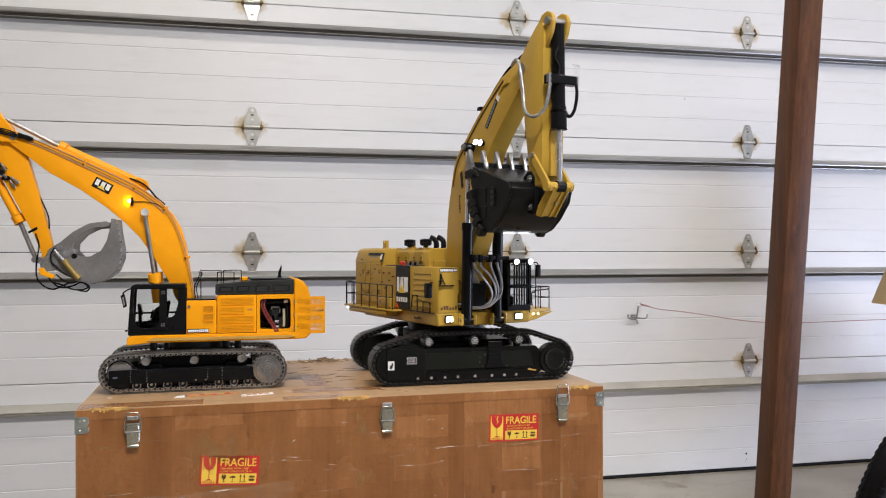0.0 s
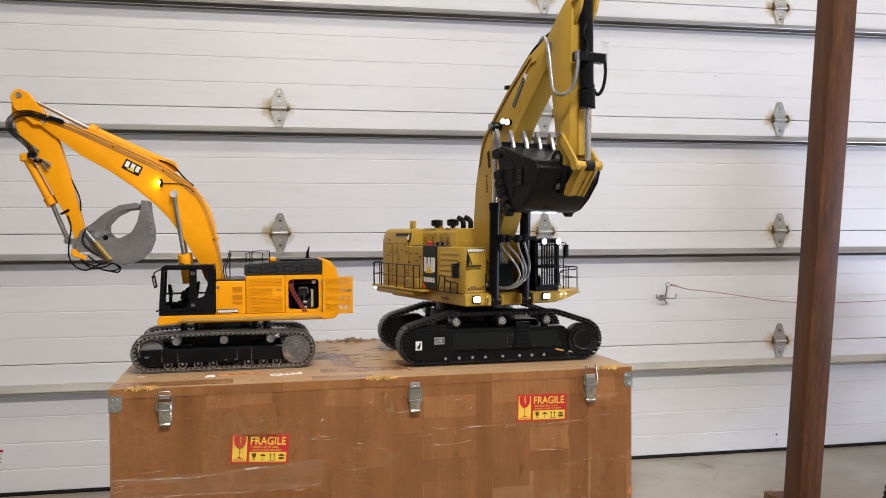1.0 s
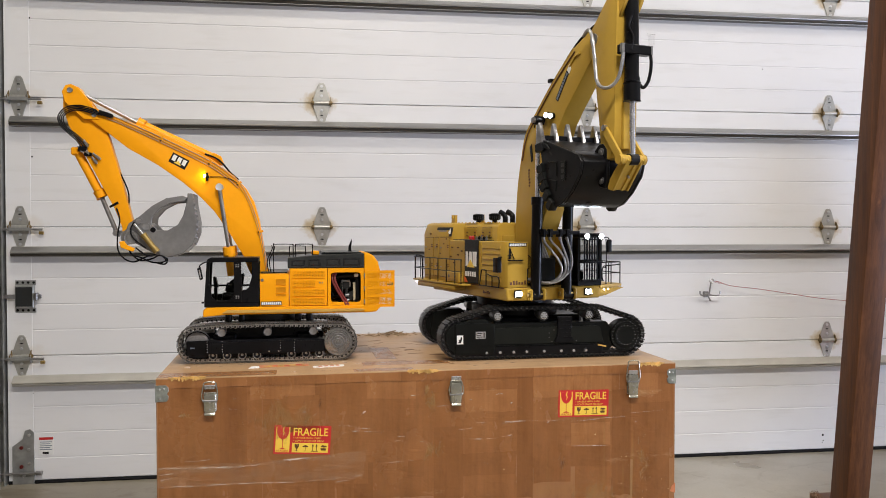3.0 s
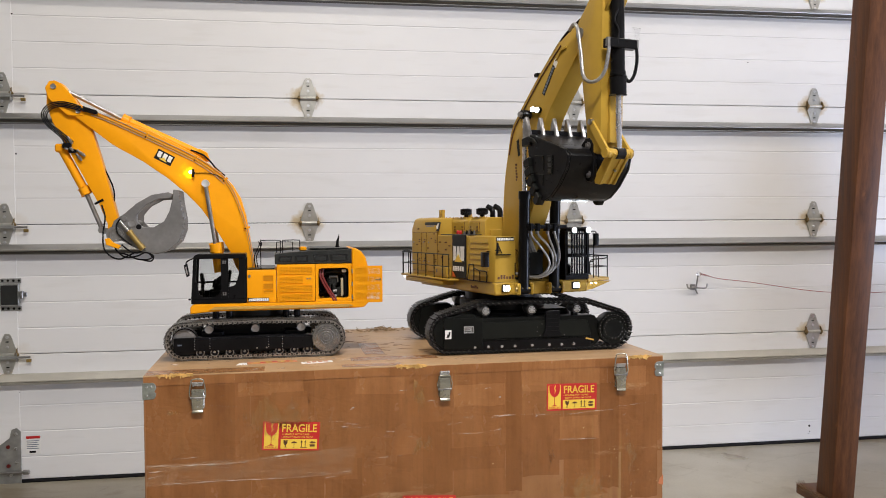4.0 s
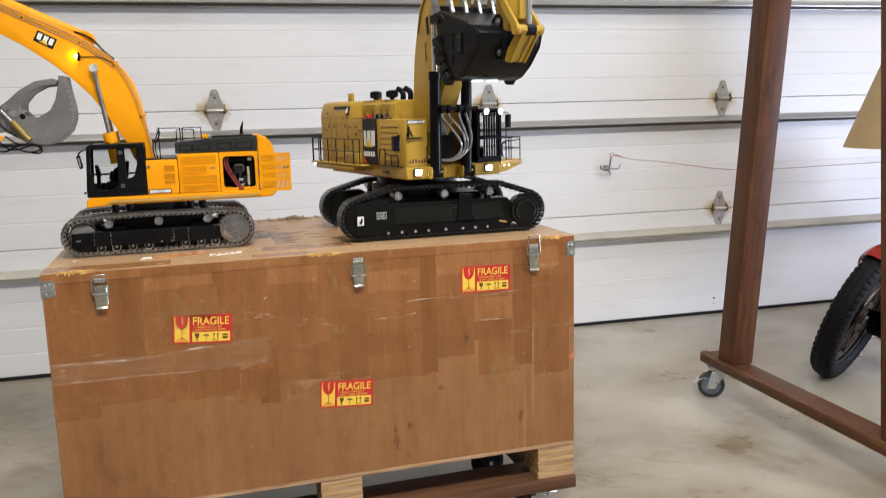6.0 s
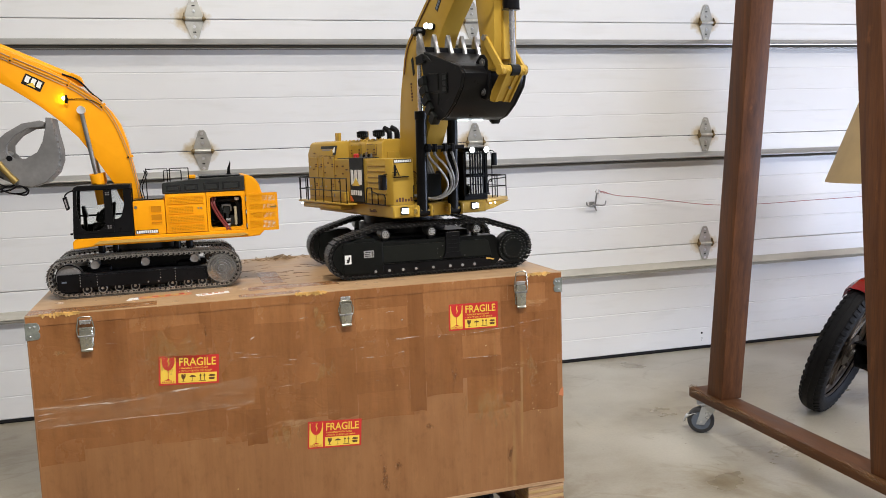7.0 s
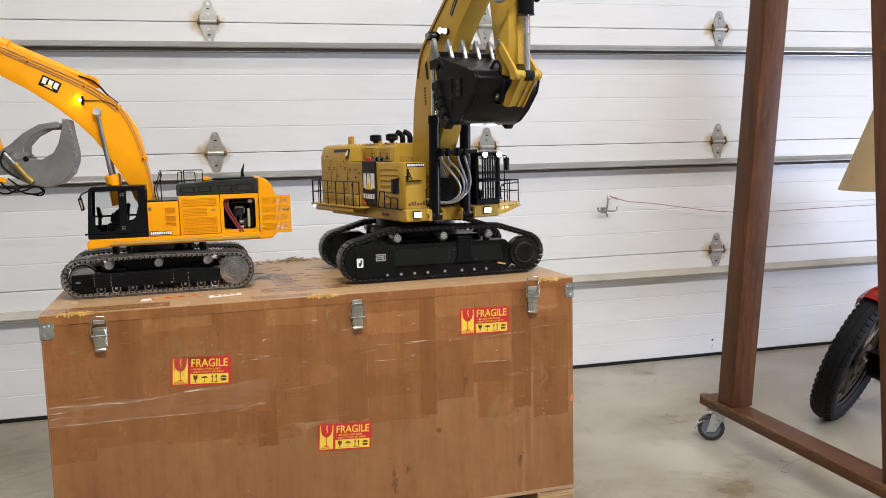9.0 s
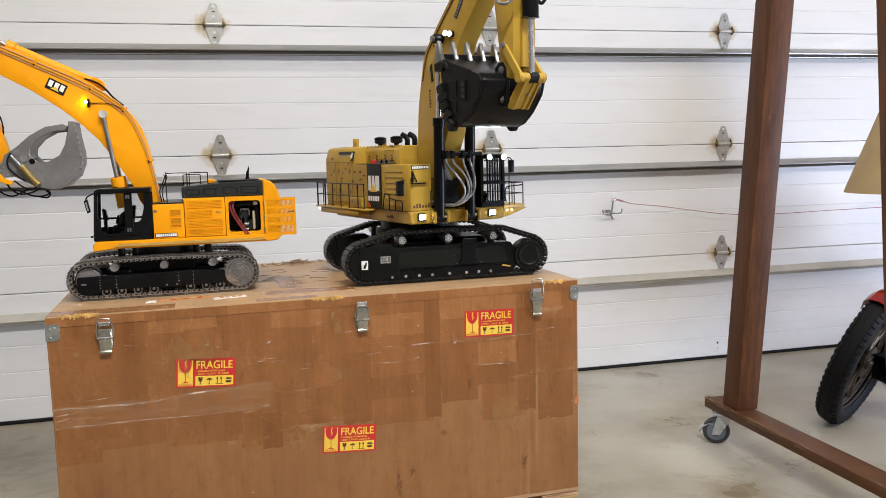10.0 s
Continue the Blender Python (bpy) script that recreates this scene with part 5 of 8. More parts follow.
def crawler(rig, y0, y1, outer, circles, pitch, shoe_mat, body_mat, frame_pts, idler, sprocket, rollers, carriers, style):
    """One track between y0 and y1: frame, wheels, shoes. outer: the side that shows (-1 or 1)."""
    ym, w = (y0 + y1) / 2, y1 - y0
    yo = y0 if outer < 0 else y1
    s = outer
    fr_ = rig.part("track_frame", prism(frame_pts, "y", y0 + w * 0.10, y1 - w * 0.10, 0.002), body_mat)
    shoe = join(box(-pitch * 0.47, pitch * 0.40, -w / 2, w / 2, -0.0030, -0.0005, 0.0005), box(pitch * 0.28, pitch * 0.46, -w / 2, w / 2, -0.0060 if style == "pins" else -0.0050, -0.0025, 0.0006), box(-pitch * 0.15, pitch * 0.0, -w / 2, w / 2, -0.0052 if style == "pins" else -0.0040, -0.0028, 0.0005))
    la, lb = (0.30, 0.22) if style == "pins" else (0.485, 0.43)
    link = join(prism([(-pitch * 0.62, 0.002), (-pitch * 0.62, 0.010), (0, 0.0075), (pitch * 0.45, 0.0105), (pitch * 0.6, 0.009), (pitch * 0.6, 0.002), (0, 0.0005)], "y", -w * la, -w * lb),
                prism([(-pitch * 0.62, 0.002), (-pitch * 0.62, 0.010), (0, 0.0075), (pitch * 0.45, 0.0105), (pitch * 0.6, 0.009), (pitch * 0.6, 0.002), (0, 0.0005)], "y", w * lb, w * la),
                rod((pitch * 0.5, -w * 0.36, 0.006), (pitch * 0.5, w * 0.36, 0.006), 0.0030, 8))
    pin = rod((pitch * 0.1, -w * 0.515, 0.002), (pitch * 0.1, w * 0.515, 0.002), 0.0017, 6) if style == "pins" else join(rod((pitch * 0.5, -w * 0.495, 0.0065), (pitch * 0.5, w * 0.495, 0.0065), 0.0030, 10), rod((0, -w * 0.49, 0.0045), (0, w * 0.49, 0.0045), 0.0014, 6))
    shoe_me = mesh_of("track_shoe", shoe, shoe_mat)
    link_me = mesh_of("track_link", link, shoe_mat if style == "pins" else M_LINK)
    pin_me = mesh_of("track_pin", pin, M_CASTST if style == "pins" else M_BSTEEL)
    belt = rig.part("track_belt", rod((idler[0], y0 + w * 0.3, idler[1]), (idler[0], y1 - w * 0.3, idler[1]), idler[2] * 0.8, 24), body_mat)
    for x, z, a in hull_path(circles, pitch):
        m = T(x, ym, z) @ Matrix.Rotation(-a, 4, "Y")
        rig.shared("track_shoe", shoe_me, m, belt)
        rig.shared("track_link", link_me, m, belt)
        rig.shared("track_pin", pin_me, m, belt)
    return fr_, ym, w, yo, s


def turned(k, n, y):
    """One sprocket tooth, turned to its place."""
    b = prism([(-0.0042, 0.020), (-0.0015, 0.0415), (0.0015, 0.0415), (0.0042, 0.020)], "y", -0.003, 0.003)
    b.transform(T(0.441, y, 0.9035) @ Matrix.Rotation(2 * math.pi * k / n, 4, "Y"))
    return b


# the orange machine
OB = (0.255, 0.32, ZT)
ex = Rig("excavator", CR, OB, "orange-yellow model excavator with bare steel tracks and an open engine door", "model excavator", "model excavators")
TR_O = [(0.072, 0.9035, 0.0475), (0.441, 0.9035, 0.0475), (0.13, 0.9450, 0.009), (0.255, 0.9470, 0.009), (0.376, 0.9445, 0.009)]
FRAME_O = [(0.058, 0.866), (0.045, 0.872), (0.045, 0.912), (0.098, 0.913), (0.150, 0.912), (0.31, 0.914), (0.40, 0.911), (0.408, 0.906), (0.405, 0.880), (0.385, 0.874)]
for y0, y1, outer in ((0.198, 0.254, -1), (0.386, 0.442, 1)):
    fr_, ym, w, yo, s = crawler(ex, y0, y1, outer, TR_O, 0.0128, M_TSTEEL, M_BLACK, FRAME_O, (0.072, 0.9035, 0.042), (0.441, 0.9035, 0.042), 0, 0, "steel")
    ex.part("sprocket", join(rod((0.441, yo + s * -0.001, 0.9035), (0.441, yo - s * 0.02, 0.9035), 0.0372, 48, None, 0.001), rod((0.441, yo + s * 0.002, 0.9035), (0.441, yo - s * 0.001, 0.9035), 0.0305, 44, None, 0.001)), M_TURNED, None, "turned steel drive sprocket")
    ex.part("sprocket_teeth", join(*[turned(k, 24, yo - s * 0.011) for k in range(24)]), M_CASTST)
    for rr in (0.0285, 0.0225, 0.016, 0.009):
        ex.part("turned_ring", ring((0.441, yo + s * 0.002, 0.9035), (0, 1, 0), rr, 0.0007, 40, 6), M_CASTST)
    ex.part("idler", join(rod((0.072, yo - s * 0.014, 0.9035), (0.072, yo - s * 0.05, 0.9035), 0.031, 36, None, 0.001), ring((0.072, yo - s * 0.015, 0.9035), (0, 1, 0), 0.026, 0.002, 36, 8)), M_CASTST)
    for x in (0.113, 0.149, 0.188, 0.226, 0.316, 0.355, 0.390):
        r = ex.part("track_roller", join(rod((x, yo - s * 0.001, 0.872), (x, yo - s * 0.052, 0.872), 0.0090, 18, None, 0.001)), M_BLACK)
        ex.part("roller_rim", ring((x, yo - s * 0.0012, 0.873), (0, 1, 0), 0.0098, 0.0015, 20, 6), M_LINK, r)
        ex.part("roller_cap", rod((x, yo + s * 0.0012, 0.8745), (x, yo - s * 0.002, 0.8745), 0.0034, 12, None, 0.0006), M_LINK, r)
    ex.part("roller_guard", prism([(0.096, 0.8775), (0.098, 0.9075), (0.150, 0.9085), (0.310, 0.9105), (0.396, 0.9080), (0.402, 0.8775)], "y", min(yo - s * 0.006, yo + s * 0.0006), max(yo - s * 0.006, yo + s * 0.0006), 0.0008), M_BLACK)
    for x in (0.258, 0.283):
        ex.part("guard_bolt", rod((x, yo + s * 0.0016, 0.8815), (x, yo - s * 0.001, 0.8815), 0.0022, 8), M_LINK)
    for x in (0.135, 0.254, 0.374):
        ex.part("carrier_roller", rod((x, yo - s * 0.003, 0.9335), (x, yo - s * 0.05, 0.9335), 0.0105, 20, None, 0.001), M_CASTST)
    for x in (0.0985, 0.1375, 0.288, 0.3245):
        for k in range(5):
            ex.part("frame_rivet", ball((x, yo + s * 0.0007, 0.8835 + 0.0068 * k), 0.0013, 6), M_ZINC, fr_)
    ex.part("frame_label", box(0.055, 0.066, yo - s * 0.0050, yo - s * 0.0056, 0.892, 0.896), M_GREYHUB, fr_)
ex.part("car_body", join(box(0.14, 0.38, 0.255, 0.385, 0.905, 0.945, 0.006), box(0.11, 0.17, 0.235, 0.405, 0.905, 0.925, 0.004), box(0.33, 0.39, 0.235, 0.405, 0.905, 0.925, 0.004)), M_BLACK)
ex.part("turntable", join(rod((0.255, 0.32, 0.944), (0.255, 0.32, 0.958), 0.085, 40), rod((0.255, 0.32, 0.958), (0.255, 0.32, 0.9790), 0.072, 40)), M_GUNM)
for x, y in ((0.15, 0.25), (0.185, 0.25), (0.335, 0.25), (0.365, 0.25)):
    ex.part("underdeck_motor", rod((x, y, 0.955), (x, y, 0.9790), 0.009, 14), M_BLACK)
deck = ex.part("deck", prism([(0.087, 0.974), (0.087, 0.992), (0.095, 0.999), (0.545, 0.999), (0.558, 0.994), (0.545, 0.981), (0.52, 0.9795), (0.150, 0.9795)], "y", 0.213, 0.430, 0.002), M_ORANGE)
ex.part("side_rail", prism([(0.136, 0.984), (0.150, 0.992), (0.505, 0.991), (0.515, 0.987), (0.50, 0.983)], "y", 0.206, 0.2128, 0.001), M_TAN, deck, "tan bumper strip along the deck")
# cab
CY0, CY1 = 0.218, 0.300
cab = ex.part("cab", box(0.0895, 0.232, CY0, CY1, 0.9995, 1.012, 0.002), M_BLACK, None, "black cab with clear windows")
ex.part("cab_roof", prism([(0.0945, 1.119), (0.099, 1.128), (0.108, 1.132), (0.232, 1.132), (0.232, 1.119)], "y", CY0 - 0.002, CY1 + 0.002, 0.002), M_BLACK, cab)
for y in (CY0, CY1 - 0.006):
    ex.part("pillar", prism([(0.0895, 1.012), (0.0995, 1.012), (0.1050, 1.119), (0.0965, 1.119)], "y", y, y + 0.006), M_BLACK, cab)
    ex.part("pillar", box(0.213, 0.232, y, y + 0.006, 1.012, 1.119), M_BLACK, cab)
ex.part("pillar", box(0.1665, 0.1855, CY0 - 0.001, CY0 + 0.006, 1.012, 1.119), M_BLACK, cab)
ex.part("door_panel", prism([(0.098, 1.012), (0.1663, 1.012), (0.1663, 1.036), (0.161, 1.025), (0.150, 1.018), (0.122, 1.017), (0.110, 1.026), (0.107, 1.045), (0.104, 1.060), (0.102, 1.060)], "y", CY0, CY0 + 0.004), M_BLACK, cab)
ex.part("door_panel", prism([(0.1857, 1.012), (0.213, 1.012), (0.213, 1.080), (0.205, 1.052), (0.198, 1.046), (0.1857, 1.044)], "y", CY0, CY0 + 0.004), M_BLACK, cab)
ex.part("far_panel", box(0.097, 0.213, CY1 - 0.005, CY1, 1.012, 1.030), M_BLACK, cab)
ex.part("far_bar", box(0.098, 0.213, CY1 - 0.005, CY1, 1.050, 1.055), M_BLACK, cab)
ex.part("back_panel", box(0.226, 0.232, CY0 + 0.006, CY1 - 0.006, 1.012, 1.06), M_BLACK, cab)
ex.part("side_window", prism([(0.098, 1.016), (0.167, 1.016), (0.167, 1.121), (0.104, 1.121)], "y", CY0 + 0.002, CY0 + 0.003), M_GLASS, cab)
ex.part("rear_window", box(0.1857, 0.218, CY0 + 0.002, CY0 + 0.003, 1.05, 1.120), M_GLASS, cab)
ex.part("far_window", box(0.106, 0.218, CY1 - 0.004, CY1 - 0.003, 1.02, 1.120), M_GLASS, cab)
ex.part("seat", join(box(0.134, 0.178, 0.240, 0.280, 1.012, 1.036, 0.004, 2), prism([(0.143, 1.034), (0.168, 1.034), (0.172, 1.066), (0.163, 1.073), (0.154, 1.066), (0.148, 1.052)], "y", 0.244, 0.276, 0.003), prism([(0.174, 1.030), (0.184, 1.030), (0.192, 1.085), (0.184, 1.088)], "y", 0.242, 0.278, 0.003)), M_DARK, cab)
ex.part("console", join(prism([(0.112, 1.050), (0.124, 1.050), (0.117, 1.078), (0.110, 1.080)], "y", 0.245, 0.275, 0.002), box(0.112, 0.120, 0.250, 0.270, 1.012, 1.051, 0.002), box(0.118, 0.152, 0.272, 0.277, 1.052, 1.056, 0.001), tube([(0.142, 0.262, 1.040), (0.146, 0.26, 1.056), (0.149, 0.258, 1.062)], 0.0025, 8, 4)), M_DARK, cab)
for z in (1.026, 1.110):
    ex.part("door_hinge", join(*[box(0.1705 + dx, 0.1745 + dx, CY0 - 0.0025, CY0 - 0.0005, z + dz, z + dz + 0.0036, 0.0004) for dx in (0, 0.0055) for dz in (-0.0045, 0.0005)]), M_CASTST, cab)
ex.part("mirror_arm", tube([(0.103, CY0, 1.122), (0.090, CY0 - 0.010, 1.118), (0.080, CY0 - 0.013, 1.110), (0.080, CY0 - 0.013, 1.095)], 0.0018, 6, 5), M_BLACK, cab)
ex.part("mirror", prism([(0.074, 1.104), (0.083, 1.108), (0.089, 1.076), (0.081, 1.072)], "y", CY0 - 0.022, CY0 - 0.008, 0.002, 2), M_BLACK, cab)
ex.part("mirror_face", prism([(0.0780, 1.100), (0.0815, 1.101), (0.0855, 1.080), (0.0825, 1.078)], "y", CY0 - 0.0226, CY0 - 0.0218), M_CHROME, cab)
ex.part("step_mirror", box(0.083, 0.0893, CY0 - 0.003, CY0 + 0.001, 1.010, 1.015, 0.001), M_BLACK, cab)
# body behind the cab
NY, FY = 0.2165, 0.428
tank = ex.part("tank_housing", box(0.2335, 0.3105, NY, FY, 0.9995, 1.087, 0.003, 2), M_ORANGE, None, "orange side housing with a slotted grille")
for z0, z1 in ((1.027, 1.032), (1.0365, 1.0505), (1.0575, 1.072)):
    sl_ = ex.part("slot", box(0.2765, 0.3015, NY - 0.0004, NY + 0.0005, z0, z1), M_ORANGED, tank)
    ex.part("slot_rim", join(box(0.2745, 0.3035, NY - 0.0014, NY, z1, z1 + 0.0012), box(0.2745, 0.3035, NY - 0.0014, NY, z0 - 0.0012, z0), box(0.2745, 0.2765, NY - 0.0014, NY, z0, z1), box(0.3015, 0.3035, NY - 0.0014, NY, z0, z1)), M_ORANGE, sl_)
ex.part("round_lock", rod((0.240, NY + 0.001, 1.071), (0.240, NY - 0.0015, 1.071), 0.004, 14), M_STEEL, tank)
badge = ex.part("side_badge", box(0.236, 0.291, NY - 0.0012, NY - 0.0002, 1.003, 1.013), M_INK, tank, "black name badge with white marks")
for i in range(10):
    ex.part("mark", box(0.2385 + 0.0052 * i, 0.2425 + 0.0052 * i, NY - 0.0016, NY - 0.0012, 1.0045, 1.0115), M_WHITE, badge)
eng = ex.part("engine_cover", box(0.3115, 0.4135, NY, FY, 0.9995, 1.101, 0.003, 2), M_ORANGE, None, "orange engine cover with four meshed vents")
for k, (x1, z) in enumerate(((0.405, 1.004), (0.405, 1.028), (0.380, 1.052), (0.405, 1.077))):
    # vent backing, its shade put into the colour
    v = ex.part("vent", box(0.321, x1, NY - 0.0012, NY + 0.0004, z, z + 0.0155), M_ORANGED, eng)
    for i in range(4):
        ex.part("vent_wire", box(0.321, x1, NY - 0.0020, NY - 0.0013, z + 0.0016 + 0.0038 * i, z + 0.0034 + 0.0038 * i), M_ORANGE, v)
    n = int((x1 - 0.321) / 0.004)
    for i in range(n):
        ex.part("vent_wire", box(0.3222 + 0.004 * i, 0.3236 + 0.004 * i, NY - 0.0020, NY - 0.0013, z, z + 0.0155), M_ORANGE, v)
    ex.part("vent_rim", join(box(0.319, x1 + 0.002, NY - 0.0024, NY, z - 0.002, z), box(0.319, x1 + 0.002, NY - 0.0024, NY, z + 0.0155, z + 0.0175), box(0.319, 0.321, NY - 0.0024, NY, z, z + 0.0155), box(x1, x1 + 0.002, NY - 0.0024, NY, z, z + 0.0155)), M_ORANGE, eng)
for z in (1.062,):
    ex.part("latch_knob", join(*[rod((x, NY, z), (x, NY - 0.002, z), 0.0022, 8) for x in (0.393, 0.400)]), M_STEEL, eng)
# open compartment
bay = ex.part("engine_bay", join(box(0.4145, 0.4195, NY, FY, 0.9995, 1.101), box(0.5065, 0.5125, NY, FY, 0.9995, 1.101), box(0.4195, 0.5065, NY, FY, 0.9995, 1.005), box(0.4195, 0.5065, NY, FY, 1.092, 1.101), box(0.4195, 0.5065, 0.31, FY, 1.005, 1.092)), M_ORANGE, None, "open engine bay with hoses")
ex.part("bay_frame", join(box(0.4190, 0.4225, NY - 0.0006, NY + 0.006, 1.0045, 1.0930, 0.001), box(0.5035, 0.5070, NY - 0.0006, NY + 0.006, 1.0045, 1.0930, 0.001), box(0.4222, 0.5038, NY - 0.0005, NY + 0.006, 1.0045, 1.0080, 0.001), box(0.4222, 0.5038, NY - 0.0005, NY + 0.006, 1.0890, 1.0930, 0.001), *[prism([(cx, cz), (cx + sx * 0.008, cz), (cx + sx * 0.0025, cz + sz * 0.0025), (cx, cz + sz * 0.008)], "y", NY - 0.0004, NY + 0.005) for cx, sx in ((0.4222, 1), (0.5038, -1)) for cz, sz in ((1.0077, 1), (1.0893, -1))]), M_ORANGE, bay)
ex.part("bay_tube", join(tube([(0.432, 0.244, 1.074), (0.455, 0.240, 1.079), (0.480, 0.238, 1.080), (0.494, 0.238, 1.072), (0.497, 0.238, 1.050), (0.497, 0.238, 1.014)], 0.0058, 12, 6), rod((0.436, 0.243, 1.0745), (0.442, 0.242, 1.0765), 0.0072, 14)), M_BLACK, bay)
for z in (1.006, 1.020):
    ex.part("pump_cap", rod((0.462, 0.226, z + 0.006), (0.472, 0.226, z + 0.006), 0.0045, 12, None, 0.001), M_CASTST, bay)
ex.part("bay_lining", join(box(0.4197, 0.5063, 0.300, 0.3095, 1.0052, 1.0918), box(0.4197, 0.4210, NY + 0.006, 0.30, 1.0052, 1.0918), box(0.5050, 0.5063, NY + 0.006, 0.30, 1.0052, 1.0918)), M_BLACK, bay)
ex.part("pump_block", join(box(0.455, 0.475, 0.245, 0.285, 1.040, 1.068, 0.003), box(0.462, 0.470, 0.238, 0.262, 1.020, 1.045, 0.002), box(0.470, 0.50, 0.255, 0.29, 1.008, 1.035, 0.003)), M_GUNM, bay)
ex.part("bay_bracket", join(box(0.452, 0.456, 0.240, 0.246, 1.028, 1.068, 0.001), box(0.456, 0.476, 0.240, 0.246, 1.062, 1.068, 0.001), box(0.474, 0.478, 0.240, 0.246, 1.048, 1.062, 0.001)), M_STEEL, bay)
ex.part("bay_pipe", tube([(0.500, 0.24, 1.075), (0.497, 0.236, 1.05), (0.499, 0.238, 1.02), (0.490, 0.24, 1.008)], 0.0035, 8, 5), M_HOSEB, bay)
ex.part("filter", join(rod((0.488, 0.245, 1.012), (0.488, 0.245, 1.055), 0.0040, 16, None, 0.001), rod((0.488, 0.245, 1.055), (0.488, 0.245, 1.060), 0.0045, 16)), M_CREAM, bay)
ex.part("servo_box", join(box(0.430, 0.500, 0.250, 0.298, 1.070, 1.090, 0.003), box(0.448, 0.455, 0.24, 0.27, 1.03, 1.06)), M_DARK, bay)
ex.part("connector", box(0.486, 0.498, 0.226, 0.236, 1.0765, 1.0850, 0.002), M_WHITE, bay)
for k, dx in enumerate((0.0, 0.007)):
    ex.part("red_hose", tube([(0.430 + dx, 0.235, 1.088), (0.427 + dx, 0.228, 1.070), (0.437 + dx, 0.224, 1.045), (0.452 + dx, 0.222, 1.020), (0.464 + dx, 0.216, 1.001)], 0.0030, 8, 6), M_REDHOSE, bay)
ex.part("bay_pipe", join(tube([(0.425, 0.26, 1.015), (0.445, 0.25, 1.022), (0.47, 0.25, 1.016)], 0.004, 8, 5), tube([(0.425, 0.27, 1.03), (0.44, 0.26, 1.012), (0.46, 0.26, 1.008)], 0.004, 8, 5)), M_HOSEB, bay)
# access door swung open beside the bay
dr = ex.part("access_door", join(box(0.5145, 0.596, 0.2125, 0.2150, 0.994, 1.0005), box(0.5145, 0.596, 0.2125, 0.2150, 1.0875, 1.094), box(0.5145, 0.5215, 0.2125, 0.2150, 0.999, 1.089), box(0.589, 0.596, 0.2125, 0.2150, 0.999, 1.089)), M_ORANGE, None, "open orange access door with meshed vents")
for z in (1.020, 1.042, 1.064):
    ex.part("door_slat", box(0.5210, 0.5895, 0.2127, 0.2148, z, z + 0.008), M_ORANGE, dr)
for z0, z1 in ((1.0, 1.020), (1.028, 1.042), (1.050, 1.064), (1.072, 1.088)):
    wires = [box(0.5215, 0.589, 0.2133, 0.2141, z0 + (z1 - z0) * (i + 0.5) / 6 - 0.0009, z0 + (z1 - z0) * (i + 0.5) / 6 + 0.0009) for i in range(6)]
    wires += [box(0.5215 + 0.00337 * (i + 0.5) - 0.0009, 0.5215 + 0.00337 * (i + 0.5) + 0.0009, 0.2133, 0.2141, z0, z1) for i in range(20)]
    g_ = ex.part("door_mesh", join(*wires), M_ORANGE, dr)
    g_["kind"] = "stuff"
ex.part("door_latch", join(rod((0.578, 0.2115, 1.056), (0.578, 0.2165, 1.056), 0.0018, 8), rod((0.590, 0.2115, 1.058), (0.590, 0.2165, 1.058), 0.0024, 8), box(0.576, 0.592, 0.2118, 0.2126, 1.0545, 1.0570)), M_BRASS, dr)
for z in (1.01, 1.045, 1.08):
    ex.part("hinge_knuckle", rod((0.5135, 0.2137, z - 0.006), (0.5135, 0.2137, z + 0.006), 0.002, 8), M_STEEL, dr)
# counterweight and roof
ex.part("counterweight", prism([(0.5130, 0.985), (0.548, 0.990), (0.557, 1.005), (0.557, 1.095), (0.551, 1.118), (0.538, 1.136), (0.522, 1.143), (0.5130, 1.144)], "y", NY + 0.001, FY, 0.007, 3), M_ORANGE)
roof = ex.part("roof_box", prism([(0.307, 1.1018), (0.307, 1.128), (0.312, 1.131), (0.40, 1.138), (0.5125, 1.141), (0.5125, 1.1018)], "y", 0.2155, 0.425, 0.002), M_GUNM, None, "dark grey roof box with window-like vents")
for x0, x1 in ((0.317, 0.353), (0.362, 0.395), (0.410, 0.448), (0.456, 0.502)):
    ex.part("roof_vent", box(x0, x1, 0.2146, 0.2156, 1.108, 1.1235 + (x0 - 0.317) * 0.03, 0.0003), M_VENT, roof)
    ex.part("vent_grille", box(x0 + 0.004, x1 - 0.006, 0.2138, 0.2146, 1.1105, 1.1195 + (x0 - 0.317) * 0.03, 0.0003), M_GUNM, roof)
ex.part("roof_hatch", box(0.372, 0.392, 0.245, 0.285, 1.137, 1.1475, 0.002), M_ORANGE, roof)
ex.part("roof_plate", box(0.40, 0.505, 0.222, 0.415, 1.1415, 1.1445, 0.001), M_GUNM, roof)
ex.part("exhaust", join(rod((0.479, 0.29, 1.143), (0.479, 0.29, 1.147), 0.0065, 14), prism([(0.4745, 1.146), (0.4835, 1.146), (0.4830, 1.158), (0.4850, 1.172), (0.4840, 1.181), (0.4800, 1.170), (0.4755, 1.160)], "y", 0.2855, 0.2945, 0.0015, 2)), M_BLACK, None, "black pointed exhaust stack")
ex.part("step_plate", box(0.2345, 0.3065, 0.235, 0.425, 1.0875, 1.0905, 0.001), M_DARK)
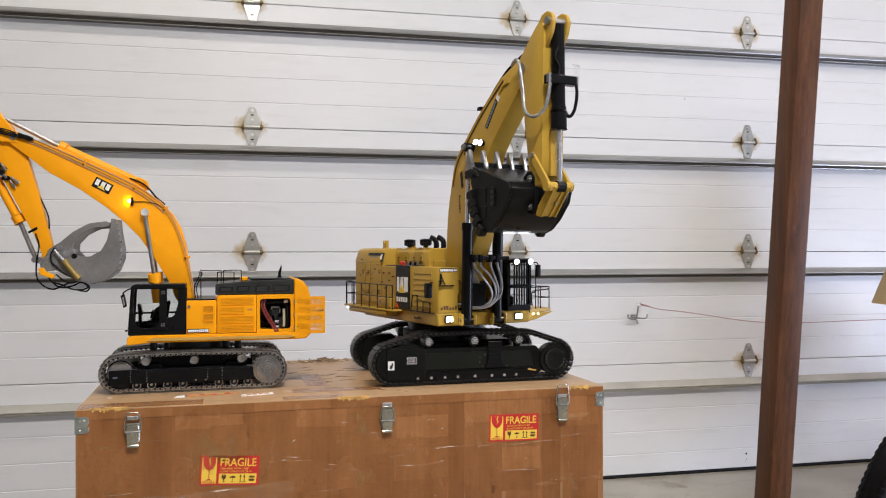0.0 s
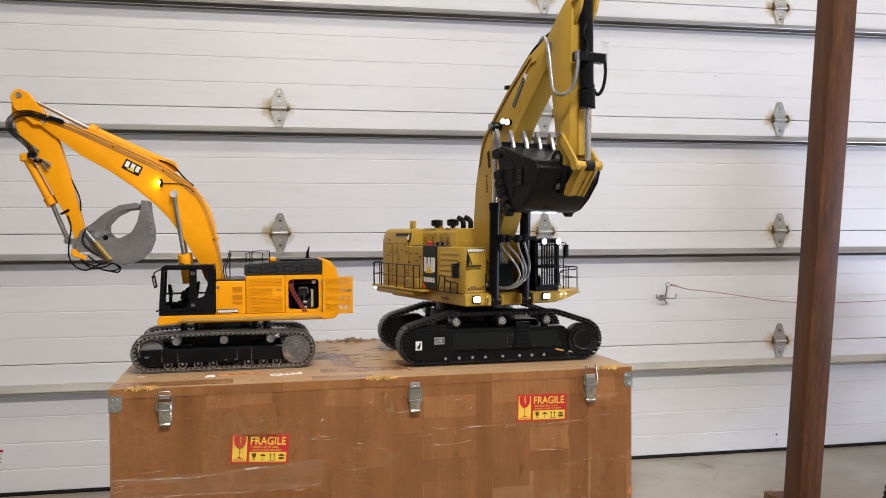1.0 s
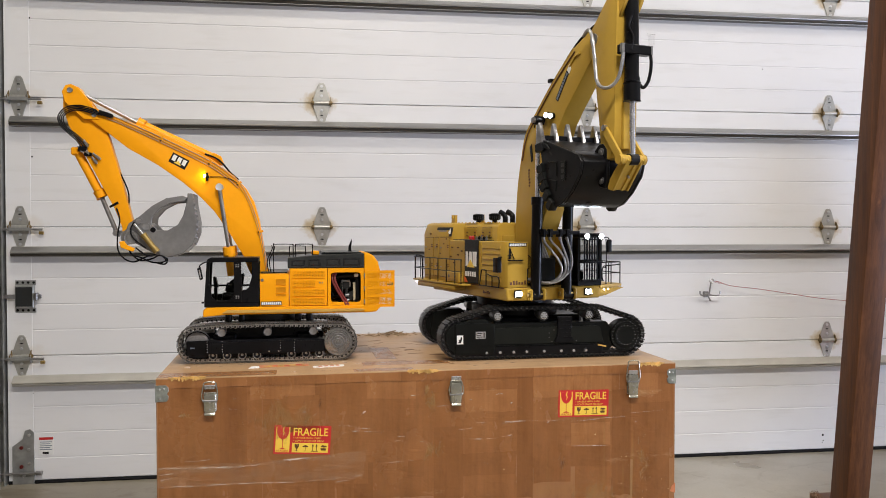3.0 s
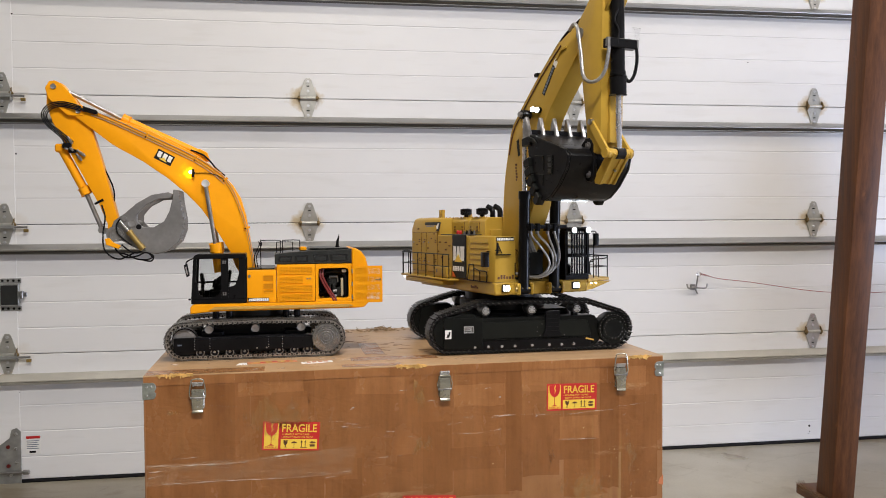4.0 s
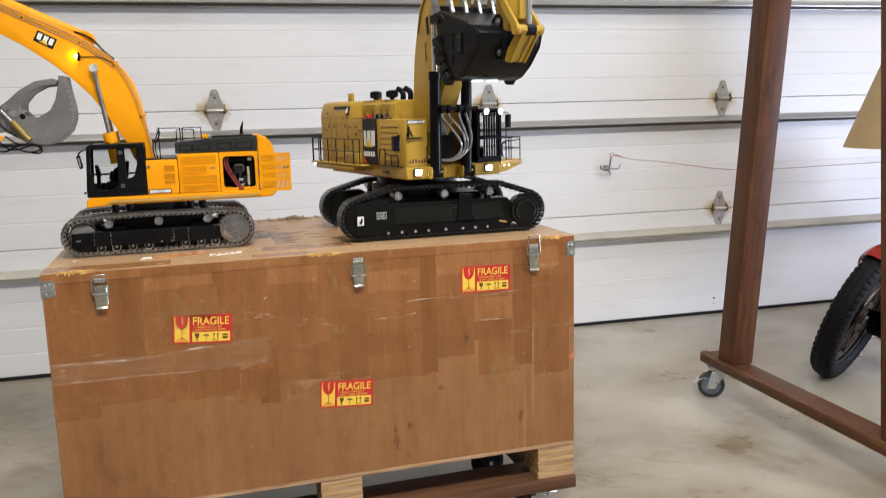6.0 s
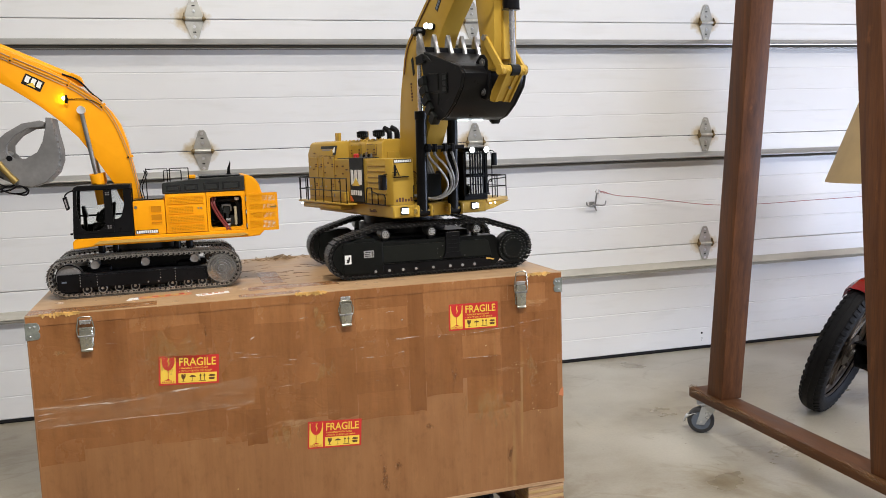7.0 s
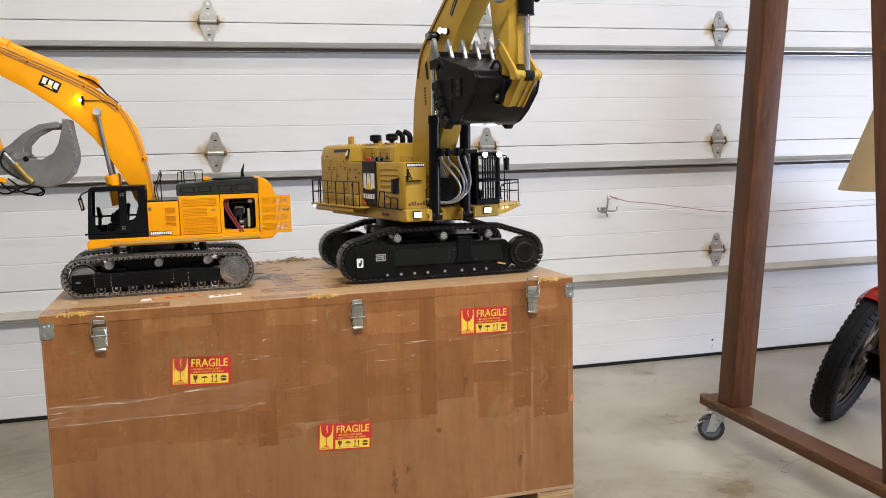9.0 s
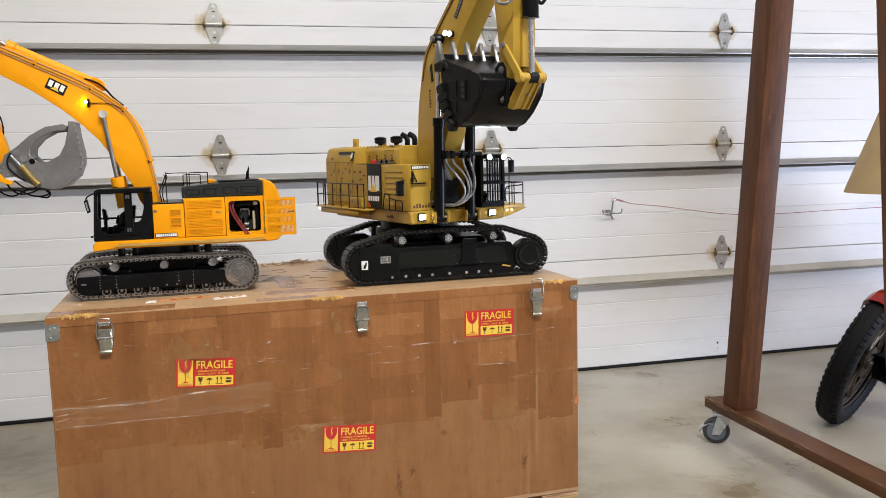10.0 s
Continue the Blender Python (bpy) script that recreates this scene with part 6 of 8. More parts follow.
for x0, x1, y in ((0.270, 0.322, 0.236), (0.328, 0.374, 0.236), (0.312, 0.356, 0.30)):
    z0, z1 = (1.0885, 1.166) if y < 0.25 else (1.1415, 1.160)
    if x0 > 0.31:
        z0 = 1.13
    ex.part("handrail", tube([(x0, y, z0), (x0, y, z1 - 0.004), (x0 + 0.004, y, z1), (x1 - 0.004, y, z1), (x1, y, z1 - 0.004), (x1, y, z0 if x0 > 0.31 else 1.13)], 0.0013, 6, 3), M_BLACK)
for k, x in enumerate((0.262, 0.256)):
    ex.part("boom_foot_hose", tube([(x, 0.262 + 0.008 * k, 1.090), (x - 0.004, 0.262 + 0.008 * k, 1.12), (x + 0.004, 0.264 + 0.008 * k, 1.14), (x + 0.01, 0.27, 1.155), (x + 0.008, 0.28, 1.162)], 0.0014, 6, 5), M_HOSEB)
# boom, stick and bucket
BY0, BY1 = 0.300, 0.352
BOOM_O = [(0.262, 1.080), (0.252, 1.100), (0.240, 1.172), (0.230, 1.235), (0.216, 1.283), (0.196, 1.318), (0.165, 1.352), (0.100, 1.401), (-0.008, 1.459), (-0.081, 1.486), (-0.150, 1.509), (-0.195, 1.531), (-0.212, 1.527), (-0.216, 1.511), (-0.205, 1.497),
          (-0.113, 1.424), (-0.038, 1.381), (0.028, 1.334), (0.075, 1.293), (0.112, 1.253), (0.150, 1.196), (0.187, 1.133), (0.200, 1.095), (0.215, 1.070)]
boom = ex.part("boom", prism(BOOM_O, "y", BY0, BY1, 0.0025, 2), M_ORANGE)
cbadge = ex.part("boom_badge", box(-0.024, 0.024, BY0 - 0.0008, BY0 - 0.0001, -0.014, 0.014), M_INK, boom, "black badge with white block shapes and a yellow triangle", T(0.018, 0, 1.392) @ Matrix.Rotation(radians(28), 4, "Y"))
bmx = T(0.018, 0, 1.392) @ Matrix.Rotation(radians(28), 4, "Y")
for x0, x1 in ((-0.020, -0.009), (-0.005, 0.006), (0.009, 0.020)):
    ex.part("white_shape", prism([(x0, 0.010), (x1, 0.010), (x1 - 0.001, 0.004), (x1, -0.006), (x0 + 0.001, -0.006), (x0, 0.002)], "y", BY0 - 0.0013, BY0 - 0.0008), M_WHITE, cbadge, "", bmx)
ex.part("yellow_triangle", prism([(-0.011, -0.010), (0.011, -0.010), (0.0, 0.000)], "y", BY0 - 0.0018, BY0 - 0.0013), M_YEL, cbadge, "", bmx)
ex.part("boom_lamp", join(rod((0.092, BY0, 1.350), (0.092, BY0 - 0.010, 1.350), 0.0055, 12), box(0.089, 0.095, BY0 - 0.012, BY0 - 0.002, 1.339, 1.361, 0.001)), M_BLACK, boom)
ex.part("lamp_lens", ball((0.086, BY0 - 0.007, 1.352), 0.0048, 10), M_AMBER, boom, "lit amber lamp")
ex.part("cylinder_pin", rod((0.125, BY0 - 0.020, 1.322), (0.125, BY1 + 0.020, 1.322), 0.010, 20, None, 0.001), M_PIPE, boom)
for y in (BY0 - 0.014, BY1 + 0.014):
    cy = ex.part("boom_cylinder", join(rod((0.158, y, 1.080), (0.151, y, 1.135), 0.013, 20), rod((0.151, y, 1.134), (0.1485, y, 1.158), 0.0165, 20, None, 0.002)), M_ORANGE)
    ex.part("piston_rod", rod((0.1487, y, 1.156), (0.125, y, 1.318), 0.0056, 16), M_STEEL, cy)
STICK_O = [(-0.2585, 1.594), (-0.270, 1.589), (-0.278, 1.572), (-0.279, 1.528), (-0.265, 1.484), (-0.233, 1.422), (-0.151, 1.262), (-0.132, 1.212), (-0.134, 1.176), (-0.118, 1.172), (-0.100, 1.190), (-0.104, 1.222), (-0.142, 1.375), (-0.165, 1.456), (-0.19, 1.515), (-0.209, 1.545), (-0.238, 1.585)]
SY0, SY1 = 0.309, 0.343
stick = ex.part("stick", prism(STICK_O, "y", SY0, SY1, 0.002, 2), M_ORANGE)
for y in (BY0 - 0.002, SY1 + 0.0005):
    ex.part("stick_cheek", prism([(-0.185, 1.50), (-0.225, 1.500), (-0.272, 1.545), (-0.279, 1.572), (-0.269, 1.589), (-0.2565, 1.592), (-0.238, 1.583), (-0.205, 1.542)], "y", y, y + (SY0 - BY0 + 0.0015 if y < 0.31 else 0.010), 0.001), M_ORANGE, stick)
for x, z, r in ((-0.258, 1.576, 0.007), (-0.198, 1.512, 0.006), (-0.110, 1.190, 0.014)):
    ex.part("pivot_pin", rod((x, BY0 - 0.005, z), (x, BY1 + 0.005, z), r, 18, None, 0.001), M_CASTST, stick)
cy = ex.part("stick_cylinder", join(rod((-0.075, 0.326, 1.488), (0.118, 0.326, 1.398), 0.0125, 20), rod((-0.092, 0.326, 1.496), (-0.075, 0.326, 1.488), 0.0155, 20, None, 0.002), box(0.10, 0.125, 0.314, 0.338, 1.386, 1.408, 0.003)), M_ORANGE)
ex.part("piston_rod", rod((-0.090, 0.326, 1.495), (-0.250, 0.326, 1.578), 0.0052, 16), M_STEEL, cy)
cy = ex.part("bucket_cylinder", join(rod((-0.247, 0.326, 1.415), (-0.192, 0.326, 1.305), 0.0115, 20), rod((-0.195, 0.326, 1.311), (-0.186, 0.326, 1.293), 0.0145, 20, None, 0.002), box(-0.262, -0.240, 0.312, 0.340, 1.405, 1.427, 0.004)), M_ORANGE)
ex.part("piston_rod", rod((-0.188, 0.326, 1.297), (-0.148, 0.326, 1.195), 0.006, 16), M_STEEL, cy)
ex.part("link", join(*[prism([(-0.152, 1.205), (-0.140, 1.203), (-0.098, 1.196), (-0.094, 1.184), (-0.106, 1.178), (-0.146, 1.189)], "y", y, y + 0.006, 0.001) for y in (0.296, 0.350)], rod((-0.146, 0.294, 1.196), (-0.146, 0.358, 1.196), 0.008, 16)), M_STEEL)
for (xa, za), (xb, zb) in (((-0.228, 1.424), (-0.213, 1.407)), ((-0.206, 1.400), (-0.193, 1.382)), ((-0.204, 1.410), (-0.184, 1.394)), ((-0.226, 1.445), (-0.216, 1.426)), ((-0.240, 1.428), (-0.230, 1.412))):
    fit_ = ex.part("hose_fitting", join(rod((xa, SY0 - 0.006, za), (xb, SY0 - 0.006, zb), 0.0030, 10), rod((xa * 0.6 + xb * 0.4, SY0 - 0.006, za * 0.6 + zb * 0.4), (xa * 0.15 + xb * 0.85, SY0 - 0.006, za * 0.15 + zb * 0.85), 0.0042, 6)), M_STEEL, stick)
ex.part("fitting_block", join(box(-0.240, -0.218, SY0 - 0.010, SY0, 1.414, 1.428, 0.002), box(-0.226, -0.206, SY0 - 0.008, SY0, 1.402, 1.412, 0.002)), M_BLACK, stick)
for k in range(4):
    o = 0.0042 * k
    ex.part("hose", tube([(-0.190 + o, BY0 - 0.006, 1.523 - o), (-0.209, BY0 - 0.008, 1.530 - o), (-0.239, SY0 - 0.012, 1.536 - o), (-0.270 + o * 0.5, SY0 - 0.011, 1.529 - o), (-0.289 + o, SY0 - 0.009, 1.506 - o * 0.4), (-0.282 + o, SY0 - 0.007, 1.480), (-0.261 + o, SY0 - 0.006, 1.459 + o * 0.3), (-0.243 + o, SY0 - 0.005, 1.442 + o * 0.4), (-0.233 + o * 1.6, SY0 - 0.005, 1.424 + o * 0.6)], 0.0017, 7, 6), M_HOSEB)
ex.part("clamp_block", prism([(-0.186, 1.526), (-0.150, 1.514), (-0.148, 1.506), (-0.158, 1.504), (-0.184, 1.512)], "y", BY0 - 0.010, BY0, 0.002), M_BLACK, boom, "black hose clamp block")
PIPE = [(-0.166, 1.515), (-0.124, 1.499), (-0.027, 1.455), (0.096, 1.396), (0.150, 1.360), (0.180, 1.332), (0.206, 1.285), (0.229, 1.214), (0.244, 1.141), (0.250, 1.095)]
for k, (dx, dz, mat_) in enumerate(((0.0, 0.0, M_PIPED), (-0.003, -0.007, M_TAN), (-0.006, -0.012, M_PIPED))):
    ex.part("boom_pipe", tube([(x + dx * min(1.0, max(0.0, (x + 0.2) * 4)), BY0 - 0.0022, z + dz) for x, z in PIPE[:6 + 4 * (k < 2)]], 0.0010, 6, 5), mat_, boom)
ex.part("boom_top_hose", tube([(0.085, BY0 + 0.012, 1.414), (0.115, BY0 + 0.010, 1.402), (0.134, BY0 + 0.008, 1.386), (0.152, BY0 + 0.006, 1.364), (0.175, BY0 + 0.004, 1.344)], 0.0024, 8, 6), M_HOSEB, boom)
for x, z, a in ((-0.027, 1.450, 26), (0.099, 1.389, 27), (0.176, 1.332, 48), (0.232, 1.200, 75)):
    ex.part("pipe_clamp", box(-0.003, 0.003, BY0 - 0.0042, BY0, -0.009, 0.009, 0.0006), M_ORANGE, boom, "", T(x, 0, z) @ Matrix.Rotation(radians(a), 4, "Y"))
    ex.part("clamp_bolt", box(-0.0022, 0.0022, BY0 - 0.0052, BY0 - 0.0042, -0.0065, -0.0025), M_BLACK, boom, "", T(x, 0, z) @ Matrix.Rotation(radians(a), 4, "Y"))
ex.part("cylinder_bracket", prism([(0.088, 1.412), (0.108, 1.418), (0.128, 1.408), (0.136, 1.384), (0.118, 1.384)], "y", BY0 + 0.014, BY1 - 0.014, 0.002), M_ORANGE, boom)
ex.part("boom_hose", tube([(0.098, BY0 - 0.002, 1.350), (0.13, BY0 - 0.003, 1.350), (0.155, BY0 - 0.003, 1.344), (0.172, BY0 - 0.003, 1.334)], 0.0011, 5, 5), M_HOSEB, boom)
ex.part("stick_hose", tube([(-0.142, SY0 + 0.017, 1.365), (-0.131, SY0 + 0.017, 1.342), (-0.119, SY0 + 0.017, 1.310), (-0.117, SY0 + 0.017, 1.280), (-0.124, SY0 + 0.014, 1.262)], 0.0022, 6, 5), M_HOSEB, stick)
# thumb-like bucket with a wide opening
BK0, BK1 = 0.268, 0.384
SIDE = [(-0.118, 1.196), (-0.108, 1.222), (-0.078, 1.243), (-0.050, 1.268), (-0.012, 1.290), (0.030, 1.297), (0.042, 1.292), (0.036, 1.281), (0.004, 1.279), (-0.028, 1.262), (-0.049, 1.238), (-0.050, 1.220), (-0.036, 1.204), (-0.010, 1.203), (0.018, 1.219), (0.032, 1.245), (0.042, 1.285),
        (0.043, 1.304), (0.057, 1.303), (0.060, 1.27), (0.068, 1.225), (0.067, 1.196), (0.055, 1.165), (0.030, 1.142), (0.000, 1.132), (-0.035, 1.138), (-0.065, 1.154), (-0.095, 1.172)]
bucket = ex.part("bucket", prism(SIDE, "y", BK0, BK0 + 0.009, 0.0012), M_BUCKET, None, "cast grey bucket with open sides")
ex.part("bucket_side", prism(SIDE, "y", BK1 - 0.009, BK1, 0.0012), M_BUCKET, bucket)
shell = [(0.043, 1.303), (0.057, 1.303), (0.060, 1.27), (0.068, 1.225), (0.067, 1.196), (0.055, 1.165), (0.030, 1.142), (0.000, 1.132), (-0.035, 1.138), (-0.065, 1.154), (-0.060, 1.162), (-0.034, 1.147), (0.0, 1.141), (0.026, 1.150), (0.048, 1.170), (0.058, 1.198), (0.059, 1.225), (0.051, 1.268), (0.045, 1.285)]
ex.part("bucket_shell", prism(shell, "y", BK0 + 0.0095, BK1 - 0.0095, 0.0008), M_BUCKET, bucket)
ex.part("bucket_boss", join(rod((-0.062, BK0 - 0.003, 1.214), (-0.062, BK1 + 0.003, 1.214), 0.010, 18, None, 0.001)), M_BUCKET, bucket)
ex.part("bucket_hole", rod((-0.046, BK0 - 0.0008, 1.205), (-0.046, BK0 + 0.002, 1.205), 0.007, 18), M_BLACK, bucket)
ex.part("coupler", join(rod((-0.108, BK0 - 0.006, 1.186), (-0.108, BK1 + 0.006, 1.186), 0.020, 24, None, 0.002), rod((-0.082, BK0 - 0.004, 1.228), (-0.082, BK1 + 0.004, 1.228), 0.007, 16)), M_STEEL, bucket)
cy = ex.part("tilt_cylinder", join(rod((-0.068, BK0 - 0.010, 1.191), (-0.040, BK0 - 0.010, 1.153), 0.0078, 18, None, 0.001), rod((-0.042, BK0 - 0.010, 1.156), (-0.034, BK0 - 0.010, 1.146), 0.0092, 16), rod((-0.070, BK0 - 0.010, 1.194), (-0.065, BK0 - 0.010, 1.187), 0.0088, 16)), M_BRASS, bucket, "small brassy tilt cylinder")
ex.part("tilt_rod", rod((-0.069, BK0 - 0.010, 1.192), (-0.092, BK0 - 0.010, 1.221), 0.0036, 12), M_CHROME, bucket)
for i in range(9):
    t = i / 8
    ex.part("wear_nub", box(0.055 + 0.011 * math.sin(t * 2.6), 0.060 + 0.012 * math.sin(t * 2.6), BK0 - 0.001, BK0 + 0.008, 1.285 - 0.12 * t, 1.291 - 0.12 * t, 0.001), M_BUCKET, bucket)
for pts in ([(-0.145, 0.303, 1.264), (-0.136, 0.298, 1.232), (-0.140, 0.288, 1.188), (-0.137, 0.280, 1.150), (-0.119, 0.272, 1.128), (-0.095, 0.266, 1.120), (-0.071, 0.262, 1.130), (-0.052, 0.258, 1.138)],
            [(-0.121, 0.272, 1.182), (-0.103, 0.268, 1.144), (-0.079, 0.262, 1.125), (-0.049, 0.258, 1.128), (-0.028, 0.256, 1.137), (-0.009, 0.258, 1.127), (-0.015, 0.260, 1.114), (-0.034, 0.262, 1.116)],
            [(-0.112, 0.268, 1.165), (-0.100, 0.264, 1.140), (-0.076, 0.260, 1.132), (-0.050, 0.258, 1.120), (-0.026, 0.256, 1.118), (-0.012, 0.258, 1.124), (-0.020, 0.26, 1.134)],
            [(-0.090, 0.268, 1.158), (-0.070, 0.262, 1.142), (-0.052, 0.258, 1.136), (-0.038, 0.256, 1.140)],
            [(-0.092, 0.262, 1.226), (-0.100, 0.258, 1.210), (-0.098, 0.256, 1.190), (-0.082, 0.256, 1.172), (-0.062, 0.256, 1.156)]):
    ex.part("bucket_hose", tube(pts, 0.0021, 7, 7), M_HOSEB)
ex.part("stick_bracket", box(-0.165, -0.140, SY0 - 0.003, SY0, 1.270, 1.276, 0.0005), M_BLACK, stick, "", T(-0.152, 0, 1.273) @ Matrix.Rotation(radians(-30), 4, "Y") @ T(0.152, 0, -1.273))
ex.part("coupler_plate", prism([(-0.130, 1.174), (-0.126, 1.158), (-0.095, 1.147), (-0.090, 1.156), (-0.110, 1.165), (-0.118, 1.176)], "y", BK0 - 0.013, BK0 - 0.007, 0.001), M_ORANGE, bucket)
disc = ex.part("coupler_disc", rod((-0.100, BK0 - 0.009, 1.184), (-0.100, BK0 - 0.004, 1.184), 0.0175, 28, None, 0.001), M_BUCKET, bucket, "dark steel coupler disc with bolts")
for k in range(7):
    ex.part("disc_bolt", rod((-0.100 + 0.012 * math.cos(k * 0.9), BK0 - 0.0108, 1.184 + 0.012 * math.sin(k * 0.9)), (-0.100 + 0.012 * math.cos(k * 0.9), BK0 - 0.008, 1.184 + 0.012 * math.sin(k * 0.9)), 0.0022, 6), M_STEEL, disc)

# the ochre machine
GB = (1.0, 0.32, ZT)
mx = Rig("excavator", CR, GB, "ochre model mining excavator with black tracks and lit lamps", "model excavator", "model excavators")
TR_G = [(0.766, 0.9125, 0.0525), (1.234, 0.9125, 0.0525), (0.855, 0.9820, 0.010), (0.995, 0.9840, 0.010), (1.165, 0.9800, 0.010)]
FRAME_G = [(0.745, 0.868), (0.735, 0.885), (0.745, 0.950), (0.80, 0.962), (0.835, 0.962), (0.845, 0.950), (1.18, 0.950), (1.196, 0.93), (1.20, 0.885), (1.185, 0.868)]
for y0, y1, outer in ((0.125, 0.190, -1), (0.450, 0.515, 1)):
    fr_, ym, w, yo, s = crawler(mx, y0, y1, outer, TR_G, 0.0150, M_BSTEEL, M_DARK, FRAME_G, (0.766, 0.9125, 0.046), (1.234, 0.9125, 0.046), 0, 0, "pins")
    def fy(d):
        return yo - s * d
    mx.part("side_panel", prism([(0.858, 0.893), (0.858, 0.938), (1.152, 0.940), (1.160, 0.934), (1.170, 0.893)], "y", min(fy(0.003), fy(0.0068)), max(fy(0.003), fy(0.0068)), 0.001), M_PANEL, fr_, "dark green-grey recessed side panel")
    mx.part("front_shield", join(box(0.750, 0.858, fy(0.002), fy(0.0068), 0.868, 0.952, 0.001)), M_DARK, fr_)
    mx.part("ladder_plate", prism([(1.036, 0.966), (1.076, 0.966), (1.073, 0.915), (1.083, 0.896), (1.026, 0.896), (1.034, 0.915)], "y", fy(-0.004), fy(0.0068), 0.001), M_BLACK, fr_)
    for k in range(5):
        mx.part("ladder_rung", box(1.037, 1.075, fy(-0.005), fy(-0.004), 0.910 + 0.011 * k, 0.912 + 0.011 * k), M_DARK, fr_)
    mx.part("drive_housing", join(rod((1.232, fy(-0.002), 0.9125), (1.232, fy(0.03), 0.9125), 0.0435, 40, None, 0.0015), rod((1.232, fy(-0.006), 0.9125), (1.232, fy(-0.002), 0.9125), 0.0325, 36, None, 0.001)), M_DARK, None, "black drive sprocket housing with bolt rings")
    for n_, rr_, dd in ((26, 0.0385, -0.0025), (18, 0.0270, -0.0062)):
        for i in range(n_):
            a = 2 * math.pi * i / n_
            mx.part("ring_bolt", ball((1.232 + rr_ * math.cos(a), fy(dd), 0.9125 + rr_ * math.sin(a)), 0.0011, 6), M_ZINC, fr_)
    mx.part("idler", join(rod((0.766, fy(0.006), 0.9125), (0.766, fy(0.05), 0.9125), 0.043, 36)), M_DARK)
    for x in (0.866, 0.996, 1.126):
        c_ = mx.part("carrier_roller", rod((x, fy(0.001), 0.9705), (x, fy(0.045), 0.9705), 0.0128, 26, None, 0.001), M_STEEL)
        mx.part("roller_cap", join(rod((x, fy(0.001), 0.9705), (x, fy(-0.002), 0.9705), 0.0098, 22, None, 0.0006), rod((x, fy(-0.002), 0.9705), (x, fy(-0.0034), 0.9705), 0.0030, 6)), M_ZINC, c_)
        for k in range(6):
            mx.part("cap_hole", rod((x + 0.0062 * math.cos(k * 1.047), fy(-0.0019), 0.9705 + 0.0062 * math.sin(k * 1.047)), (x + 0.0062 * math.cos(k * 1.047), fy(-0.0024), 0.9705 + 0.0062 * math.sin(k * 1.047)), 0.0015, 8), M_INK, c_)
        mx.part("roller_ring", ring((x, fy(0.0005), 0.9705), (0, 1, 0), 0.0112, 0.0011, 26, 6), M_BLACK, c_)
        mx.part("carrier_bracket", box(x - 0.008, x + 0.008, fy(0.012), fy(0.03), 0.945, 0.966, 0.002), M_DARK, c_)
    for x in (0.836, 0.874, 0.912, 0.949, 0.998, 1.047, 1.083, 1.118):
        r = mx.part("track_roller", rod((x, fy(0.008), 0.872), (x, fy(0.05), 0.872), 0.0105, 16), M_DARK)
        mx.part("roller_nut", join(rod((x, fy(0.002), 0.8720), (x, fy(0.008), 0.8720), 0.0040, 12), rod((x, fy(-0.0014), 0.8720), (x, fy(0.002), 0.8720), 0.0030, 8)), M_ZINC, r)
    mx.part("skirt", box(0.822, 1.168, fy(0.0030), fy(0.0068), 0.8625, 0.8885, 0.001), M_BLACK, fr_)
    mx.part("skirt_edge", box(0.818, 1.172, fy(0.0018), fy(0.0064), 0.8888, 0.8912, 0.0006), M_DARK, fr_)
    for x in (0.836, 0.874, 0.912, 0.949, 0.998, 1.047, 1.083, 1.118):
        mx.part("bolt_recess", rod((x, fy(0.0031), 0.8720), (x, fy(0.0024), 0.8720), 0.0068, 16), M_INK, fr_)
    for x, z in ((1.012, 0.922), (1.012, 0.910), (1.02, 0.899), (1.09, 0.899), (1.026, 0.930)):
        mx.part("step_bolt", ball((x, fy(0.002), z), 0.0014, 6), M_CASTST, fr_)
    mx.part("bright_tag", prism([(1.152, 0.8845), (1.176, 0.8800), (1.177, 0.8835), (1.153, 0.8890)], "y", min(fy(0.0010), fy(0.0018)), max(fy(0.0010), fy(0.0018))), M_TAN, fr_)
    mx.part("white_label", box(0.7535, 0.7710, fy(0.0012), fy(0.0020), 0.897, 0.921), M_WHITE, fr_, "white warning label")
    mx.part("label_mark", prism([(0.757, 0.901), (0.760, 0.906), (0.758, 0.909), (0.763, 0.910), (0.764, 0.917), (0.768, 0.916), (0.767, 0.908), (0.764, 0.900)], "y", fy(0.0007), fy(0.0012)), M_INK, fr_)
    mx.part("silver_label", box(0.8055, 0.8330, fy(0.0012), fy(0.0020), 0.911, 0.930), M_ZINC, fr_, "silver data plate")
    for i in range(3):
        mx.part("label_mark", box(0.808, 0.824 - 0.003 * (i % 2), fy(0.0007), fy(0.0012), 0.9145 + 0.005 * i, 0.9165 + 0.005 * i), M_GUNM, fr_)
    mx.part("label_mark", box(0.8265, 0.8315, fy(0.0007), fy(0.0012), 0.9135, 0.9275), M_CASTST, fr_)
mx.part("car_body", join(box(0.87, 1.13, 0.191, 0.449, 0.885, 0.965, 0.008), box(0.82, 0.90, 0.191, 0.449, 0.90, 0.945, 0.005), box(1.10, 1.18, 0.191, 0.449, 0.90, 0.945, 0.005)), M_DARK)
mx.part("turntable", join(rod((0.965, 0.32, 0.964), (0.965, 0.32, 0.988), 0.125, 48), rod((0.965, 0.32, 0.988), (0.965, 0.32, 1.013), 0.11, 48)), M_BLACK)

HG = T(0.965, 0.32, 0) @ Matrix.Rotation(radians(14.5), 4, "Z")      # upper structure: x to its left-right, y to its back


def up(name, bm, material, parent=None, label=""):
    return mx.part(name, bm, material, parent, label, HG)


FB, RB = -0.192, 0.362          # front and rear of the house
LA = -0.132                     # its side with the badge
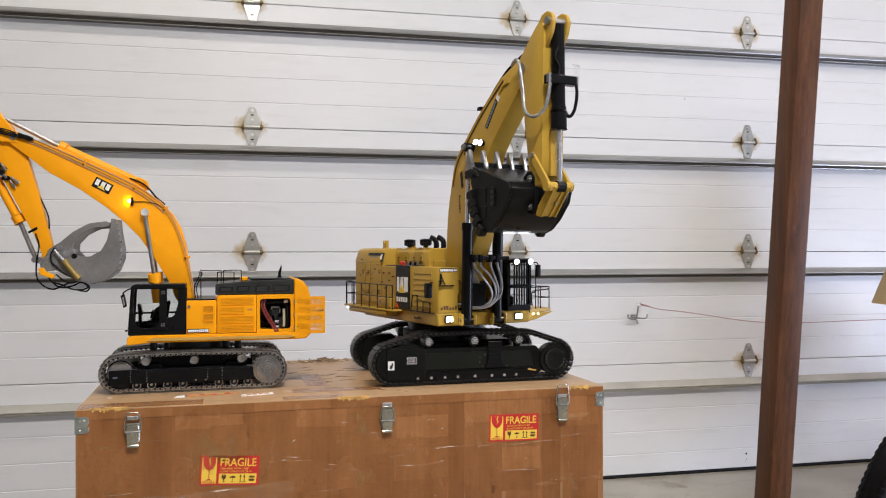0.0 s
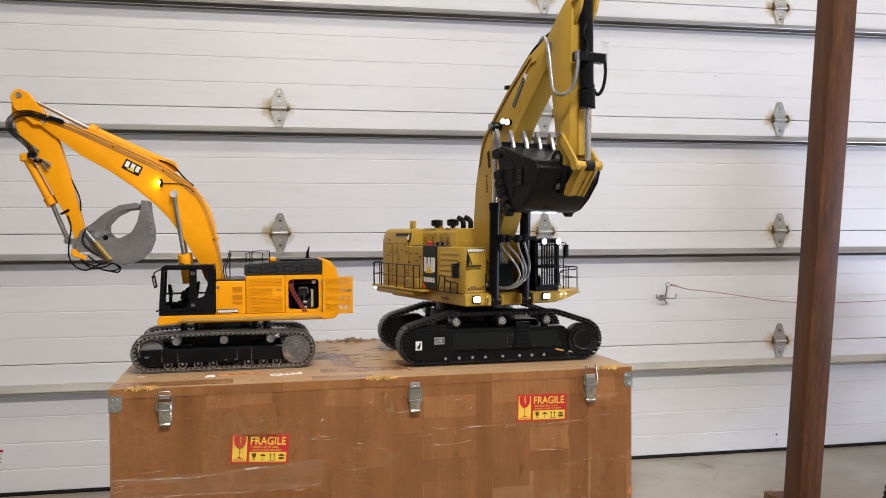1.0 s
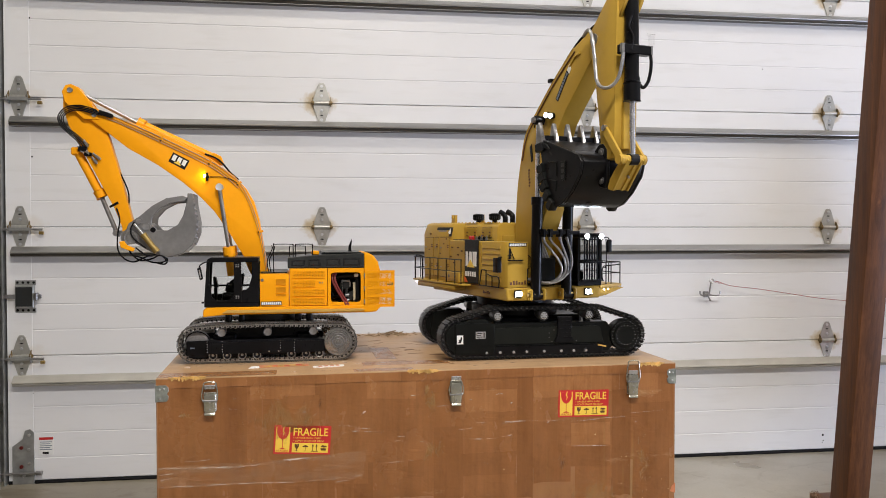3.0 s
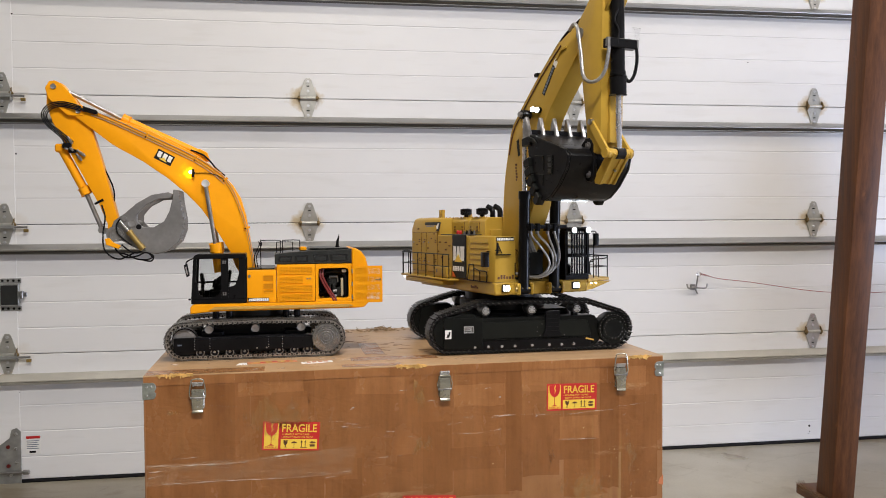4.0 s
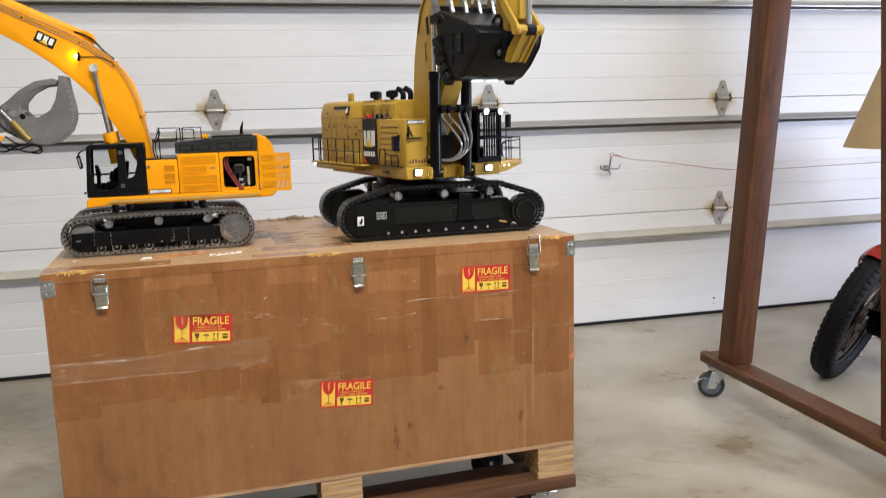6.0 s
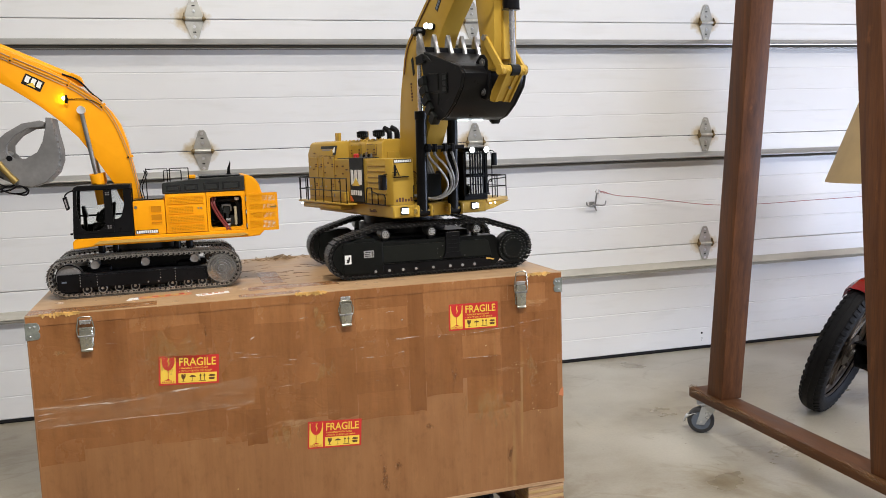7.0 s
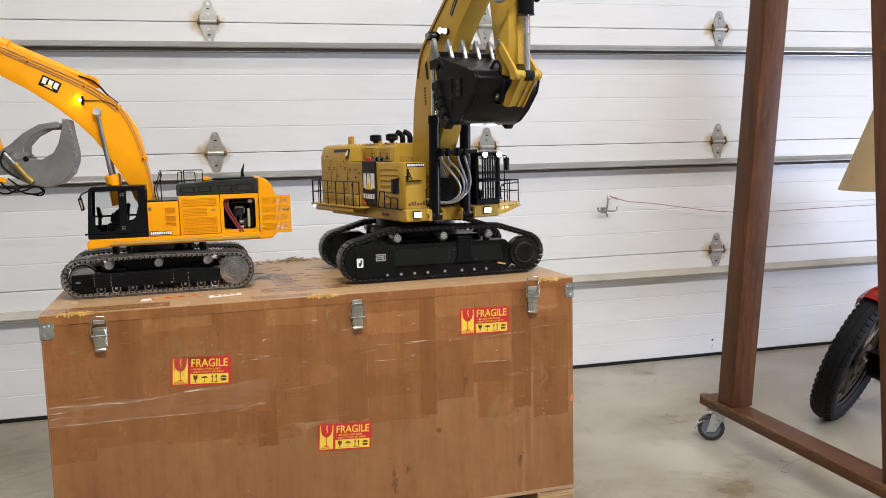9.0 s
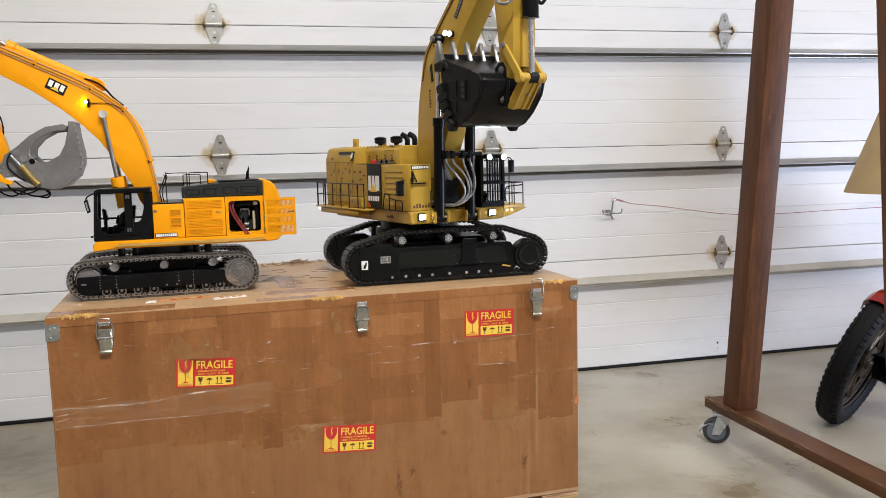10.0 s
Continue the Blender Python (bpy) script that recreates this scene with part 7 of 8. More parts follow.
# deck with a raked lip
deck = up("deck", prism([(LA, FB), (-0.066, FB - 0.004), (0.085, FB - 0.004), (0.165, FB - 0.006), (0.178, -0.08), (0.120, RB - 0.05), (LA + 0.01, RB - 0.05)], "z", 1.0135, 1.048, 0.003), M_GOLD)
up("belly_plate", prism([(LA + 0.015, -0.12), (0.13, -0.12), (0.11, RB - 0.08), (LA + 0.02, RB - 0.08)], "z", 1.0125, 1.0134), M_BLACK, deck)
up("deck_seam", box(LA - 0.0012, LA + 0.001, -0.175, 0.06, 1.046, 1.0475), M_BROWNINK, deck)
# machinery house
house = up("machinery_house", prism([(-0.080, 1.0485), (-0.080, 1.2140), (-0.070, 1.2260), (0.080, 1.2260), (0.092, 1.2140), (0.092, 1.0485)], "y", -0.045, 0.058, 0.002), M_GOLD, None, "ochre machinery house with hatches and a lifting lug")
rear = up("rear_house", prism([(LA, 1.0385), (LA, 1.190), (LA + 0.010, 1.2200), (LA + 0.018, 1.2260), (0.080, 1.2260), (0.092, 1.2140), (0.092, 1.0385)], "y", 0.172, RB, 0.004, 2), M_GOLD)
up("middle_house", box(LA, 0.092, 0.0585, 0.1715, 1.0385, 1.1735, 0.002), M_GOLD, rear)
up("middle_top", prism([(-0.080, 1.1740), (-0.080, 1.2140), (-0.070, 1.2260), (0.080, 1.2260), (0.092, 1.2140), (0.092, 1.1740)], "y", 0.0585, 0.1715, 0.002), M_GOLD, rear)
for y0, y1, z0, z1 in ((0.085, 0.150, 1.184, 1.212), (-0.010, 0.045, 1.184, 1.212)):
    up("hatch_gap", box(-0.0806, -0.0795, y0 - 0.0014, y1 + 0.0014, z0 - 0.0014, z1 + 0.0014), M_BROWNINK, rear)
    pn = up("hatch", box(-0.0822, -0.0800, y0, y1, z0, z1, 0.0006), M_GOLD, rear)
    for y in (y0 + 0.004, y1 - 0.010):
        for z in (z0 + 0.003, z0 + 0.012):
            up("hatch_hinge", box(-0.0838, -0.0822, y, y + 0.008, z, z + 0.0034), M_BROWNINK, pn)
tb = up("tool_box", box(LA - 0.020, LA - 0.0025, 0.064, 0.158, 1.0475, 1.080, 0.006, 3), M_GOLD, None, "ochre tool box behind the railing")
for y in (0.085, 0.125):
    up("box_hinge", box(LA - 0.0215, LA - 0.020, y, y + 0.006, 1.062, 1.072), M_CASTST, tb)
for k in range(22):
    y = -0.040 + 0.0182 * k
    up("roof_rivet", ball((-0.072 if y < 0.17 else LA + 0.020, y, 1.2262), 0.0021, 6), M_GOLD, rear)
for y, z in ((0.30, 1.19), (0.20, 1.16), (0.225, 1.13), (0.31, 1.14), (0.18, 1.175), (0.100, 1.150), (0.100, 1.128), (0.128, 1.104), (0.140, 1.150), (0.075, 1.140), (0.152, 1.122)):
    up("rivet_pair", join(box(LA - 0.0030, LA - 0.0004, y, y + 0.003, z, z + 0.004), box(LA - 0.0030, LA - 0.0004, y + 0.006, y + 0.009, z, z + 0.004)), M_BROWNINK, rear)
for y0, y1, z0, z1 in ((0.165, 0.235, 1.060, 1.180), (0.245, 0.275, 1.060, 1.180), (0.285, 0.350, 1.060, 1.180)):
    up("hatch_gap", box(LA - 0.0006, LA + 0.0005, y0 - 0.0014, y1 + 0.0014, z0 - 0.0014, z1 + 0.0014), M_BROWNINK, rear)
    pn = up("hatch", box(LA - 0.0022, LA, y0, y1, z0, z1, 0.0008), M_GOLD, rear)
    for z in (z0 + 0.03, z1 - 0.03):
        up("hatch_hinge", box(LA - 0.004, LA - 0.0022, y0 + 0.004, y0 + 0.012, z, z + 0.0032), M_BROWNINK, pn)
        up("hatch_hinge", box(LA - 0.004, LA - 0.0022, y0 + 0.004, y0 + 0.012, z + 0.006, z + 0.0092), M_BROWNINK, pn)
        up("hatch_knob", rod((LA - 0.0022, y1 - 0.012, z), (LA - 0.005, y1 - 0.012, z), 0.0022, 8), M_STEEL, pn)
sl = Matrix.Translation((LA + 0.005, 0, 1.2000)) @ Matrix.Rotation(radians(14), 4, "Y")
bad = mx.part("side_badge", box(-0.0008, 0.0, 0.155, 0.270, -0.016, 0.013), M_INK, rear, "black badge with blue-grey marks", HG @ sl @ T(-0.0005, 0, 0))
for i in range(8):
    mx.part("mark", box(-0.0014, -0.0008, 0.196 + 0.0075 * i, 0.201 + 0.0075 * i, -0.002, 0.003), M_GREYHUB, bad, "", HG @ sl @ T(-0.0005, 0, 0))
mx.part("mark", prism([(0.164, -0.008), (0.184, -0.008), (0.172, 0.009), (0.168, 0.009)], "x", -0.0014, -0.0008), M_WHITE, bad, "", HG @ sl @ T(-0.0005, 0, 0))
for x, y in ((-0.080, 0.240), (-0.045, 0.122)):
    up("lifting_lug", join(box(x - 0.005, x + 0.005, y - 0.012, y + 0.012, 1.2240, 1.2400, 0.001), box(x - 0.005, x + 0.005, y - 0.012, y - 0.005, 1.2400, 1.2520, 0.001), box(x - 0.005, x + 0.005, y + 0.005, y + 0.012, 1.2400, 1.2520, 0.001)), M_GOLD, rear)
for y in (0.104, 0.002):
    e_ = up("air_cleaner", join(rod((-0.064, y, 1.2250), (-0.064, y, 1.2330), 0.0075, 14), rod((-0.064, y, 1.2330), (-0.064, y, 1.2360), 0.0120, 24, 0.0165), rod((-0.064, y, 1.2360), (-0.064, y, 1.2460), 0.0165, 28, None, 0.001), rod((-0.064, y, 1.2460), (-0.064, y, 1.2500), 0.0175, 28, None, 0.001), rod((-0.064, y, 1.2500), (-0.064, y, 1.2535), 0.0165, 24, 0.0105)), M_BLACK, None, "black mushroom-shaped air cleaner cap")
    for k in range(18):
        a = 2 * math.pi * k / 18
        up("cleaner_rib", rod((-0.064 + 0.0167 * math.cos(a), y + 0.0167 * math.sin(a), 1.2365), (-0.064 + 0.0167 * math.cos(a), y + 0.0167 * math.sin(a), 1.2457), 0.0009, 5), M_GUNM, e_)
for y in (0.038, -0.006):
    up("exhaust", tube([(-0.02, y - 0.02, 1.2250), (-0.02, y - 0.02, 1.2430), (-0.022, y - 0.014, 1.2515), (-0.030, y - 0.004, 1.2585)], 0.0080, 12, 6), M_BLACK, None, "black curved exhaust stack")
for i in range(16):
    up("roof_bolt", ball((-0.074, -0.03 + 0.025 * i, 1.2265), 0.0025, 6), M_GOLD, rear)
for y in (0.072, 0.088):
    up("beacon_box", join(rod((-0.100, y, 1.176), (-0.100, y, 1.182), 0.005, 12), ball((-0.100, y, 1.183), 0.005, 10)), M_RED, house, "small red lamp")
for i, y in enumerate((0.050, 0.034, 0.020, 0.004, -0.012)):
    up("ledge_fitting", join(rod((-0.098, y, 1.1762), (-0.098, y, 1.181 + 0.003 * (i % 2)), 0.0042, 10), rod((-0.098, y, 1.181 + 0.003 * (i % 2)), (-0.098, y, 1.186 + 0.002 * (i % 3)), 0.0024, 8)), M_BLACK if i % 2 else M_CASTST, house)
up("top_ledge", box(LA + 0.004, -0.0835, -0.030, 0.150, 1.1738, 1.1762, 0.0005), M_GUNM, house)
# front side module: louvres, black badge panel, mirror, brackets
mod = up("side_module", prism([(LA, -0.0455), (LA, FB + 0.016), (LA + 0.004, FB + 0.004), (LA + 0.016, FB), (-0.066, FB), (-0.066, -0.0455)], "z", 1.0485, 1.1725, 0.003, 2), M_GOLD, None, "ochre side module with louvres")
up("module_wing", box(LA, -0.0805, -0.0450, 0.0580, 1.0485, 1.1730, 0.002), M_GOLD, mod)
for k in range(7):
    up("louvre", prism([(LA - 0.0003, 1.062 + 0.0152 * k), (LA - 0.0022, 1.0625 + 0.0152 * k), (LA - 0.0003, 1.075 + 0.0152 * k)], "y", -0.158, -0.052), M_GOLD, mod)
cat = up("badge_panel", box(LA - 0.004, LA - 0.0005, -0.030, 0.056, 1.050, 1.176, 0.001), M_INK, mod, "black panel with white block shapes and a yellow triangle")
for i, (y0, y1) in enumerate(((0.047, 0.031), (0.0275, 0.004), (0.0005, -0.021))):
    s_ = (0.001, 0.0055, -0.001)[i]
    pts = [(y0 - s_, 1.142), (y1 + s_, 1.142), (y1, 1.100), (y0, 1.100)]
    up("white_shape", prism(pts, "x", LA - 0.0050, LA - 0.0040), M_WHITE, cat)
up("red_flash", prism([(0.0555, 1.0515), (0.0330, 1.0515), (0.0440, 1.0630), (0.0555, 1.0680)], "x", LA - 0.0046, LA - 0.0040), M_REDFLASH, cat, "orange-red corner flash")
up("yellow_triangle", prism([(0.038, 1.0965), (-0.010, 1.0965), (0.0145, 1.119)], "x", LA - 0.0058, LA - 0.0050), M_YEL, cat)
for i in range(5):
    up("white_bar", box(LA - 0.0048, LA - 0.0040, 0.040 - 0.0145 * i, 0.040 - 0.0145 * i + 0.010, 1.070, 1.084), M_WHITE, cat)
for i in range(6):
    h_ = 0.011 if i in (1, 2, 5) else 0.007
    up("brown_bar", box(-0.123 + 0.0088 * i, -0.117 + 0.0088 * i, FB - 0.0008, FB - 0.0001, 1.057, 1.057 + h_), M_BROWNINK, mod)
    up("brown_bar", box(LA - 0.0008, LA - 0.0001, -0.098 + 0.0075 * i, -0.092 + 0.0075 * i, 1.026, 1.026 + h_ * 0.75), M_BROWNINK, deck)
nb = up("name_badge", box(-0.1265, -0.072, FB - 0.0010, FB - 0.0002, 1.1600, 1.1700), M_INK, mod, "black name badge with white marks")
for i in range(10):
    up("mark", box(-0.1245 + 0.0052 * i, -0.1205 + 0.0052 * i, FB - 0.0015, FB - 0.0010, 1.1615, 1.1680), M_WHITE, nb)
up("tool_bracket", join(prism([(-0.128, 1.126), (-0.1235, 1.126), (-0.122, 1.154), (-0.1265, 1.156)], "y", FB - 0.006, FB - 0.0005, 0.0005), tube([(-0.124, FB - 0.004, 1.152), (-0.112, FB - 0.004, 1.127)], 0.0014, 6, 0), box(-0.130, -0.085, FB - 0.007, FB - 0.0005, 1.1215, 1.1245, 0.0005), box(-0.131, -0.119, FB - 0.005, FB - 0.0005, 1.134, 1.1365)), M_BLACK, mod)
up("seam", box(-0.070, -0.0675, FB - 0.0012, FB, 1.056, 1.10), M_INK, mod)
up("mirror", box(LA - 0.025, LA - 0.010, -0.181, -0.158, 1.090, 1.130, 0.0025, 2), M_BLACK, mod, "black mirror housing")
up("mirror_arm", tube([(LA - 0.018, -0.168, 1.126), (LA - 0.01, -0.166, 1.131), (LA, -0.164, 1.131)], 0.0015, 6, 4), M_BLACK, mod)
for pts in ([(LA - 0.012, -0.056, 1.049), (LA - 0.012, -0.066, 1.088), (LA - 0.012, -0.070, 1.093), (LA - 0.012, -0.092, 1.093), (LA - 0.012, -0.095, 1.088), (LA - 0.012, -0.095, 1.049)], [(LA - 0.012, -0.095, 1.084), (LA - 0.012, -0.13, 1.078), (LA - 0.012, -0.168, 1.076), (LA - 0.012, -0.168, 1.049)], [(LA - 0.012, -0.13, 1.078), (LA - 0.012, -0.13, 1.049)],
            [(LA - 0.012, -0.056, 1.049), (LA - 0.012, -0.168, 1.049)]):
    up("step_rail", tube(pts, 0.0017, 6, 3), M_BLACK, mod)
# lamps on the deck's front
for x in (-0.102, 0.124):
    hl = up("deck_lamp", box(x - 0.013, x + 0.013, FB - 0.010, FB - 0.0045, 1.022, 1.043, 0.003), M_BLACK)
    up("lens", box(x - 0.0102, x + 0.0102, FB - 0.0125, FB - 0.0102, 1.0255, 1.0395, 0.002), M_LED, hl, "lit white lamp lens")
# boom bay with cylinders and hoses
up("boom_bay", join(box(-0.0655, 0.085, -0.05, -0.0455, 1.0485, 1.19, 0.001), box(0.070, 0.0745, FB + 0.02, -0.046, 1.0485, 1.185, 0.001)), M_GOLD)
up("valve_block", join(box(-0.02, 0.05, -0.150, -0.055, 1.0485, 1.085, 0.004), box(-0.01, 0.04, -0.10, -0.055, 1.085, 1.145, 0.004), rod((-0.03, -0.13, 1.115), (0.05, -0.13, 1.115), 0.018, 24, None, 0.002)), M_BLACK)
# added dark plate, stands in for the bay's darkness behind the hoses
up("valve_cover", box(-0.050, 0.016, -0.200, -0.194, 1.066, 1.128, 0.002), M_DARK)
up("hose_rail", join(box(-0.052, 0.072, -0.236, -0.224, 1.192, 1.203, 0.002), *[box(x - 0.005, x + 0.005, -0.239, -0.224, 1.186, 1.207, 0.001) for x in (-0.042, -0.022, 0.010, 0.032)]), M_BLACK)
HOSES = [[(-0.042, 1.190), (-0.038, 1.172), (-0.016, 1.148), (0.007, 1.120), (0.017, 1.096), (0.004, 1.070), (-0.026, 1.059)],
         [(-0.022, 1.190), (-0.017, 1.174), (0.006, 1.152), (0.025, 1.122), (0.026, 1.090), (0.004, 1.066), (-0.032, 1.063)],
         [(0.010, 1.190), (0.015, 1.168), (0.028, 1.137), (0.036, 1.108), (0.026, 1.078), (-0.002, 1.062), (-0.026, 1.060)],
         [(0.032, 1.190), (0.037, 1.168), (0.046, 1.140), (0.048, 1.112), (0.038, 1.088), (0.010, 1.068), (-0.020, 1.062)]]
for line in HOSES:
    x = line[0][0]
    depth = (-0.230, -0.231, -0.232, -0.232, -0.230, -0.222, -0.200)
    h_ = up("hose", tube([(p, d, q) for (p, q), d in zip(line, depth)] + [(line[-1][0] - 0.025, -0.165, 1.070)], 0.0033, 9, 8), M_HOSEG, None, "grey braided hydraulic hose")
    up("fitting", rod((x, -0.230, 1.193), (x, -0.230, 1.178), 0.0043, 8), M_CASTST, h_)
for k in range(3):
    up("inner_hose", tube([(-0.035 + 0.006 * k, -0.185, 1.175), (-0.022 + 0.008 * k, -0.188, 1.14), (-0.012 + 0.009 * k, -0.188, 1.10), (-0.022 + 0.006 * k, -0.18, 1.075), (-0.04, -0.16, 1.07)], 0.0036, 8, 6), M_HOSEG)
for s_ in (-1, 1):
    xc = -0.001 + s_ * 0.049
    cy = up("lift_cylinder", join(rod((xc, -0.205, 1.030), (xc, -0.213, 1.290), 0.0148, 24), rod((xc, -0.2125, 1.272), (xc, -0.2132, 1.294), 0.0170, 24, None, 0.001), rod((xc - 0.016, -0.205, 1.028), (xc + 0.016, -0.205, 1.028), 0.013, 18, None, 0.002)), M_BLACK, None, "black boom lift cylinder")
    up("piston_rod", rod((xc, -0.213, 1.292), (xc, -0.219, 1.490), 0.0072, 18), M_CHROME, cy)
    up("rod_head", join(rod((xc - 0.013, -0.2195, 1.498), (xc + 0.013, -0.2195, 1.498), 0.012, 18, None, 0.002)), M_BLACK, cy)
    up("pin_tip", rod((xc + s_ * 0.013, -0.2195, 1.498), (xc + s_ * 0.021, -0.2195, 1.498), 0.0075, 14), M_STEEL, cy)
    up("foot_lug", box(xc - 0.024, xc - 0.017, -0.222, -0.1985, 1.0140, 1.046, 0.003), M_GOLD, deck)
    up("foot_lug", box(xc + 0.017, xc + 0.024, -0.222, -0.1985, 1.0140, 1.046, 0.003), M_GOLD, deck)
    up("lug_pin", rod((xc - 0.0275, -0.211, 1.030), (xc + 0.0275, -0.211, 1.030), 0.0065, 14), M_BRASS, deck)
# cab
CA0, CA1, CB0, CB1 = 0.089, 0.170, FB - 0.008, -0.075
cabg = up("cab", box(CA0, CA1, CB0, CB1, 1.0485, 1.062, 0.002), M_BLACK, None, "black cab with a barred front guard")
up("cab_roof", box(CA0 - 0.002, CA1 + 0.002, CB0 - 0.004, CB1 + 0.002, 1.183, 1.196, 0.003), M_BLACK, cabg)
for x in (CA0, CA1 - 0.009):
    for y in (CB0, CB1 - 0.007):
        up("pillar", box(x, x + 0.009, y, y + 0.007, 1.062, 1.183), M_BLACK, cabg)
up("back_panel", box(CA0 + 0.009, CA1 - 0.009, CB1 - 0.004, CB1, 1.062, 1.10), M_BLACK, cabg)
up("side_panel", box(CA0, CA0 + 0.003, CB0 + 0.007, CB1 - 0.007, 1.062, 1.183), M_BLACK, cabg)
up("cross_bar", box(CA0 + 0.009, CA1 - 0.009, CB0, CB0 + 0.004, 1.112, 1.122), M_BLACK, cabg)
for i in range(7):
    x = CA0 + 0.017 + 0.0085 * i
    up("guard_bar", box(x - 0.0016, x + 0.0016, CB0 - 0.010, CB0 - 0.006, 1.066, 1.186), M_BLACK, cabg)
for z in (1.064, 1.114, 1.178):
    up("guard_rail", box(CA0 + 0.008, CA1 - 0.004, CB0 - 0.011, CB0 - 0.0055, z - 0.002, z + 0.002), M_BLACK, cabg)
up("front_glass", box(CA0 + 0.0075, CA1 - 0.0075, CB0 + 0.001, CB0 + 0.002, 1.062, 1.183), M_GLASS, cabg)
up("side_glass", box(CA1 - 0.003, CA1 - 0.002, CB0 + 0.0075, CB1 - 0.0075, 1.062, 1.183), M_GLASS, cabg)
up("seat", join(box(0.115, 0.145, -0.15, -0.11, 1.062, 1.088, 0.004), box(0.115, 0.145, -0.115, -0.105, 1.085, 1.14, 0.004)), M_DARK, cabg)
for x in (0.109, 0.156):
    wl = up("cab_lamp", rod((x, CB0 - 0.006, 1.187), (x, CB0 - 0.016, 1.187), 0.0085, 16), M_BLACK, cabg)
    up("lamp_glow", rod((x, CB0 - 0.016, 1.187), (x, CB0 - 0.0175, 1.187), 0.0075, 16), M_LED, cabg, "lit white work lamp")
up("cab_mirror", box(0.182, 0.196, CB0 - 0.012, CB0 - 0.004, 1.142, 1.178, 0.003, 2), M_BLACK, cabg)
up("mirror_arm", join(tube([(CA1, CB0, 1.182), (0.184, CB0 - 0.006, 1.184), (0.189, CB0 - 0.008, 1.178)], 0.0014, 6, 4), tube([(CA1 + 0.008, CB0 - 0.008, 1.18), (CA1 + 0.009, CB0 - 0.008, 1.105), (CA1 + 0.001, CB0 - 0.002, 1.10)], 0.0016, 6, 3)), M_BLACK, cabg)
up("beacon", join(rod((0.118, -0.12, 1.196), (0.118, -0.12, 1.206), 0.006, 12)), M_BROWNINK, cabg)


# catwalks and railings
def railing(pts, z0, z1, posts, name="railing"):
    r = up(name, join(tube([(x, y, z1) for x, y in pts], 0.0017, 6, 0), tube([(x, y, (z0 + z1) / 2) for x, y in pts], 0.0014, 6, 0)), M_BLACK, None, "black wire railing")
    for x, y in posts:
        up("railing_post", rod((x, y, z0), (x, y, z1), 0.0016, 6), M_BLACK, r)


walkl = up("catwalk", prism([(LA - 0.002, 0.018), (LA - 0.028, 0.018), (LA - 0.034, 0.024), (LA - 0.034, 0.375), (LA - 0.010, 0.395), (0.06, 0.395), (0.06, RB + 0.002), (LA - 0.002, RB + 0.002)], "z", 1.042, 1.047, 0.0008), M_GOLD)
up("catwalk_skirt", prism([(LA - 0.002, 0.05), (LA - 0.032, 0.066), (LA - 0.032, 0.34), (LA - 0.002, 0.36)], "z", 1.026, 1.0405, 0.0015), M_GOLD, walkl)
rx = LA - 0.031
railing([(rx, 0.022), (rx, 0.372), (LA - 0.01, 0.390), (0.05, 0.390)], 1.047, 1.118, [(rx, 0.024), (rx, 0.065), (rx, 0.125), (rx, 0.185), (rx, 0.245), (rx, 0.305), (rx, 0.365), (LA, 0.390), (LA + 0.06, 0.390), (0.03, 0.390)])
up("rail_hoop", tube([(rx + 0.004, 0.31, 1.047), (rx + 0.004, 0.31, 1.112), (rx + 0.004, 0.32, 1.122), (rx + 0.004, 0.36, 1.122), (rx + 0.004, 0.37, 1.112), (rx + 0.004, 0.37, 1.047)], 0.0018, 6, 3), M_BLACK)
walkr = up("catwalk", prism([(CA1 + 0.004, CB0 + 0.012), (0.262, CB0 + 0.030), (0.268, 0.0), (CA1 + 0.004, 0.02)], "z", 1.040, 1.050, 0.0015), M_GOLD)
up("catwalk_brace", prism([(CA1 - 0.005, 1.0135), (CA1 + 0.03, 1.019), (0.262, 1.0395), (CA1 - 0.005, 1.0395)], "y", CB0 + 0.02, CB0 + 0.028), M_GOLD, walkr)
up("catwalk_brace", prism([(CA1 + 0.009, 1.0135), (CA1 + 0.03, 1.019), (0.264, 1.0395), (CA1 + 0.009, 1.0395)], "y", -0.06, -0.052), M_GOLD, walkr)
railing([(CA1 + 0.012, CB0 + 0.018), (0.258, CB0 + 0.033), (0.264, -0.005), (CA1 + 0.02, 0.012)], 1.050, 1.112, [(CA1 + 0.030, CB0 + 0.021), (0.222, CB0 + 0.027), (0.258, CB0 + 0.033), (0.260, -0.11), (0.262, -0.055), (0.264, -0.005), (0.222, 0.004), (CA1 + 0.03, 0.010)])
up("rail_hoop", tube([(CA1 + 0.018, CB0 + 0.017, 1.060), (CA1 + 0.014, CB0 + 0.017, 1.068), (CA1 + 0.014, CB0 + 0.017, 1.092), (CA1 + 0.022, CB0 + 0.017, 1.102), (CA1 + 0.06, CB0 + 0.022, 1.104), (CA1 + 0.084, CB0 + 0.028, 1.106)], 0.0017, 6, 3), M_BLACK)
for x, y in ((CA1 + 0.012, CB0 + 0.006), (CA1 + 0.030, CB0 + 0.009), (-0.155, 0.37), (-0.128, 0.37)):
    up("marker_lamp", ball((x, y, 1.036), 0.0022, 8), M_LED, None, "small lit marker lamp")

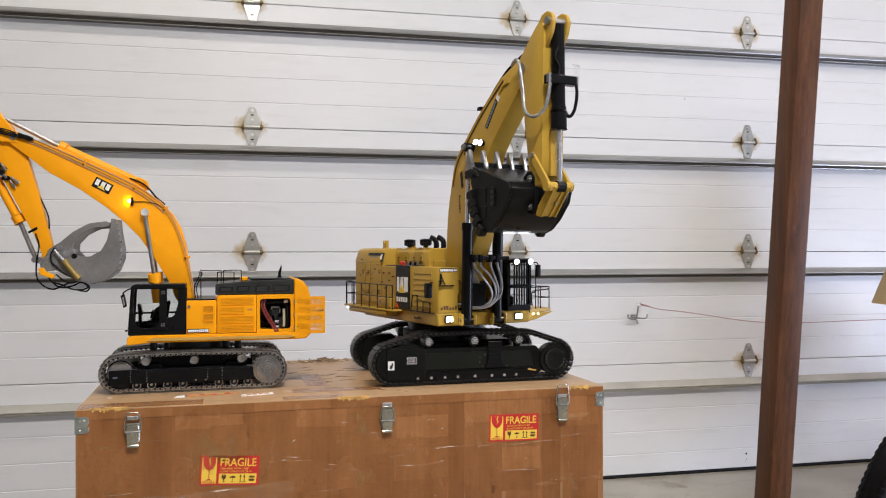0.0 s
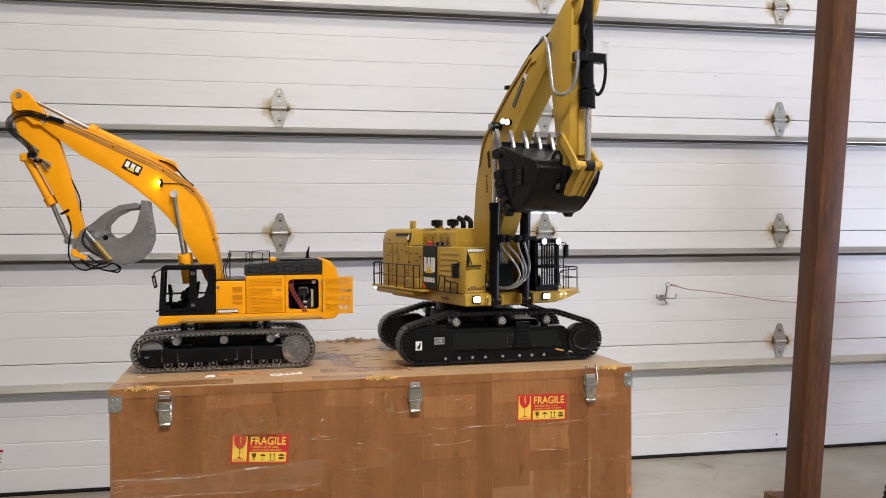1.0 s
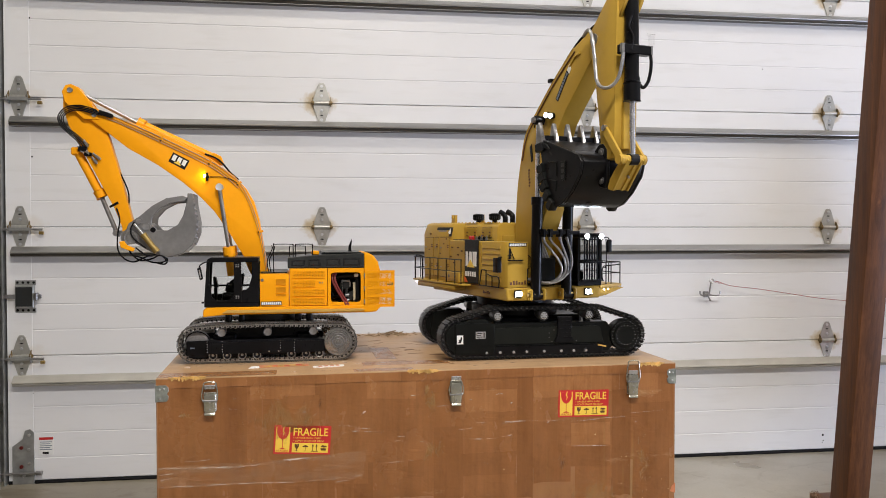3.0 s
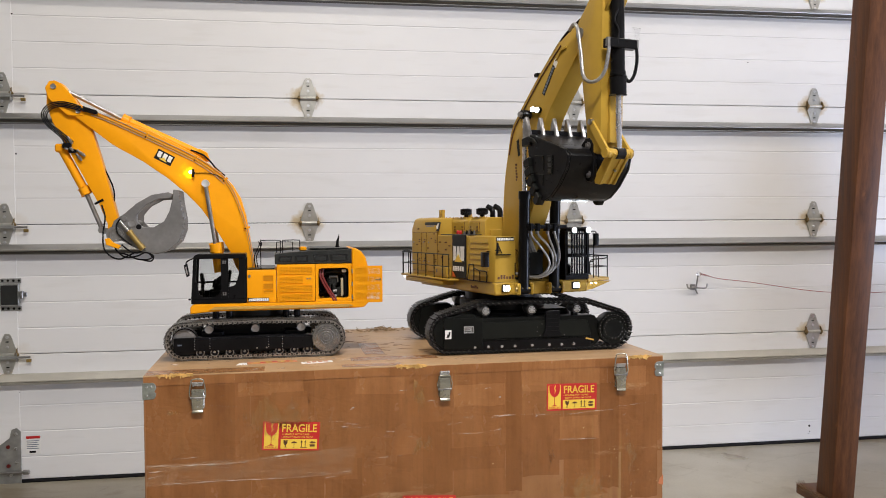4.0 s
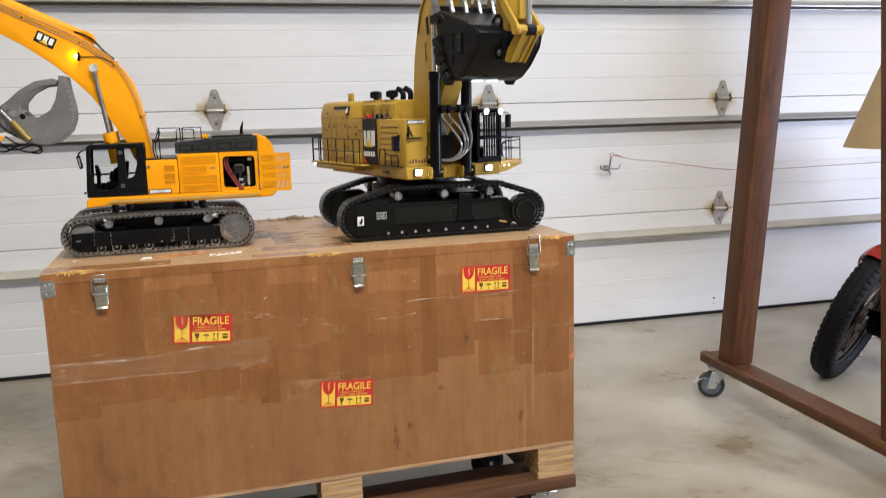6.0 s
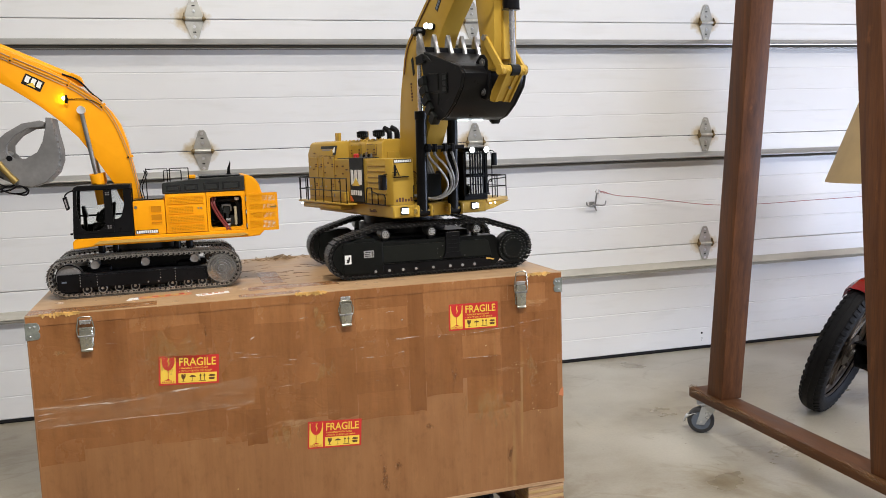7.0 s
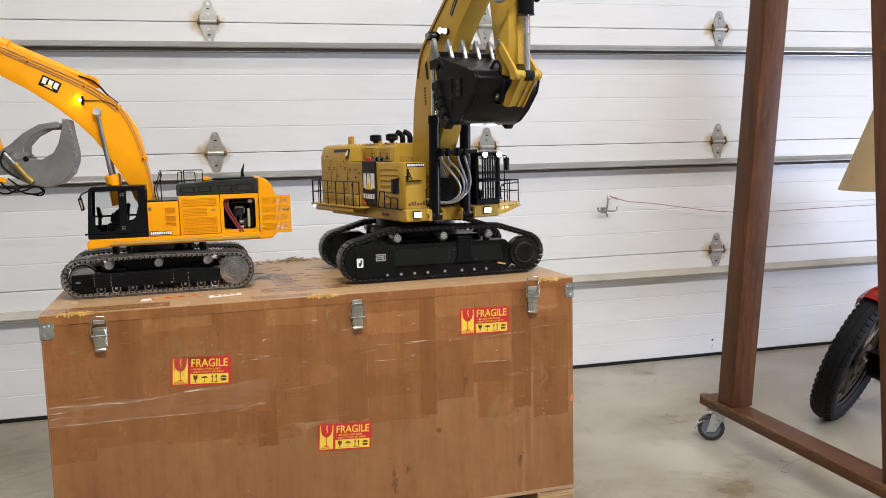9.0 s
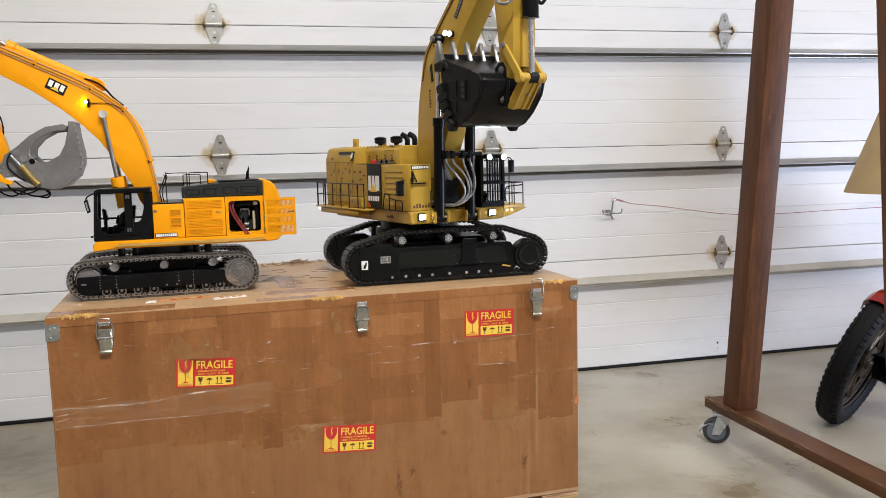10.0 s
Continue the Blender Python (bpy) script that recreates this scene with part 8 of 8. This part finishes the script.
# boom
BA0, BA1 = -0.030, 0.026
BOOM_G = [(-0.050, 1.055), (-0.056, 1.157), (-0.072, 1.315), (-0.092, 1.400), (-0.113, 1.466), (-0.152, 1.508), (-0.255, 1.596), (-0.352, 1.666), (-0.425, 1.696), (-0.458, 1.694), (-0.472, 1.672), (-0.462, 1.648), (-0.436, 1.628), (-0.378, 1.572), (-0.318, 1.515), (-0.286, 1.478), (-0.262, 1.430), (-0.248, 1.390), (-0.226, 1.255), (-0.165, 1.15), (-0.125, 1.055)]
boomg = up("boom", prism(BOOM_G, "x", BA0, BA1, 0.003, 2), M_GOLD)
up("boom_rim", tube([(BA0 + 0.002, -0.056, 1.157), (BA0 + 0.002, -0.072, 1.315), (BA0 + 0.002, -0.092, 1.400), (BA0 + 0.002, -0.113, 1.466), (BA0 + 0.002, -0.152, 1.508), (BA0 + 0.002, -0.255, 1.596), (BA0 + 0.002, -0.352, 1.666)], 0.0026, 6, 5), M_GOLD, boomg)
up("boom_pivot", rod((BA0 - 0.006, -0.447, 1.668), (BA1 + 0.006, -0.447, 1.668), 0.014, 22, None, 0.001), M_STEEL, boomg)
up("boom_seam", tube([(BA0 - 0.0012, -0.10, 1.40), (BA0 - 0.0012, -0.123, 1.462), (BA0 - 0.0012, -0.162, 1.502), (BA0 - 0.0012, -0.265, 1.590), (BA0 - 0.0012, -0.36, 1.656)], 0.0022, 6, 4), M_BROWNINK, boomg)
up("boom_pipe", tube([(BA0 + 0.012, -0.085, 1.425), (BA0 + 0.012, -0.106, 1.475), (BA0 + 0.012, -0.150, 1.518), (BA0 + 0.012, -0.255, 1.606), (BA0 + 0.012, -0.35, 1.676), (BA0 + 0.010, -0.43, 1.706)], 0.0045, 8, 5), M_HOSEB, boomg)
up("boom_clip", box(BA0 - 0.004, BA0 + 0.02, -0.252, -0.236, 1.596, 1.606, 0.001), M_BLACK, boomg)
up("boom_bracket", prism([(-0.335, 1.622), (-0.360, 1.648), (-0.384, 1.650), (-0.384, 1.645), (-0.362, 1.642), (-0.345, 1.625)], "x", BA0 - 0.004, BA0, 0.0005), M_GOLD, boomg)
sm = Matrix.Translation((BA0, -0.302, 1.578)) @ Matrix.Rotation(radians(-52), 4, "X")
bb_ = mx.part("boom_badge", box(-0.0010, -0.0001, -0.042, 0.042, -0.007, 0.007), M_INK, boomg, "long black badge with grey marks", HG @ sm)
for i in range(9):
    mx.part("mark", box(-0.0016, -0.0010, -0.038 + 0.0088 * i, -0.0315 + 0.0088 * i, -0.0035, 0.0035), M_GREYHUB, bb_, "", HG @ sm)
mx.part("mark", prism([(-0.040, -0.009), (-0.056, -0.009), (-0.060, 0.006), (-0.044, 0.006)], "x", -0.0010, -0.0001), M_WHITE, bb_, "", HG @ sm)
up("small_badge", prism([(-0.140, 1.435), (-0.150, 1.442), (-0.158, 1.396), (-0.148, 1.392)], "x", BA0 - 0.0012, BA0 - 0.0001), M_INK, boomg)
for i in range(6):
    h_ = 0.0085 if i in (1, 2, 5) else 0.0055
    up("brown_bar", box(BA0 - 0.0010, BA0 - 0.0001, -0.135 - h_ + 0.002 * i * 0.3, -0.135 + 0.002 * i * 0.3, 1.325 + 0.0085 * i, 1.331 + 0.0085 * i), M_BROWNINK, boomg)
for dy, dz in ((0, 0), (0.022, -0.004)):
    y_, z_ = -0.238 - dy, 1.510 + dz
    lamp_ = up("boom_lamp", join(rod((BA0 - 0.0005, y_, z_), (BA0 - 0.012, y_ - 0.004, z_), 0.0085, 16)), M_BLACK, boomg)
    up("lamp_glow", rod((BA0 - 0.012, y_ - 0.004, z_), (BA0 - 0.0135, y_ - 0.0045, z_), 0.0068, 16), M_LED, boomg, "lit white boom lamp")
up("lamp_wire", tube([(BA0 - 0.004, -0.215, 1.50), (BA0 - 0.003, -0.190, 1.515), (BA0 - 0.002, -0.172, 1.500), (BA0 - 0.002, -0.165, 1.485)], 0.0012, 5, 5), M_HOSEB, boomg)
# stick
KA0, KA1 = -0.034, 0.030
STICK_G = [(-0.492, 1.748), (-0.512, 1.765), (-0.530, 1.765), (-0.538, 1.74), (-0.532, 1.60), (-0.530, 1.45), (-0.527, 1.402), (-0.514, 1.376), (-0.490, 1.370), (-0.478, 1.384), (-0.470, 1.45), (-0.452, 1.565), (-0.430, 1.640), (-0.432, 1.690)]
stg = up("stick", prism(STICK_G, "x", KA0, KA1, 0.003, 2), M_GOLD)
up("stick_rib", box(KA0 + 0.020, KA1 - 0.020, -0.5385, -0.528, 1.395, 1.62, 0.001), M_GOLD, stg)
for x in (KA0 + 0.006, KA1 - 0.014):
    up("head_lug", prism([(-0.505, 1.72), (-0.508, 1.77), (-0.520, 1.785), (-0.540, 1.790), (-0.560, 1.782), (-0.568, 1.762), (-0.560, 1.735), (-0.535, 1.70)], "x", x, x + 0.010, 0.002), M_GOLD, stg)
up("head_pin", rod((KA0 - 0.002, -0.550, 1.764), (KA1 + 0.002, -0.550, 1.764), 0.009, 16), M_STEEL, stg)
XC = (KA0 + KA1) / 2
bcy = up("bucket_cylinder", join(rod((XC, -0.550, 1.757), (XC, -0.553, 1.545), 0.0165, 22), rod((XC, -0.553, 1.548), (XC, -0.5535, 1.505), 0.0195, 22, None, 0.002), rod((XC, -0.5528, 1.56), (XC, -0.5532, 1.551), 0.0185, 22)), M_BLACK, None, "black bucket cylinder")
up("piston_rod", rod((XC, -0.5535, 1.507), (XC, -0.556, 1.375), 0.0075, 18), M_CHROME, bcy)
up("port_bar", box(XC - 0.040, XC + 0.045, -0.572, -0.548, 1.612, 1.634, 0.002), M_BLACK, bcy)
up("port_hose", tube([(XC - 0.036, -0.566, 1.625), (XC - 0.038, -0.568, 1.60), (XC - 0.046, -0.562, 1.555), (XC - 0.058, -0.54, 1.535), (XC - 0.066, -0.51, 1.55), (XC - 0.060, -0.49, 1.61), (XC - 0.055, -0.47, 1.67), (XC - 0.048, -0.445, 1.690), (XC - 0.044, -0.42, 1.680)], 0.0044, 9, 6), M_HOSEG, None, "grey braided hose")
up("port_hose", tube([(XC + 0.042, -0.566, 1.622), (XC + 0.042, -0.570, 1.59), (XC + 0.038, -0.566, 1.555), (XC + 0.028, -0.560, 1.538), (XC + 0.022, -0.552, 1.548)], 0.0040, 9, 6), M_HOSEB)
for x in (XC - 0.037, XC + 0.042):
    up("fitting", rod((x, -0.566, 1.634), (x, -0.566, 1.614), 0.0065, 8), M_STEEL, bcy)
up("clear_tab", join(box(XC + 0.040, XC + 0.058, -0.562, -0.561, 1.634, 1.660), box(XC + 0.036, XC + 0.060, -0.563, -0.560, 1.660, 1.664)), M_CLEAR, bcy)
up("barrel_hose", tube([(XC - 0.012, -0.568, 1.70), (XC - 0.019, -0.566, 1.675), (XC - 0.010, -0.570, 1.65), (XC - 0.016, -0.570, 1.62)], 0.0026, 7, 5), M_HOSEB, bcy)
# linkage
for x in (KA0 - 0.006, KA1 - 0.008):
    up("rocker_arm", prism([(-0.487, 1.452), (-0.496, 1.457), (-0.504, 1.450), (-0.563, 1.379), (-0.570, 1.370), (-0.566, 1.358), (-0.554, 1.357), (-0.489, 1.438)], "x", x, x + 0.007, 0.001), M_GOLD)
for y, z, r in ((-0.497, 1.448, 0.007), (-0.557, 1.369, 0.011)):
    up("link_pin", rod((KA0 - 0.010, y, z), (KA1 + 0.002, y, z), r, 18, None, 0.001), M_GOLD if r > 0.01 else M_STEEL)
up("rod_eye", rod((XC - 0.012, -0.557, 1.369), (XC + 0.012, -0.557, 1.369), 0.0135, 18, None, 0.001), M_BLACK)
lk = up("bucket_link", join(prism([(-0.560, 1.372), (-0.566, 1.366), (-0.508, 1.300), (-0.502, 1.306)], "x", KA0 + 0.014, KA1 - 0.0145, 0.001), *[prism([(-0.562, 1.379), (-0.570, 1.366), (-0.512, 1.298), (-0.494, 1.302), (-0.494, 1.318), (-0.548, 1.376)], "x", x, x + 0.006, 0.001) for x in (KA0 + 0.0075, KA1 - 0.014)]), M_GOLD, None, "ochre link plate")
for x in (XC - 0.016, XC + 0.006):
    up("link_rib", prism([(-0.566, 1.366), (-0.568, 1.364), (-0.511, 1.299), (-0.508, 1.300)], "x", x - 0.003, x + 0.003), M_GOLD, lk)
up("link_bolt", rod((XC + 0.002, -0.541, 1.328), (XC + 0.002, -0.533, 1.335), 0.003, 10), M_STEEL, lk)
# bucket: open towards the boom, teeth up
QA0, QA1 = -0.106, 0.082
PROF = [(-0.312, 1.437), (-0.352, 1.426), (-0.440, 1.398), (-0.486, 1.384), (-0.500, 1.366), (-0.490, 1.335), (-0.455, 1.296), (-0.420, 1.270), (-0.392, 1.262), (-0.366, 1.267), (-0.350, 1.290), (-0.334, 1.335), (-0.322, 1.385)]
bk = up("bucket", prism(PROF, "x", QA0, QA0 + 0.008, 0.0015), M_BLACK, None, "raised black bucket with worn steel teeth")
up("bucket_side", prism(PROF, "x", QA1 - 0.008, QA1, 0.0015), M_BLACK, bk)
BACK = [(-0.440, 1.398), (-0.486, 1.384), (-0.500, 1.366), (-0.490, 1.335), (-0.455, 1.296), (-0.420, 1.270), (-0.392, 1.262), (-0.366, 1.267), (-0.366, 1.273), (-0.392, 1.269), (-0.416, 1.277), (-0.449, 1.302), (-0.482, 1.339), (-0.491, 1.365), (-0.482, 1.376), (-0.440, 1.390)]
up("bucket_back", prism(BACK, "x", QA0 + 0.0085, QA1 - 0.0085, 0.001), M_BLACK, bk)
up("bucket_floor", prism([(-0.312, 1.437), (-0.440, 1.398), (-0.440, 1.390), (-0.314, 1.428)], "x", QA0 + 0.0085, QA1 - 0.0085, 0.001), M_BLACK, bk)
up("cutting_lip", box(QA0, QA1, -0.322, -0.306, 1.418, 1.446, 0.002), M_BLACK, bk)
for k in range(5):
    x = QA0 + 0.002 + 0.0415 * k
    th = up("tooth", prism([(-0.333, 1.416), (-0.303, 1.414), (-0.300, 1.440), (-0.304, 1.462), (-0.311, 1.479), (-0.316, 1.478), (-0.322, 1.458), (-0.330, 1.436)], "x", x - 0.0058, x + 0.0058, 0.002), M_TOOTH, bk, "worn bare steel tooth")
    up("tooth_adapter", prism([(-0.338, 1.404), (-0.300, 1.402), (-0.298, 1.424), (-0.332, 1.428)], "x", x - 0.0078, x + 0.0078, 0.002), M_BLACK, th)
for k in range(5):
    t_ = k / 4
    y_, z_ = -0.326 - 0.044 * t_ ** 1.5, 1.360 - 0.092 * t_
    for a_ in (QA0 - 0.007, QA1 - 0.012):
        mx.part("side_shroud", prism([(-0.014, -0.0118), (0.011, -0.0112), (0.015, -0.005), (0.015, 0.006), (0.010, 0.0112), (-0.014, 0.0118)], "x", a_ - 0.002, a_ + 0.020, 0.002), M_DARK, bk, "", HG @ T(0, y_, z_) @ Matrix.Rotation(radians(-12 - 42 * t_), 4, "X"))
for a, b in (((-0.355, 1.375), (-0.395, 1.372)), ((-0.395, 1.372), (-0.395, 1.335)), ((-0.36, 1.33), (-0.395, 1.325)), ((-0.395, 1.325), (-0.392, 1.30))):
    up("side_rib", tube([(QA0 - 0.0005, *a), (QA0 - 0.0005, *b)], 0.0018, 5, 0), M_DARK, bk)
cb = up("cast_mark", box(QA0 - 0.0025, QA0 - 0.0002, -0.436, -0.414, 1.325, 1.372, 0.0006), M_DARK, bk)
for k in range(3):
    up("mark", box(QA0 - 0.0036, QA0 - 0.0025, -0.432, -0.418, 1.330 + 0.014 * k, 1.339 + 0.014 * k), M_GUNM, cb)
up("shoulder", prism([(-0.318, 1.430), (-0.352, 1.420), (-0.368, 1.405), (-0.335, 1.412)], "x", QA0 - 0.004, QA0, 0.001), M_DARK, bk)
for x in (KA0 - 0.001, KA1 - 0.006):
    er = up("bucket_ear", prism([(-0.452, 1.398), (-0.470, 1.412), (-0.488, 1.412), (-0.502, 1.396), (-0.502, 1.320), (-0.492, 1.304), (-0.472, 1.308), (-0.462, 1.330)], "x", x, x + 0.010, 0.002), M_BLACK, bk)
    for z in (1.392, 1.324):
        up("ear_bolt", join(rod((x - 0.003, -0.482, z), (x + 0.013, -0.482, z), 0.009, 16, None, 0.001), rod((x - 0.005, -0.482, z), (x - 0.003, -0.482, z), 0.004, 8)), M_STEEL, er)
for x in (XC - 0.035, XC + 0.010):
    up("bucket_strip", box(x - 0.015, x + 0.015, -0.394, -0.390, 1.2608, 1.2622, 0.0003), M_LEDSOFT, bk, "lit strip under the bucket")
